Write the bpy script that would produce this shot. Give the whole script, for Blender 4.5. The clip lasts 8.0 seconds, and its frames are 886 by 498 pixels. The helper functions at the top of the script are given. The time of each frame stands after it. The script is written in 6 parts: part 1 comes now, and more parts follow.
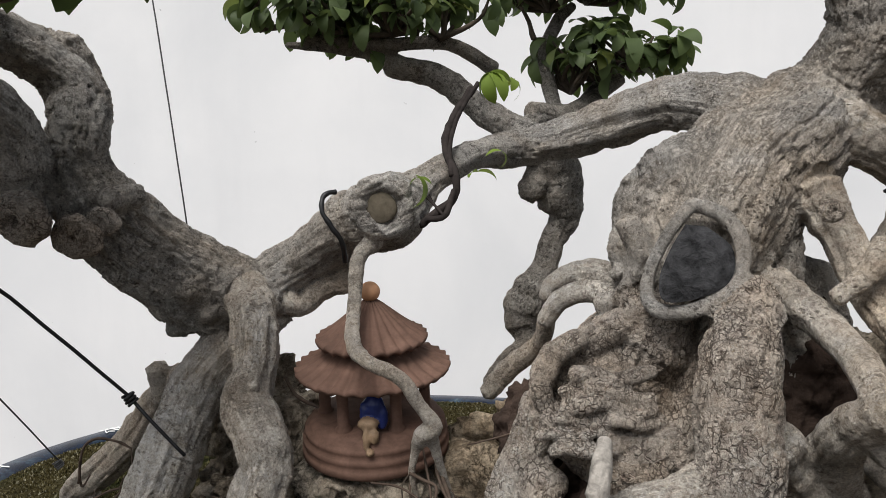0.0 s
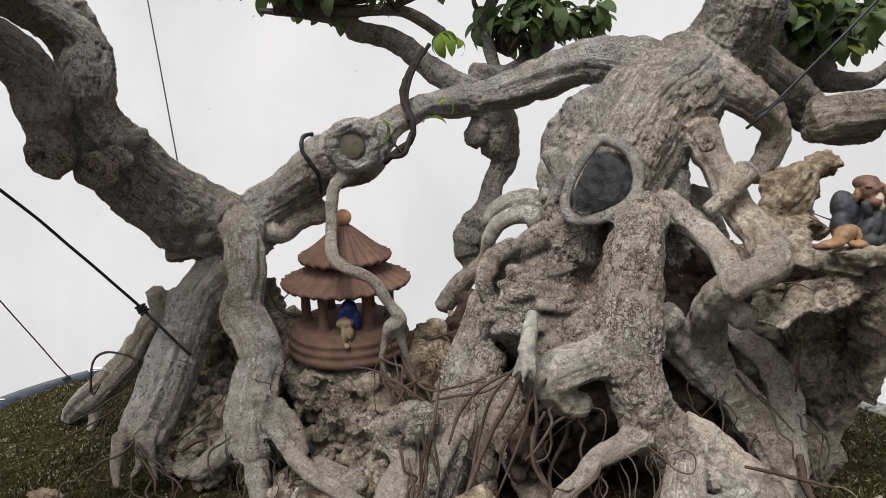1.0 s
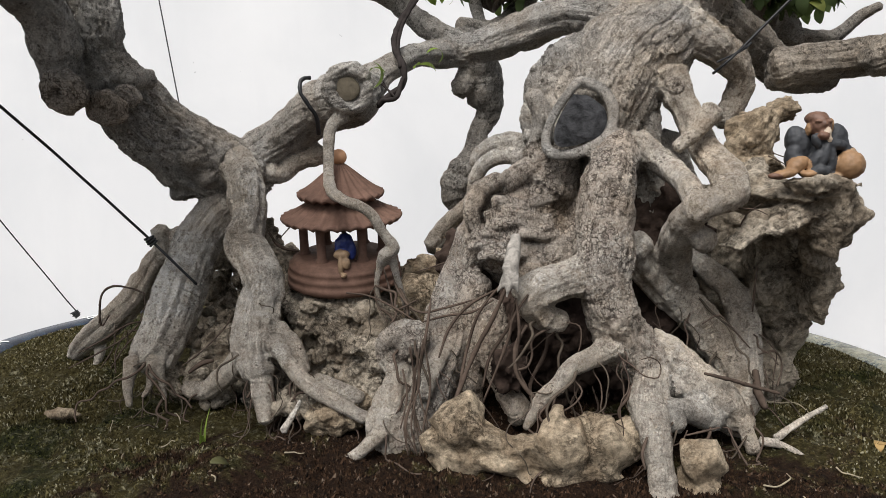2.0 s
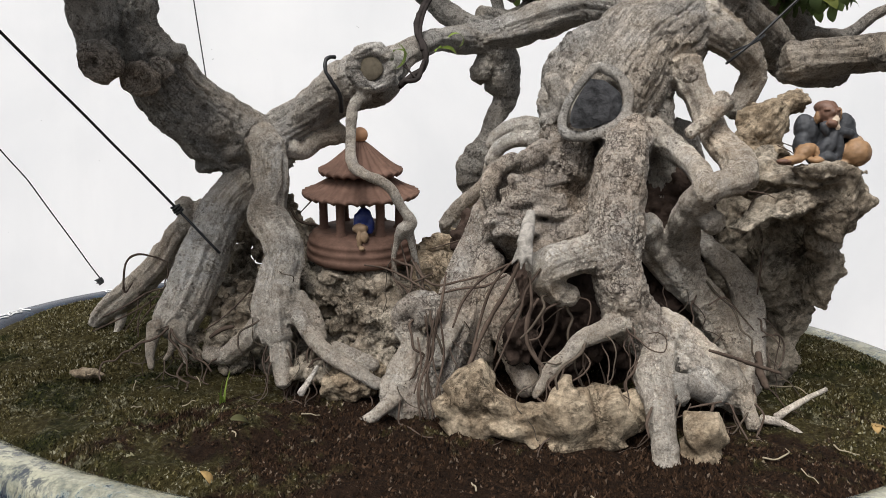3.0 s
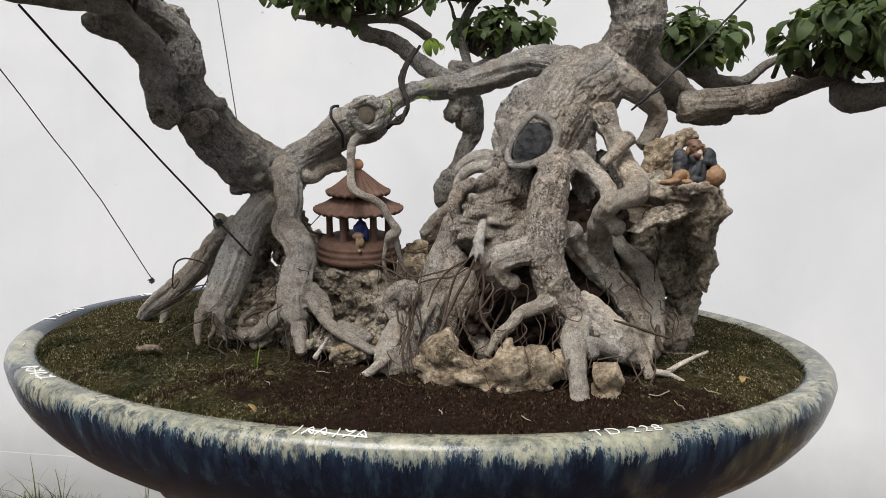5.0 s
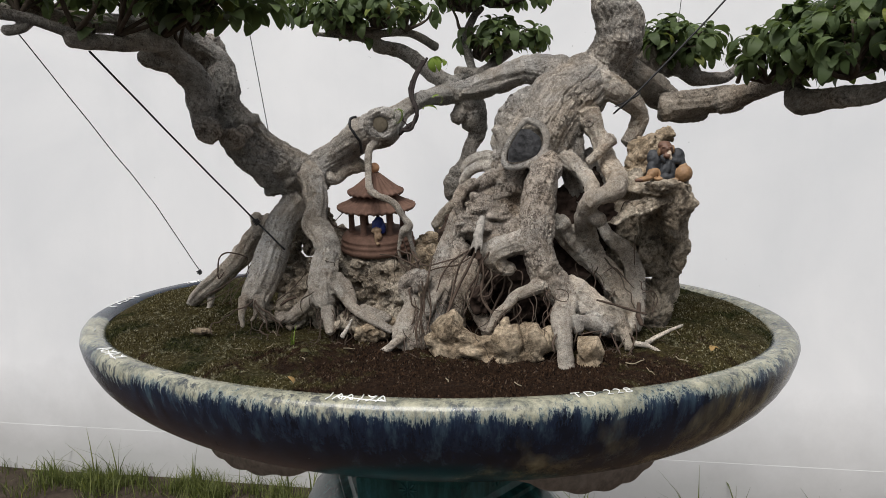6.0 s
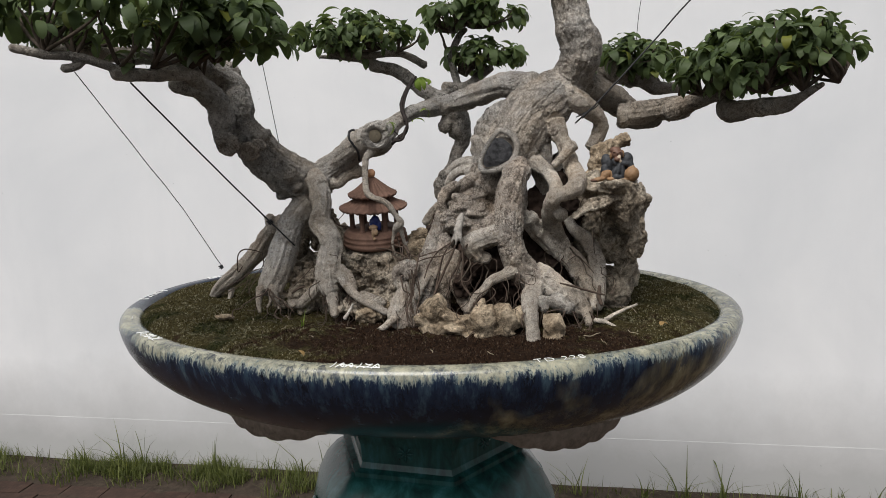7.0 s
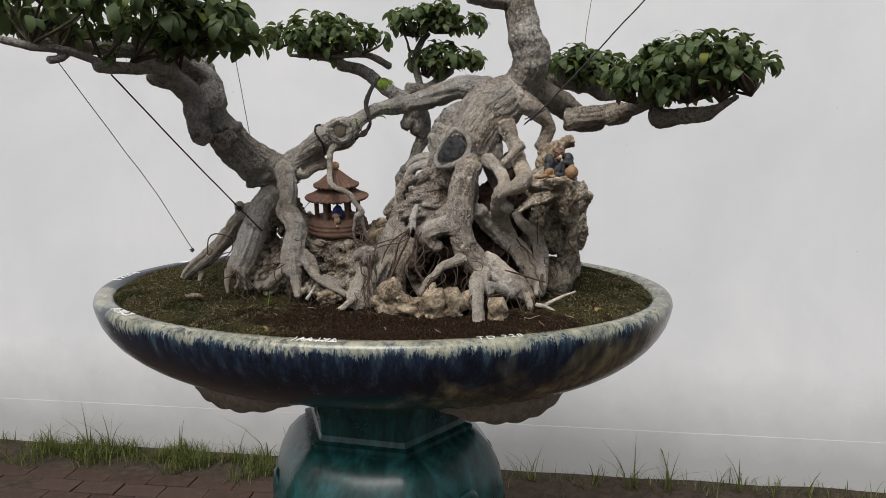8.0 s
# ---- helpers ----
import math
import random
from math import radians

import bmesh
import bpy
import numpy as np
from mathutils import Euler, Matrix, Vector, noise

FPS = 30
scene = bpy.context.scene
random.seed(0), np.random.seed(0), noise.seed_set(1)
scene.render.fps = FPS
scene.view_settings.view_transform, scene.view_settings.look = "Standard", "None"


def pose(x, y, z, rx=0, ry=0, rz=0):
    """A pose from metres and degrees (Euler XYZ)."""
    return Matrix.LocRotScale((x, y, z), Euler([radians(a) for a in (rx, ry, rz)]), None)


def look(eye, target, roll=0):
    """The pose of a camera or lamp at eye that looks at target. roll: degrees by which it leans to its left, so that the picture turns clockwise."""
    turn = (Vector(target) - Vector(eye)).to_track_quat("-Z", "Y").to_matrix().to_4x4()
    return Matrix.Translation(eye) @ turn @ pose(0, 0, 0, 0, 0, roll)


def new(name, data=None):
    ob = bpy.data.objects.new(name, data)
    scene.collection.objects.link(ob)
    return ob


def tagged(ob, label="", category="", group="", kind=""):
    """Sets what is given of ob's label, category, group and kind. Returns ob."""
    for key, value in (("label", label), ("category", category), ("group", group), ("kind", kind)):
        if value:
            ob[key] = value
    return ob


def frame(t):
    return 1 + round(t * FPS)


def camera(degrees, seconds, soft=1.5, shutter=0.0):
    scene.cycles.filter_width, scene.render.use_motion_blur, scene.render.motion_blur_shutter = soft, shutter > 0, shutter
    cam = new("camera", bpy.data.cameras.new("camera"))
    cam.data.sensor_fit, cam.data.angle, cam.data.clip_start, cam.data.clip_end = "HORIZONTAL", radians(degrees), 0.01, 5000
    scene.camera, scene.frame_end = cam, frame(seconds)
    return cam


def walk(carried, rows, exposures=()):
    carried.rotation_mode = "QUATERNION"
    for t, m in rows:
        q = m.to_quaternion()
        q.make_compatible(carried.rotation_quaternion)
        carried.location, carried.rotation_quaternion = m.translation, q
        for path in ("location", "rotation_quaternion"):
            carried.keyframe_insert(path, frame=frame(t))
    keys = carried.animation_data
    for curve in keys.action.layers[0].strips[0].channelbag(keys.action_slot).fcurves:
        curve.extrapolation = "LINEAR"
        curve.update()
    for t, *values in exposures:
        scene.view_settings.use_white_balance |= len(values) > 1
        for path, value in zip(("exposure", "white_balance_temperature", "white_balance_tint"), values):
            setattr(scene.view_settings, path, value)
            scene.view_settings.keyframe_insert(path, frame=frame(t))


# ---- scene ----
cam = camera(66.0, 8.0, 0.8)
PATH = [
    (0, (0.0678, -0.7493, 1.6490), (-0.2306, 1.2220, 1.4990), -0.3),
    (0.5, (0.0670, -0.8250, 1.6340), (-0.1859, 1.1449, 1.3980), -1.2),
    (1, (0.0727, -0.8958, 1.6100), (-0.0709, 1.0865, 1.3850), -0.8),
    (1.5, (0.0730, -0.9310, 1.5770), (0.0385, 1.0485, 1.2900), 0.2),
    (2, (0.0667, -0.9620, 1.5690), (-0.0228, 1.0148, 1.2750), -0.5),
    (2.2, (0.0667, -0.9701, 1.5580), (-0.0334, 1.0024, 1.2490), 0.1),
    (3.3, (0.0522, -1.0162, 1.5450), (-0.0536, 0.9616, 1.2730), 1.3),
    (3.5, (0.0511, -1.0395, 1.5520), (-0.0552, 0.9423, 1.3040), 0.6),
    (4, (0.0692, -1.1048, 1.5480), (-0.0336, 0.8724, 1.2630), 0.9),
    (4.5, (0.0790, -1.1933, 1.5600), (-0.0632, 0.7852, 1.3040), 1.0),
    (5, (0.0934, -1.2610, 1.5550), (0.0099, 0.7236, 1.3190), 0.8),
    (5.2, (0.0871, -1.2840, 1.5690), (0.0060, 0.6979, 1.3120), 0.6),
    (6.3, (0.1649, -1.4739, 1.6080), (-0.0132, 0.4931, 1.2930), -1.1),
    (6.5, (0.1814, -1.5102, 1.6100), (0.0055, 0.4561, 1.2920), -1.0),
    (7, (0.2024, -1.6154, 1.6230), (0.0093, 0.3508, 1.3120), -2.0),
    (7.5, (0.2241, -1.6853, 1.6260), (0.0479, 0.2829, 1.3190), -1.9),
    (8, (0.2526, -1.7372, 1.6200), (0.1365, 0.2344, 1.3020), -0.3),
]
EXPOSURES = [(0.0, 0.30), (1.5, 0.40), (3.3, 0.50), (4.5, 0.37), (5.2, 0.27), (6.3, 0.16), (8.0, 0.02)]
walk(cam, [(t, look(eye, target, roll)) for t, eye, target, roll in PATH], EXPOSURES)

# ---- daylight: a bright overcast sky and a very soft sun ----
world = bpy.data.worlds.new("overcast_sky")
scene.world = world
world.use_nodes = True
wn, wl = world.node_tree.nodes, world.node_tree.links
sky = wn.new("ShaderNodeTexSky")
sky.sky_type = "NISHITA"
sky.sun_disc = False
sky.sun_elevation, sky.sun_rotation = radians(58), radians(203)
sky.air_density, sky.dust_density, sky.ozone_density = 1.0, 4.0, 1.0
grey = wn.new("ShaderNodeHueSaturation")
grey.inputs["Saturation"].default_value = 0.45
wl.new(sky.outputs[0], grey.inputs["Color"])
wl.new(grey.outputs[0], wn["Background"].inputs["Color"])
wn["Background"].inputs["Strength"].default_value = 0.10
sun = new("sun", bpy.data.lights.new("sun", "SUN"))
sun.data.energy, sun.data.angle, sun.data.color = 2.9, radians(38), (1.0, 0.985, 0.965)
sun.matrix_world = look((-1.3, -3.1, 5.5), (0, 0, 0))


# ---- materials ----
def material(name, rough=0.8, metal=0.0, gloss=None):
    m = bpy.data.materials.new(name)
    m.use_nodes = True
    b = m.node_tree.nodes["Principled BSDF"]
    b.inputs["Roughness"].default_value, b.inputs["Metallic"].default_value = rough, metal
    b.inputs["Specular IOR Level"].default_value = gloss if gloss is not None else (0.12 if rough > 0.7 else 0.4)
    return m, m.node_tree.nodes, m.node_tree.links, b


def coords(n, l, scale=(1, 1, 1)):
    tc, mp = n.new("ShaderNodeTexCoord"), n.new("ShaderNodeMapping")
    mp.inputs["Scale"].default_value = scale
    l.new(tc.outputs["Object"], mp.inputs["Vector"])
    return mp.outputs["Vector"]


def noise_node(n, l, vec, scale, detail=6.0, rough=0.6, distortion=0.0):
    t = n.new("ShaderNodeTexNoise")
    t.inputs["Scale"].default_value, t.inputs["Detail"].default_value = scale, detail
    t.inputs["Roughness"].default_value, t.inputs["Distortion"].default_value = rough, distortion
    l.new(vec, t.inputs["Vector"])
    return t.outputs["Fac"]


def ramp(n, l, fac, stops):
    r = n.new("ShaderNodeValToRGB")
    while len(r.color_ramp.elements) < len(stops):
        r.color_ramp.elements.new(0.5)
    for e, (p, c) in zip(r.color_ramp.elements, stops):
        e.position, e.color = p, (*c, 1) if len(c) == 3 else c
    l.new(fac, r.inputs["Fac"])
    return r.outputs["Color"]


def grey_ramp(n, l, fac, a, b):
    return ramp(n, l, fac, [(a, (0, 0, 0)), (b, (1, 1, 1))] if a < b else [(b, (1, 1, 1)), (a, (0, 0, 0))])


def mix(n, l, fac, a, b, mode="MIX"):
    x = n.new("ShaderNodeMix")
    x.data_type, x.blend_type = "RGBA", mode
    for socket, v in ((x.inputs[0], fac), (x.inputs[6], a), (x.inputs[7], b)):
        if isinstance(v, (int, float)):
            socket.default_value = v
        elif isinstance(v, tuple):
            socket.default_value = (*v, 1)
        else:
            l.new(v, socket)
    return x.outputs[2]


def maths(n, l, op, a, b=0.0):
    x = n.new("ShaderNodeMath")
    x.operation = op
    for socket, v in zip(x.inputs, (a, b)):
        if isinstance(v, (int, float)):
            socket.default_value = v
        else:
            l.new(v, socket)
    return x.outputs[0]


def bump(n, l, b, height, strength, distance=0.004):
    x = n.new("ShaderNodeBump")
    x.inputs["Strength"].default_value, x.inputs["Distance"].default_value = strength, distance
    l.new(height, x.inputs["Height"])
    l.new(x.outputs[0], b.inputs["Normal"])


def fissures(n, l, v, scale, width, distortion=1.2):
    """Thin wandering lines, 1 along the line and 0 beside it."""
    f = noise_node(n, l, v, scale, 7, 0.62, distortion)
    return grey_ramp(n, l, maths(n, l, "ABSOLUTE", maths(n, l, "SUBTRACT", f, 0.5)), width, width * 0.2)


def bark_material(name, pale, mid, dark, striae=0.3, specks=0.5, rings=0.5, scales=0.0, soot=0.60, relief=0.004, grit=0.5):
    """Fig bark: soft grey tones, lines along and across the limb, dark lenticels, cracked plates and sooty lichen."""
    m, n, l, b = material(name, 0.80, 0.0, 0.22)
    v = coords(n, l)
    along = n.new("ShaderNodeAttribute")
    along.attribute_name = "along"
    around = n.new("ShaderNodeAttribute")
    around.attribute_name = "around"
    tone = noise_node(n, l, v, 9, 6, 0.62, 0.4)
    fine = noise_node(n, l, v, 420, 4, 0.75)
    grain = noise_node(n, l, v, 95, 8, 0.70, 0.3)
    col = ramp(n, l, tone, [(0.34, mid), (0.50, tuple(0.5 * (p + q) for p, q in zip(pale, mid))), (0.62, pale), (0.78, tuple(min(0.8, 1.15 * c) for c in pale))])
    col = mix(n, l, 0.45, col, ramp(n, l, grain, [(0.34, (0.12, 0.12, 0.12)), (0.5, (0.5, 0.5, 0.5)), (0.66, (0.88, 0.88, 0.88))]), "OVERLAY")
    col = mix(n, l, 0.50, col, ramp(n, l, fine, [(0.36, (0.10, 0.10, 0.10)), (0.5, (0.52, 0.52, 0.52)), (0.64, (0.92, 0.92, 0.92))]), "OVERLAY")
    # lines across the limb
    warp = noise_node(n, l, v, 26, 4, 0.6)
    cx = n.new("ShaderNodeCombineXYZ")
    l.new(maths(n, l, "ADD", maths(n, l, "MULTIPLY", along.outputs["Fac"], 150.0), maths(n, l, "MULTIPLY", warp, 7.0)), cx.inputs[0])
    l.new(maths(n, l, "MULTIPLY", noise_node(n, l, v, 14, 2), 5.0), cx.inputs[1])
    ring = noise_node(n, l, cx.outputs[0], 1.0, 5, 0.65)
    cross = maths(n, l, "MULTIPLY", grey_ramp(n, l, maths(n, l, "ABSOLUTE", maths(n, l, "SUBTRACT", ring, 0.5)), 0.028, 0.006), grey_ramp(n, l, noise_node(n, l, v, 20, 4), 0.48, 0.58))
    cross = maths(n, l, "MULTIPLY", cross, rings)
    # lines along the limb
    long = n.new("ShaderNodeVectorMath")
    long.operation = "MULTIPLY_ADD"
    l.new(around.outputs["Vector"], long.inputs[0])
    long.inputs[1].default_value = (17, 17, 17)
    cy = n.new("ShaderNodeCombineXYZ")
    l.new(maths(n, l, "ADD", maths(n, l, "MULTIPLY", along.outputs["Fac"], 14.0), maths(n, l, "MULTIPLY", warp, 3.0)), cy.inputs[2])
    l.new(maths(n, l, "MULTIPLY", warp, 2.5), cy.inputs[0])
    l.new(cy.outputs[0], long.inputs[2])
    stria = noise_node(n, l, long.outputs[0], 1.0, 6, 0.66)
    groove = maths(n, l, "MULTIPLY", grey_ramp(n, l, maths(n, l, "ABSOLUTE", maths(n, l, "SUBTRACT", stria, 0.48)), 0.038, 0.012), grey_ramp(n, l, noise_node(n, l, v, 11, 4), 0.38, 0.56))
    groove = maths(n, l, "MULTIPLY", groove, striae)
    # lenticels
    shove = n.new("ShaderNodeTexNoise")
    shove.inputs["Scale"].default_value = 120
    l.new(v, shove.inputs["Vector"])
    bent = n.new("ShaderNodeVectorMath")
    bent.operation = "MULTIPLY_ADD"
    l.new(shove.outputs["Color"], bent.inputs[0])
    bent.inputs[1].default_value = (0.010, 0.010, 0.010)
    l.new(v, bent.inputs[2])
    spots = n.new("ShaderNodeTexVoronoi")
    spots.inputs["Scale"].default_value = 185
    l.new(bent.outputs[0], spots.inputs["Vector"])
    dot = maths(n, l, "MULTIPLY", grey_ramp(n, l, spots.outputs["Distance"], 0.36, 0.20), grey_ramp(n, l, noise_node(n, l, v, 17, 6, 0.65), 0.50, 0.58))
    dot = maths(n, l, "MULTIPLY", dot, specks)
    # flaking plates: chalky skin, brown gaps and wandering cracks
    flake = noise_node(n, l, v, 58, 14, 0.86, 0.5)
    col = mix(n, l, maths(n, l, "MULTIPLY", grey_ramp(n, l, flake, 0.50, 0.53), 0.20 + 0.30 * scales), col, tuple(min(0.8, 1.30 * c) for c in pale))
    gap = maths(n, l, "MULTIPLY", grey_ramp(n, l, flake, 0.43, 0.405), grey_ramp(n, l, noise_node(n, l, v, 21, 5, 0.6), 0.40, 0.54))
    split = maths(n, l, "MULTIPLY", fissures(n, l, v, 62, 0.022, 1.6), grey_ramp(n, l, noise_node(n, l, v, 16, 5, 0.6), 0.44, 0.56))
    crack = maths(n, l, "MULTIPLY", maths(n, l, "MAXIMUM", gap, split), scales)
    flat = n.new("ShaderNodeVectorMath")
    flat.operation = "MULTIPLY"
    l.new(bent.outputs[0], flat.inputs[0])
    flat.inputs[1].default_value = (1.0, 1.0, 0.62)
    plates = n.new("ShaderNodeTexVoronoi")
    plates.feature = "DISTANCE_TO_EDGE"
    plates.inputs["Scale"].default_value = 185
    l.new(flat.outputs[0], plates.inputs["Vector"])
    net = maths(n, l, "MULTIPLY", grey_ramp(n, l, plates.outputs["Distance"], 0.10, 0.03), grey_ramp(n, l, noise_node(n, l, v, 30, 6, 0.7, 0.5), 0.44, 0.54))
    crack = maths(n, l, "MAXIMUM", crack, maths(n, l, "MULTIPLY", net, max(0.0, 2.2 * scales - 1.2)))
    dent = maths(n, l, "MAXIMUM", maths(n, l, "MAXIMUM", cross, groove), maths(n, l, "MAXIMUM", dot, crack))
    col = mix(n, l, maths(n, l, "MULTIPLY", dent, 0.72), col, dark)
    lichen = maths(n, l, "MULTIPLY", grey_ramp(n, l, noise_node(n, l, v, 13, 12, 0.76, 0.7), soot, soot + 0.06), grey_ramp(n, l, grain, 0.40, 0.55))
    col = mix(n, l, maths(n, l, "MULTIPLY", lichen, 0.85), col, dark)
    speckle = maths(n, l, "ADD", noise_node(n, l, v, 170, 7, 0.76, 0.3), maths(n, l, "MULTIPLY", maths(n, l, "SUBTRACT", noise_node(n, l, v, 14, 6, 0.62, 0.6), 0.5), 0.45))
    col = mix(n, l, maths(n, l, "MULTIPLY", grey_ramp(n, l, speckle, 0.635 - 0.1 * grit, 0.665 - 0.1 * grit), 0.45 + 0.35 * grit), col, tuple(1.6 * c for c in dark))
    stain = grey_ramp(n, l, noise_node(n, l, v, 19, 8, 0.68, 0.8), 0.50, 0.64)
    col = mix(n, l, maths(n, l, "MULTIPLY", stain, 0.25), col, tuple(c * k for c, k in zip(mid, (0.80, 0.68, 0.55))))
    info = n.new("ShaderNodeObjectInfo")
    tan = mix(n, l, 1.0, col, (1.0, 0.87, 0.73), "MULTIPLY")
    blotch = grey_ramp(n, l, noise_node(n, l, v, 6, 5, 0.6, 0.5), 0.42, 0.66)
    col = mix(n, l, maths(n, l, "MULTIPLY", maths(n, l, "ADD", maths(n, l, "MULTIPLY", info.outputs["Random"], 0.5), blotch), 0.62), col, tan)
    l.new(col, b.inputs["Base Color"])
    h = maths(n, l, "ADD", maths(n, l, "MULTIPLY", grain, 0.35), maths(n, l, "MULTIPLY", flake, 0.6))
    h = maths(n, l, "ADD", h, maths(n, l, "MULTIPLY", fine, 0.28))
    h = maths(n, l, "ADD", h, maths(n, l, "ADD", maths(n, l, "MULTIPLY", ring, 0.35 * rings), maths(n, l, "MULTIPLY", stria, 0.6 * striae)))
    h = maths(n, l, "SUBTRACT", h, maths(n, l, "MULTIPLY", dent, 0.45))
    bump(n, l, b, h, 1.0, relief)
    return m


def stone_material(name, pale, mid, dark):
    """Weathered limestone: pale crust, brown stain, scattered dark pits."""
    m, n, l, b = material(name, 0.92)
    v = coords(n, l)
    big = noise_node(n, l, v, 11, 8, 0.62, 0.8)
    grain = noise_node(n, l, v, 150, 8, 0.75)
    crust = noise_node(n, l, v, 44, 12, 0.78, 0.5)
    pits = noise_node(n, l, v, 70, 10, 0.74, 0.5)
    col = ramp(n, l, big, [(0.32, tuple(0.6 * c for c in mid)), (0.44, mid), (0.56, pale), (0.75, tuple(min(0.8, 1.12 * c) for c in pale))])
    col = mix(n, l, maths(n, l, "MULTIPLY", grey_ramp(n, l, crust, 0.50, 0.57), 0.55), col, tuple(min(0.8, 1.18 * c) for c in pale))
    col = mix(n, l, 0.85, col, ramp(n, l, grain, [(0.32, (0.08, 0.08, 0.08)), (0.5, (0.5, 0.5, 0.5)), (0.68, (0.92, 0.92, 0.92))]), "OVERLAY")
    col = mix(n, l, maths(n, l, "MULTIPLY", grey_ramp(n, l, pits, 0.40, 0.34), 0.8), col, dark)
    lines = maths(n, l, "MULTIPLY", maths(n, l, "MAXIMUM", fissures(n, l, v, 18, 0.016), fissures(n, l, v, 60, 0.02)), grey_ramp(n, l, noise_node(n, l, v, 17, 4), 0.46, 0.58))
    col = mix(n, l, maths(n, l, "MULTIPLY", lines, 0.7), col, dark)
    l.new(col, b.inputs["Base Color"])
    h = maths(n, l, "ADD", maths(n, l, "MULTIPLY", crust, 0.8), maths(n, l, "MULTIPLY", grain, 0.35))
    h = maths(n, l, "SUBTRACT", h, maths(n, l, "MULTIPLY", lines, 0.3))
    bump(n, l, b, h, 1.0, 0.012)
    return m



BARK = bark_material("grey_fig_bark", (0.58, 0.56, 0.525), (0.40, 0.376, 0.340), (0.030, 0.024, 0.020), 0.60, 0.85, 0.35, 0.65, 0.575, 0.009, 0.45)
COLUMN_BARK = bark_material("scaly_pale_bark", (0.60, 0.555, 0.500), (0.42, 0.368, 0.316), (0.045, 0.031, 0.024), 0.25, 0.85, 0.25, 1.0, 0.590, 0.011, 0.45)
ROOT_BARK = bark_material("pale_root_bark", (0.63, 0.595, 0.540), (0.45, 0.410, 0.358), (0.070, 0.053, 0.042), 0.40, 0.80, 0.70, 0.45, 0.620, 0.007, 0.15)
BRANCH_BARK = bark_material("grey_branch_bark", (0.43, 0.41, 0.375), (0.27, 0.25, 0.224), (0.024, 0.021, 0.018), 0.5, 0.6, 0.8, 0.50, 0.575, 0.008, 0.6)
STONE = stone_material("weathered_limestone", (0.46, 0.375, 0.270), (0.29, 0.222, 0.150), (0.05, 0.036, 0.025))
STONE_GREY = stone_material("grey_limestone", (0.46, 0.400, 0.318), (0.29, 0.238, 0.178), (0.045, 0.035, 0.027))


def plain(name, colour, rough=0.6, scale=40, vary=0.35, height=0.2, distance=0.002, metal=0.0):
    m, n, l, b = material(name, rough, metal)
    v = coords(n, l)
    f = noise_node(n, l, v, scale, 7, 0.65, 0.3)
    g = noise_node(n, l, v, scale * 0.2, 4)
    a = ramp(n, l, f, [(0.3, tuple(c * (1 - vary) for c in colour)), (0.7, tuple(min(1, c * (1 + vary)) for c in colour))])
    l.new(mix(n, l, maths(n, l, "MULTIPLY", g, 0.5), a, tuple(c * (1 - vary) for c in colour)), b.inputs["Base Color"])
    bump(n, l, b, f, height, distance)
    return m


SCAR = plain("charred_wound_dressing", (0.045, 0.045, 0.047), 0.85, 75, 0.85, 1.0, 0.010)
PALEWOOD = plain("torn_pale_wood", (0.34, 0.315, 0.28), 0.9, 130, 0.6, 0.8, 0.004)
CUTWOOD = plain("sawn_grey_wood", (0.13, 0.11, 0.08), 0.85, 90, 0.4, 0.6, 0.002)
HOLLOW = plain("dark_rotten_wood", (0.035, 0.028, 0.022), 0.95, 60, 0.5, 0.6, 0.004)
FIBRE = plain("dark_root_fibre", (0.085, 0.062, 0.048), 0.9, 120, 0.4, 0.5, 0.001)
WIRE = plain("black_rubber_wire", (0.012, 0.012, 0.013), 0.5, 200, 0.3, 0.1, 0.0005)
STEEL = plain("thin_dark_wire", (0.05, 0.05, 0.052), 0.5, 200, 0.3, 0.1, 0.0005)
TERRACOTTA = plain("brown_terracotta", (0.155, 0.092, 0.068), 0.75, 70, 0.35, 0.35, 0.0012)
FINIAL = plain("pale_terracotta", (0.52, 0.28, 0.15), 0.6, 80, 0.2, 0.15, 0.0008)
BLUE = plain("blue_glaze", (0.02, 0.035, 0.16), 0.35, 120, 0.4, 0.2, 0.0008)
CLAY = plain("tan_clay", (0.28, 0.19, 0.115), 0.65, 110, 0.4, 0.3, 0.001)
ROBE = plain("slate_glaze", (0.034, 0.036, 0.040), 0.62, 70, 0.5, 0.3, 0.001)
UNGLAZED = plain("unglazed_grey_brown_clay", (0.30, 0.25, 0.20), 0.85, 60, 0.4, 0.5, 0.002)
MARKER = plain("white_paint_marker", (0.82, 0.82, 0.80), 0.5, 200, 0.1, 0.05, 0.0003)
DRYLEAF = plain("dry_leaf", (0.36, 0.24, 0.10), 0.8, 90, 0.4, 0.3, 0.001)
VINE = plain("dark_vine_bark", (0.032, 0.026, 0.024), 0.85, 120, 0.5, 0.7, 0.002)
TWIGWOOD = plain("brown_twig_bark", (0.085, 0.068, 0.052), 0.9, 100, 0.4, 0.6, 0.0015)


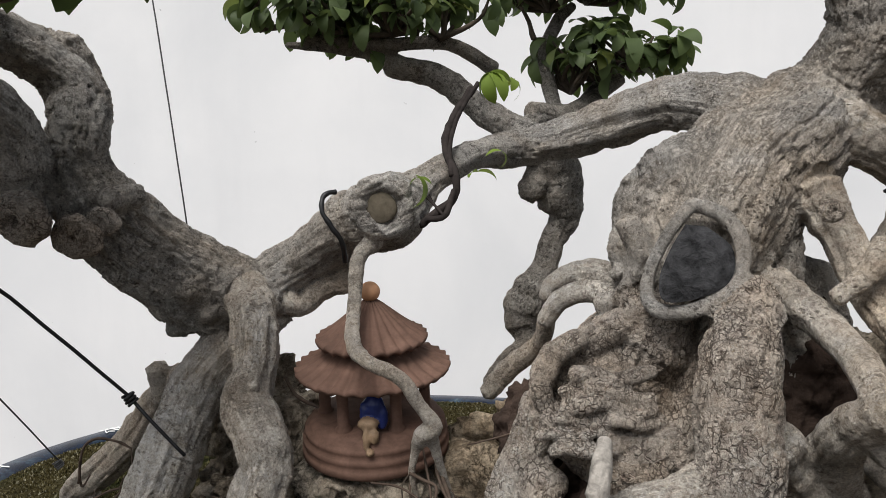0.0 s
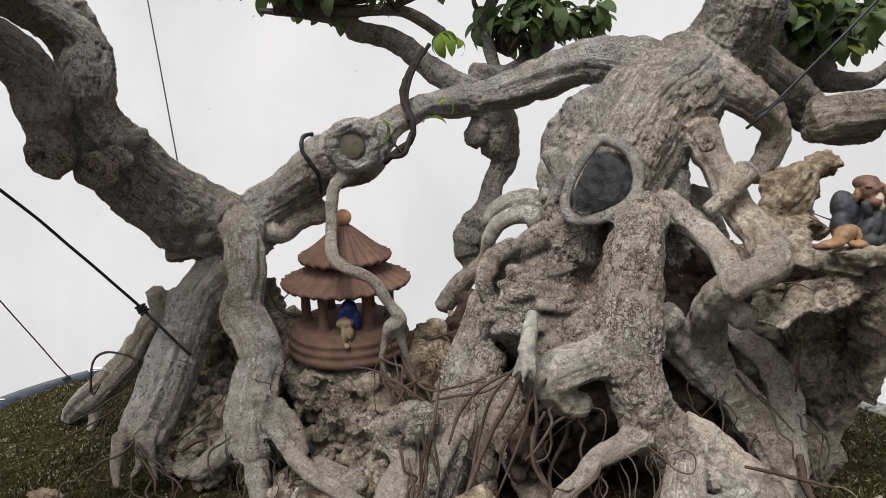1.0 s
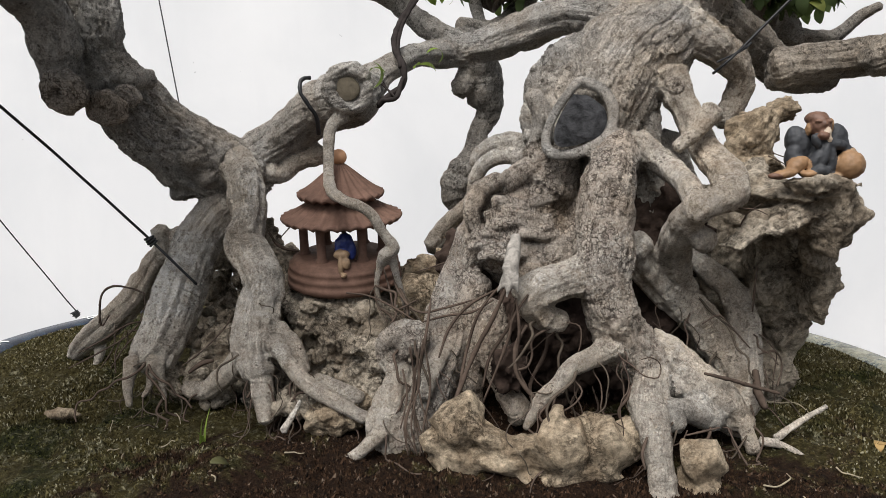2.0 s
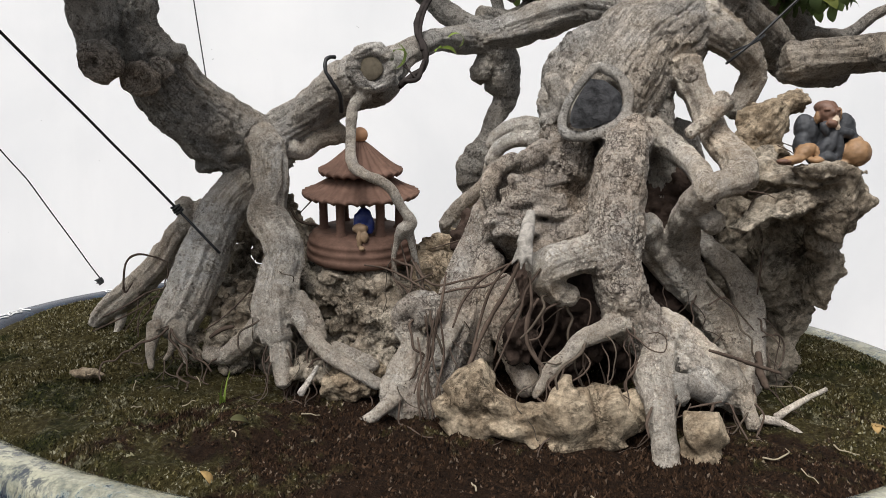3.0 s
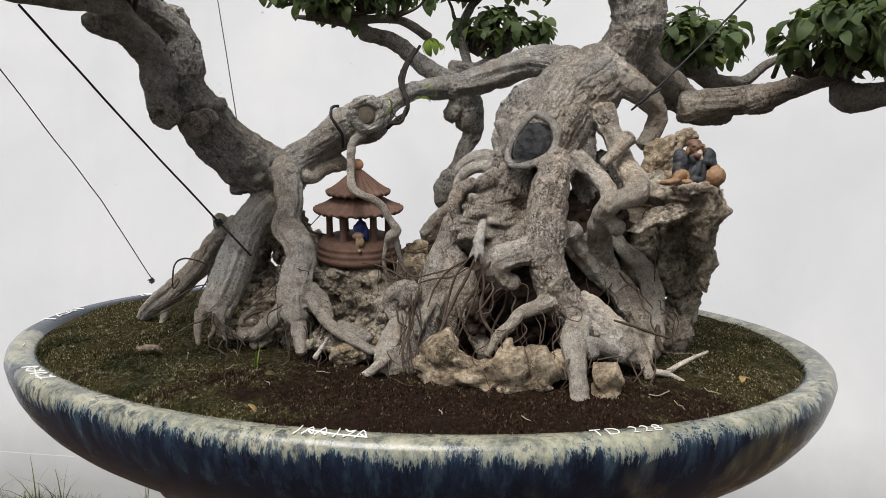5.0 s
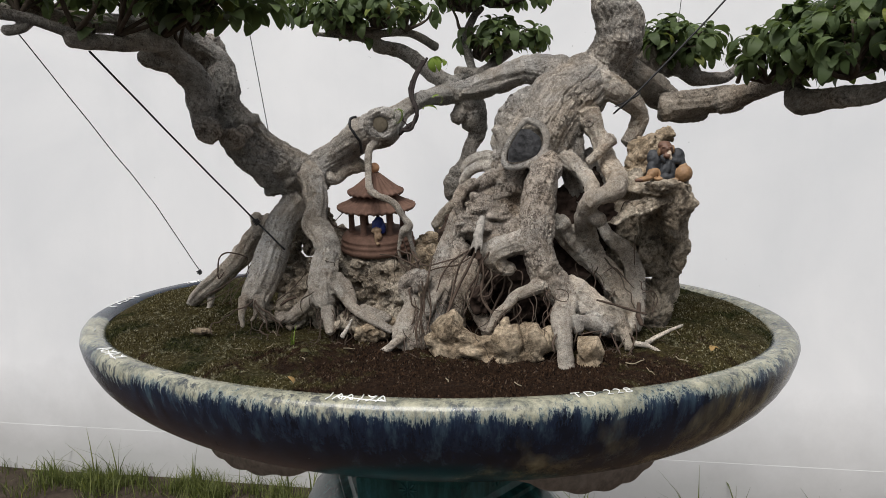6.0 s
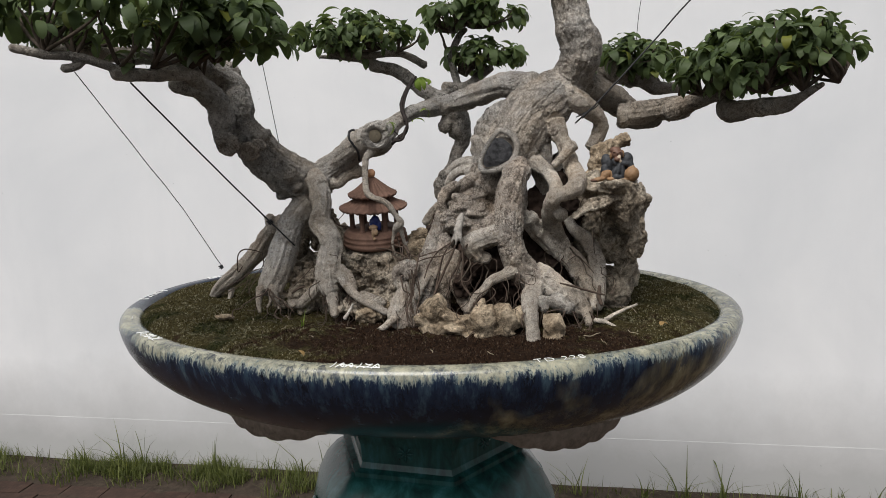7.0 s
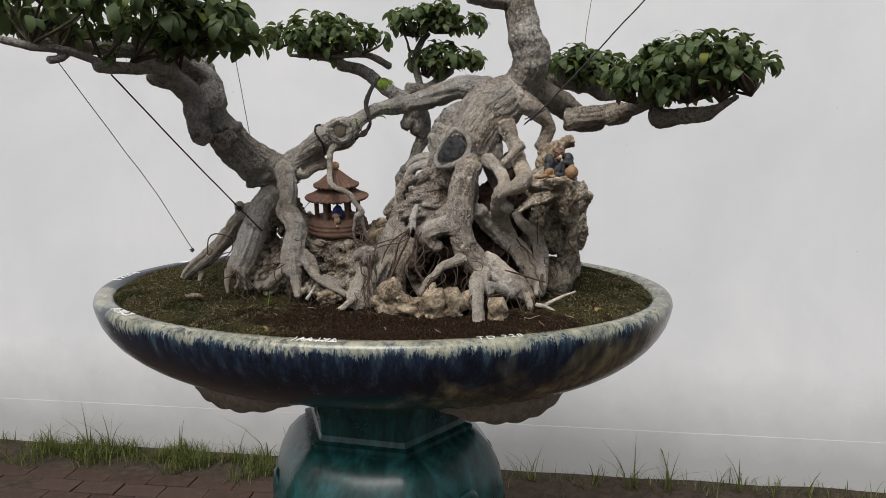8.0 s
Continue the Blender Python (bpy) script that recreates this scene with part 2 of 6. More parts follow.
def leaf_material(name, a, c):
    m, n, l, b = material(name, 0.55, 0.0, 0.25)
    geo = n.new("ShaderNodeNewGeometry")
    info = n.new("ShaderNodeObjectInfo")
    r = maths(n, l, "FRACT", maths(n, l, "ADD", geo.outputs["Random Per Island"], info.outputs["Random"]))
    col = ramp(n, l, r, [(0.0, a), (0.8, c), (0.95, tuple(1.5 * k for k in c)), (1.0, (0.20, 0.21, 0.03))])
    veins = noise_node(n, l, coords(n, l), 60, 4)
    col = mix(n, l, maths(n, l, "MULTIPLY", veins, 0.45), col, tuple(0.5 * k for k in a))
    l.new(col, b.inputs["Base Color"])
    t = n.new("ShaderNodeBsdfTranslucent")
    l.new(mix(n, l, 0.5, col, (0.15, 0.20, 0.05)), t.inputs["Color"])
    s = n.new("ShaderNodeMixShader")
    s.inputs[0].default_value = 0.38
    l.new(b.outputs[0], s.inputs[1])
    l.new(t.outputs[0], s.inputs[2])
    l.new(s.outputs[0], n["Material Output"].inputs["Surface"])
    return m


LEAF = leaf_material("glossy_fig_leaf", (0.058, 0.088, 0.034), (0.112, 0.152, 0.062))
YOUNG = leaf_material("young_fig_leaf", (0.16, 0.24, 0.035), (0.24, 0.33, 0.06))
GRASS = leaf_material("grass_blade", (0.06, 0.078, 0.018), (0.15, 0.165, 0.05))


def glaze_material():
    """Cream ash glaze running in drips over navy and ochre; shade is painted on its far left rim."""
    m, n, l, b = material("drip_glaze", 0.16, 0.0, 0.45)
    tc = n.new("ShaderNodeTexCoord")
    sep = n.new("ShaderNodeSeparateXYZ")
    l.new(tc.outputs["Object"], sep.inputs[0])
    z, x = sep.outputs["Z"], sep.outputs["X"]
    streak = noise_node(n, l, coords(n, l, (1, 1, 0.05)), 110, 9, 0.84)
    broad = noise_node(n, l, coords(n, l, (1, 1, 0.15)), 9, 3, 0.5)
    run = maths(n, l, "ADD", maths(n, l, "MULTIPLY", streak, 0.12), maths(n, l, "MULTIPLY", broad, 0.075))
    # takes the cream off the far left rim, to paint the shade there
    far_end = maths(n, l, "SUBTRACT", sep.outputs["Y"], maths(n, l, "MULTIPLY", x, 0.6))
    bare = maths(n, l, "MULTIPLY", grey_ramp(n, l, maths(n, l, "ADD", far_end, maths(n, l, "MULTIPLY", broad, 0.12)), 0.44, 0.58), 0.09)
    edge = maths(n, l, "SUBTRACT", maths(n, l, "ADD", z, run), bare)
    cream_at = n.new("ShaderNodeMapRange")
    cream_at.inputs["From Min"].default_value, cream_at.inputs["From Max"].default_value = 1.316, 1.333
    l.new(edge, cream_at.inputs["Value"])
    navy = ramp(n, l, noise_node(n, l, coords(n, l, (1, 1, 0.10)), 34, 7, 0.72), [(0.35, (0.004, 0.006, 0.011)), (0.52, (0.010, 0.017, 0.034)), (0.66, (0.035, 0.060, 0.080)), (0.80, (0.13, 0.16, 0.15))])
    ochre = ramp(n, l, noise_node(n, l, coords(n, l, (1, 1, 0.16)), 30, 6, 0.66), [(0.32, (0.045, 0.045, 0.035)), (0.48, (0.16, 0.135, 0.075)), (0.70, (0.36, 0.31, 0.18))])
    side = maths(n, l, "ADD", maths(n, l, "MULTIPLY", x, 0.75), maths(n, l, "MULTIPLY", broad, 1.2))
    low = maths(n, l, "MULTIPLY", maths(n, l, "SUBTRACT", 1.16, z), 2.6)
    body = mix(n, l, grey_ramp(n, l, maths(n, l, "ADD", side, low), 0.76, 0.98), navy, ochre)
    blot = noise_node(n, l, coords(n, l), 24, 10, 0.80, 0.2)
    cream = ramp(n, l, blot, [(0.34, (0.07, 0.078, 0.072)), (0.45, (0.19, 0.19, 0.145)), (0.56, (0.33, 0.32, 0.235)), (0.78, (0.44, 0.42, 0.31))])
    runs = ramp(n, l, cream_at.outputs[0], [(0.0, (0.03, 0.045, 0.06)), (0.35, (0.13, 0.16, 0.155)), (0.7, (0.30, 0.31, 0.25))])
    col = mix(n, l, grey_ramp(n, l, cream_at.outputs[0], 0.02, 0.30), body, runs)
    col = mix(n, l, grey_ramp(n, l, cream_at.outputs[0], 0.45, 0.8), col, cream)
    dash = noise_node(n, l, coords(n, l, (1, 1, 0.3)), 85, 6, 0.74, 0.3)
    where = grey_ramp(n, l, noise_node(n, l, coords(n, l, (1, 1, 0.6)), 7, 4, 0.6), 0.44, 0.60)
    col = mix(n, l, maths(n, l, "MULTIPLY", maths(n, l, "MULTIPLY", grey_ramp(n, l, dash, 0.50, 0.58), where), 0.8), col, (0.016, 0.024, 0.042))
    l.new(col, b.inputs["Base Color"])
    rough = ramp(n, l, blot, [(0.3, (0.12, 0.12, 0.12)), (0.7, (0.30, 0.30, 0.30))])
    l.new(rough, b.inputs["Roughness"])
    bump(n, l, b, streak, 0.12, 0.003)
    return m


def green_glaze():
    m, n, l, b = material("bottle_green_glaze", 0.26)
    v = coords(n, l)
    run = noise_node(n, l, coords(n, l, (1, 1, 0.25)), 22, 6, 0.65, 0.4)
    col = ramp(n, l, run, [(0.3, (0.006, 0.022, 0.022)), (0.50, (0.014, 0.066, 0.060)), (0.64, (0.026, 0.11, 0.11)), (0.80, (0.08, 0.18, 0.22))])
    l.new(col, b.inputs["Base Color"])
    bump(n, l, b, noise_node(n, l, v, 25, 4), 0.15, 0.004)
    return m


GLAZE, GREEN = glaze_material(), green_glaze()


def moss_share(n, l, v):
    """How mossy the soil is: greener towards both ends of the pot, bare in front of the roots."""
    sep = n.new("ShaderNodeSeparateXYZ")
    l.new(v, sep.inputs[0])
    ends = maths(n, l, "MULTIPLY", maths(n, l, "ABSOLUTE", maths(n, l, "SUBTRACT", sep.outputs["X"], 0.12)), 0.50)
    back = maths(n, l, "MULTIPLY", sep.outputs["Y"], 0.30)
    return maths(n, l, "ADD", maths(n, l, "SUBTRACT", noise_node(n, l, v, 11, 8, 0.72, 0.6), 0.085), maths(n, l, "ADD", ends, back))


def moss_colours(n, l, v, r, k):
    """Red-brown bare peat, deep green and yellow-olive cushions, frosted with pale tips in patches."""
    patch = moss_share(n, l, v)
    kind = noise_node(n, l, v, 7, 5, 0.6, 0.4)
    deep = ramp(n, l, r, [(0.0, (0.006 * k, 0.009 * k, 0.002 * k)), (0.6, (0.036 * k, 0.039 * k, 0.010 * k)), (1.0, (0.095 * k, 0.098 * k, 0.030 * k))])
    olive = ramp(n, l, r, [(0.0, (0.022 * k, 0.018 * k, 0.004 * k)), (0.55, (0.082 * k, 0.066 * k, 0.022 * k)), (0.85, (0.19 * k, 0.165 * k, 0.075 * k)), (1.0, (0.50 * k, 0.47 * k, 0.34 * k))])
    peat = ramp(n, l, r, [(0.0, (0.006 * k, 0.0035 * k, 0.002 * k)), (0.6, (0.044 * k, 0.023 * k, 0.012 * k)), (0.93, (0.085 * k, 0.048 * k, 0.028 * k)), (1.0, (0.20 * k, 0.15 * k, 0.11 * k))])
    col = mix(n, l, grey_ramp(n, l, kind, 0.39, 0.50), deep, olive)
    frost = maths(n, l, "MULTIPLY", grey_ramp(n, l, noise_node(n, l, v, 75, 5, 0.7), 0.53, 0.62), grey_ramp(n, l, noise_node(n, l, v, 8, 5, 0.65, 0.5), 0.44, 0.58))
    col = mix(n, l, maths(n, l, "MULTIPLY", frost, maths(n, l, "MULTIPLY", r, 0.85)), col, (0.40 * k, 0.38 * k, 0.26 * k))
    return mix(n, l, grey_ramp(n, l, patch, 0.43, 0.52), peat, col), patch


def soil_material():
    m, n, l, b = material("mossy_soil", 0.95)
    v = coords(n, l)
    fine = noise_node(n, l, v, 170, 8, 0.78)
    spread = n.new("ShaderNodeMapRange")
    spread.inputs["From Min"].default_value, spread.inputs["From Max"].default_value = 0.32, 0.68
    l.new(fine, spread.inputs["Value"])
    col, patch = moss_colours(n, l, v, spread.outputs[0], 0.62)
    l.new(col, b.inputs["Base Color"])
    bump(n, l, b, maths(n, l, "ADD", fine, maths(n, l, "MULTIPLY", noise_node(n, l, v, 60, 6), 1.0)), 1.0, 0.010)
    return m


SOIL = soil_material()


def moss_material():
    m, n, l, b = material("moss_tufts", 0.95)
    geo = n.new("ShaderNodeNewGeometry")
    col, patch = moss_colours(n, l, coords(n, l), geo.outputs["Random Per Island"], 0.58)
    l.new(col, b.inputs["Base Color"])
    return m


MOSS = moss_material()


def wall_material():
    m, n, l, b = material("white_limewash", 0.9)
    v = coords(n, l)
    big = noise_node(n, l, v, 1.1, 5, 0.55, 0.4)
    streaks = noise_node(n, l, coords(n, l, (1, 1, 0.15)), 5, 6, 0.6)
    col = ramp(n, l, big, [(0.3, (0.66, 0.67, 0.68)), (0.7, (0.78, 0.78, 0.78))])
    col = mix(n, l, maths(n, l, "MULTIPLY", grey_ramp(n, l, streaks, 0.5, 0.8), 0.25), col, (0.60, 0.61, 0.62))
    sep = n.new("ShaderNodeSeparateXYZ")
    tc = n.new("ShaderNodeTexCoord")
    l.new(tc.outputs["Object"], sep.inputs[0])
    # greyer towards the ground: dirt plus the shade there, put into the colour
    foot = n.new("ShaderNodeMapRange")
    foot.inputs["From Min"].default_value, foot.inputs["From Max"].default_value = 0.42, -0.05
    l.new(maths(n, l, "ADD", sep.outputs["Z"], maths(n, l, "MULTIPLY", noise_node(n, l, v, 3, 7, 0.7), -0.30)), foot.inputs["Value"])
    col = mix(n, l, maths(n, l, "MULTIPLY", foot.outputs[0], 0.75), col, (0.33, 0.325, 0.315))
    specks = noise_node(n, l, v, 38, 3, 0.5)
    col = mix(n, l, maths(n, l, "MULTIPLY", grey_ramp(n, l, specks, 0.745, 0.76), 0.5), col, (0.30, 0.30, 0.30))
    l.new(col, b.inputs["Base Color"])
    bump(n, l, b, noise_node(n, l, v, 14, 8, 0.6), 0.15, 0.004)
    return m


WALL = wall_material()
EARTH = plain("trodden_earth", (0.048, 0.037, 0.028), 0.95, 30, 0.5, 0.8, 0.01)


def brick_material():
    m, n, l, b = material("worn_red_paver", 0.9)
    info = n.new("ShaderNodeObjectInfo")
    v = coords(n, l)
    f = noise_node(n, l, v, 26, 8, 0.7)
    col = ramp(n, l, f, [(0.3, (0.022, 0.016, 0.013)), (0.6, (0.050, 0.031, 0.024)), (0.8, (0.085, 0.062, 0.048))])
    l.new(mix(n, l, maths(n, l, "MULTIPLY", info.outputs["Random"], 0.4), col, (0.07, 0.05, 0.04)), b.inputs["Base Color"])
    bump(n, l, b, f, 0.6, 0.004)
    return m


BRICK = brick_material()


# ---- building helpers ----
def mesh_from(name, verts, faces, mat, smooth=True):
    me = bpy.data.meshes.new(name)
    me.from_pydata([tuple(v) for v in verts], [], faces)
    if smooth:
        me.shade_smooth()
    if mat:
        me.materials.append(mat)
    return me


def thing(name, label, category, at=(0, 0, 0), group="", kind=""):
    e = new(name)
    e.empty_display_size = 0.05
    e.location = at
    return tagged(e, label, category, group, kind)


def hang(ob, parent, label=""):
    """Makes ob, whose mesh is in world coordinates, a part of parent."""
    ob.parent = parent
    base = Matrix.Translation(parent.location)
    up = parent.parent
    while up:
        base = Matrix.Translation(up.location) @ base
        up = up.parent
    ob.matrix_parent_inverse = base.inverted()
    if label:
        tagged(ob, label)
    return ob


def part(name, bm, mat, parent, label="", smooth=True):
    if isinstance(bm, bpy.types.Mesh):
        me = bm
    else:
        me = bpy.data.meshes.new(name)
        bm.normal_update()
        bm.to_mesh(me)
        bm.free()
        if smooth:
            me.shade_smooth()
    if mat and not me.materials:
        me.materials.append(mat)
    ob = new(name, me)
    return hang(ob, parent, label) if parent else ob


def spline(pts, steps=6):
    """Catmull-Rom through points of any dimension."""
    p = [np.array(q, float) for q in pts]
    p = [2 * p[0] - p[1]] + p + [2 * p[-1] - p[-2]]
    out = []
    for i in range(1, len(p) - 2):
        a, b, c, d = p[i - 1:i + 3]
        for s in range(steps):
            t = s / steps
            out.append(0.5 * (2 * b + (c - a) * t + (2 * a - 5 * b + 4 * c - d) * t * t + (3 * b - a - 3 * c + d) * t ** 3))
    out.append(p[-2])
    return out


def tube(pts, sides=8, steps=5, wobble=0.0, seed=0, caps=True):
    """Vertices and faces of a tapered tube through (x, y, z, r) points."""
    rows = spline(pts, steps) if steps > 1 else [np.array(q, float) for q in pts]
    c = np.array([r[:3] for r in rows])
    rad = np.maximum([r[3] for r in rows], 0.0003)
    tan = np.gradient(c, axis=0)
    tan /= np.linalg.norm(tan, axis=1)[:, None] + 1e-9
    side = np.cross(tan[0], (0.3, 0.5, 0.81))
    side /= np.linalg.norm(side)
    verts, faces = [], []
    for i in range(len(c)):
        side = side - tan[i] * np.dot(side, tan[i])
        side /= np.linalg.norm(side)
        up = np.cross(tan[i], side)
        for k in range(sides):
            a = 2 * math.pi * k / sides
            d = side * math.cos(a) + up * math.sin(a)
            r = rad[i]
            if wobble:
                q = Vector(c[i] + d * r)
                r *= 1 + wobble * noise.noise(q * (0.5 / max(rad[i], 0.004)) + Vector((seed, 0, 0)))
            verts.append(c[i] + d * r)
    n = len(c)
    for i in range(n - 1):
        for k in range(sides):
            j = (k + 1) % sides
            faces.append((i * sides + k, i * sides + j, (i + 1) * sides + j, (i + 1) * sides + k))
    if caps:
        for end, way in ((0, -1), (n - 1, 1)):
            tip = len(verts)
            verts.append(c[end] + tan[end] * way * rad[end] * 0.6)
            for k in range(sides):
                j = (k + 1) % sides
                f = (end * sides + k, end * sides + j, tip)
                faces.append(f if way > 0 else f[::-1])
    return verts, faces


def tube_mesh(name, pts, mat, sides=8, steps=5, wobble=0.0, seed=0):
    v, f = tube(pts, sides, steps, wobble, seed)
    return mesh_from(name, v, f, mat)


def fuse(verts, faces, voxel, smooth=3):
    """One skin round all the overlapping solids: arrays of vertices and polygons."""
    me = mesh_from("raw", verts, faces, None, False)
    ob = new("raw", me)
    r = ob.modifiers.new("skin", "REMESH")
    r.mode, r.voxel_size = "VOXEL", voxel
    if smooth:
        s = ob.modifiers.new("soft", "SMOOTH")
        s.factor, s.iterations = 0.5, smooth
    bpy.context.view_layer.update()
    done = bpy.data.meshes.new_from_object(ob.evaluated_get(bpy.context.evaluated_depsgraph_get()))
    co = np.empty(len(done.vertices) * 3)
    done.vertices.foreach_get("co", co)
    no = np.empty(len(done.vertices) * 3)
    done.vertices.foreach_get("normal", no)
    polys = [tuple(p.vertices) for p in done.polygons]
    bpy.data.objects.remove(ob)
    bpy.data.meshes.remove(me)
    bpy.data.meshes.remove(done)
    return co.reshape(-1, 3), no.reshape(-1, 3), polys


def lathe(profile, sides=48, squash=1.0, at=(0, 0, 0), ripple=None):
    """Verts and faces of a turned body from (radius, z) rows, open at both ends unless a radius is 0."""
    verts, faces = [], []
    for r, z in profile:
        for k in range(sides):
            a = 2 * math.pi * k / sides
            q, dz = (ripple(a, r, z) if ripple else (r, 0.0))
            verts.append((at[0] + q * math.cos(a), at[1] + q * squash * math.sin(a), at[2] + z + dz))
    for i in range(len(profile) - 1):
        for k in range(sides):
            j = (k + 1) % sides
            faces.append((i * sides + k, i * sides + j, (i + 1) * sides + j, (i + 1) * sides + k))
    return verts, faces


def ellipsoid(at, size, turn=(0, 0, 0), rings=10, sides=14):
    m = Euler([radians(a) for a in turn]).to_matrix()
    verts, faces = [], []
    verts.append(Vector(at) + m @ Vector((0, 0, size[2])))
    for i in range(1, rings):
        f = math.pi * i / rings
        for k in range(sides):
            a = 2 * math.pi * k / sides
            verts.append(Vector(at) + m @ Vector((size[0] * math.sin(f) * math.cos(a), size[1] * math.sin(f) * math.sin(a), size[2] * math.cos(f))))
    verts.append(Vector(at) + m @ Vector((0, 0, -size[2])))
    for k in range(sides):
        j = (k + 1) % sides
        faces.append((0, 1 + k, 1 + j))
        for i in range(rings - 2):
            a, b = 1 + i * sides, 1 + (i + 1) * sides
            faces.append((a + k, b + k, b + j, a + j))
        a = 1 + (rings - 2) * sides
        faces.append((a + k, len(verts) - 1, a + j))
    return verts, faces


def join(pieces):
    verts, faces = [], []
    for v, f in pieces:
        o = len(verts)
        verts.extend(v)
        faces.extend(tuple(i + o for i in q) for q in f)
    return verts, faces


def box(at, size, turn=(0, 0, 0), bevel=0.0):
    bm = bmesh.new()
    bmesh.ops.create_cube(bm, size=1.0)
    bmesh.ops.scale(bm, vec=size, verts=bm.verts)
    if bevel:
        bmesh.ops.bevel(bm, geom=bm.edges, offset=bevel, segments=2, affect="EDGES", profile=0.6)
    bmesh.ops.transform(bm, matrix=pose(*at, *turn), verts=bm.verts)
    return bm


# ---- the yard: ground, wall ----
WALL_TURN = -4.5


def ground_sheet():
    verts, faces = [], []
    xs = [-600, -60, -12] + [-5 + 0.1 * i for i in range(101)] + [12, 60, 600]
    ys = [-600, -60, -12, -5, -3] + [-2 + 0.1 * i for i in range(46)] + [12, 60, 600]
    for y in ys:
        for x in xs:
            near = abs(x) < 5.1 and -2.1 < y < 2.6
            verts.append((x, y, 0.012 * noise.noise(Vector((x * 3, y * 3, 0))) - 0.012 if near else -0.012))
    for j in range(len(ys) - 1):
        for i in range(len(xs) - 1):
            a = j * len(xs) + i
            faces.append((a, a + 1, a + 1 + len(xs), a + len(xs)))
    return mesh_from("ground", verts, faces, EARTH)


ground = tagged(new("ground", ground_sheet()), "bare brown trodden earth round the brick paving", "ground", kind="structure")

turn = pose(0, 1.47, 0, 0, 0, WALL_TURN)
wall_bm = box((0, 0.126, 1.83), (16, 0.2, 3.5))
wall_north = new("wall_north", bpy.data.meshes.new("wall_north"))
wall_bm.to_mesh(wall_north.data)
wall_bm.free()
wall_north.data.materials.append(WALL)
wall_north.matrix_world = turn
tagged(wall_north, "plain white limewashed garden wall with faint stains, foot greyed by dirt and painted shade", "wall", kind="structure")
plinth_bm = box((0, 0.1245, 0.085), (16, 0.2, 0.29))
plinth = new("wall_plinth", bpy.data.meshes.new("wall_plinth"))
plinth_bm.to_mesh(plinth.data)
plinth_bm.free()
plinth.data.materials.append(WALL)
plinth.matrix_world = turn
tagged(plinth, "low white plinth course at the foot of the wall", "plinth", kind="structure")

# plain grey walls added out of view to cut light from the low sky
YARD = plain("grey_render", (0.22, 0.22, 0.215), 0.95, 8, 0.25, 0.3, 0.004)
for name, at, size in (("unseen_wall_south", (0, -9.0, 1.1), (16, 0.2, 2.2)), ("unseen_wall_east", (7.9, -3.9, 1.1), (0.2, 10.0, 2.2)), ("unseen_wall_west", (-7.9, -3.6, 1.1), (0.2, 10.6, 2.2))):
    side_bm = box(at, size)
    side = new(name, bpy.data.meshes.new(name))
    side_bm.to_mesh(side.data)
    side_bm.free()
    side.data.materials.append(YARD)
    tagged(side, "unseen grey wall added to block low sky light", "wall", kind="structure")

# ---- glazed pedestal ----
PED = (-0.015, 0.06)
pedestal = thing("ceramic_pedestal", "bottle-green glazed six-sided ceramic pedestal carrying the bonsai pot", "pedestal", (0, 0, 0))


def hexagon(rows, soft, at=(0.0, 0.0)):
    """A six-sided turned body from rows of (corner radius, height, roundness)."""
    sides, verts, faces = 60, [], []
    for r, z, s in rows:
        for k in range(sides):
            a = 2 * math.pi * k / sides
            rel = (a % (math.pi / 3)) - math.pi / 6
            flat = r * math.cos(math.pi / 6) / math.cos(rel)
            q = flat * (1 - s) + r * 0.96 * s
            q = min(q, r * (1 - soft * 0.05))
            a2 = a + radians(-10)
            verts.append((at[0] + q * math.cos(a2), at[1] + q * math.sin(a2), z))
    for i in range(len(rows) - 1):
        for k in range(sides):
            j = (k + 1) % sides
            faces.append((i * sides + k, i * sides + j, (i + 1) * sides + j, (i + 1) * sides + k))
    faces.append(tuple(range(sides))[::-1])
    faces.append(tuple(range((len(rows) - 1) * sides, len(rows) * sides)))
    return verts, faces


body_rows = [(0.28, 0.0, 0.3), (0.295, 0.02, 0.3), (0.292, 0.05, 0.3), (0.250, 0.09, 0.4), (0.262, 0.16, 0.5), (0.318, 0.36, 0.6), (0.340, 0.52, 0.65), (0.347, 0.61, 0.6),
             (0.341, 0.69, 0.55), (0.326, 0.750, 0.45), (0.300, 0.798, 0.3), (0.268, 0.832, 0.1), (0.246, 0.845, 0.0)]
part("body", mesh_from("body", *hexagon(body_rows, 0.3, PED), GREEN), None, pedestal)
neck_rows = [(0.246, 0.845, 0), (0.246, 0.856, 0), (0.228, 0.861, 0), (0.222, 0.874, 0), (0.225, 0.92, 0), (0.242, 0.97, 0), (0.272, 1.005, 0), (0.296, 1.03, 0), (0.300, 1.042, 0)]
neck = part("neck", mesh_from("neck", *hexagon(neck_rows, 0.1, PED), GREEN, False), GREEN, pedestal)
for k in range(6):
    a = radians(30 + 60 * k - 10)
    bits = []
    for j in range(8):
        t = 2 * math.pi * j / 8
        c = Vector((PED[0] + 0.1945 * math.cos(a), PED[1] + 0.1945 * math.sin(a), 0.905))
        side, up = Vector((-math.sin(a), math.cos(a), 0)), Vector((math.cos(a) * 0.1, math.sin(a) * 0.1, 1)).normalized()
        way = side * math.cos(t) + up * math.sin(t)
        bits.append(tube([(*(c + way * 0.004), 0.002), (*(c + way * 0.013), 0.0035), (*(c + way * 0.022), 0.001)], 6, 3))
    part("flower_relief", mesh_from("flower_relief", *join(bits), GREEN), GREEN, neck)
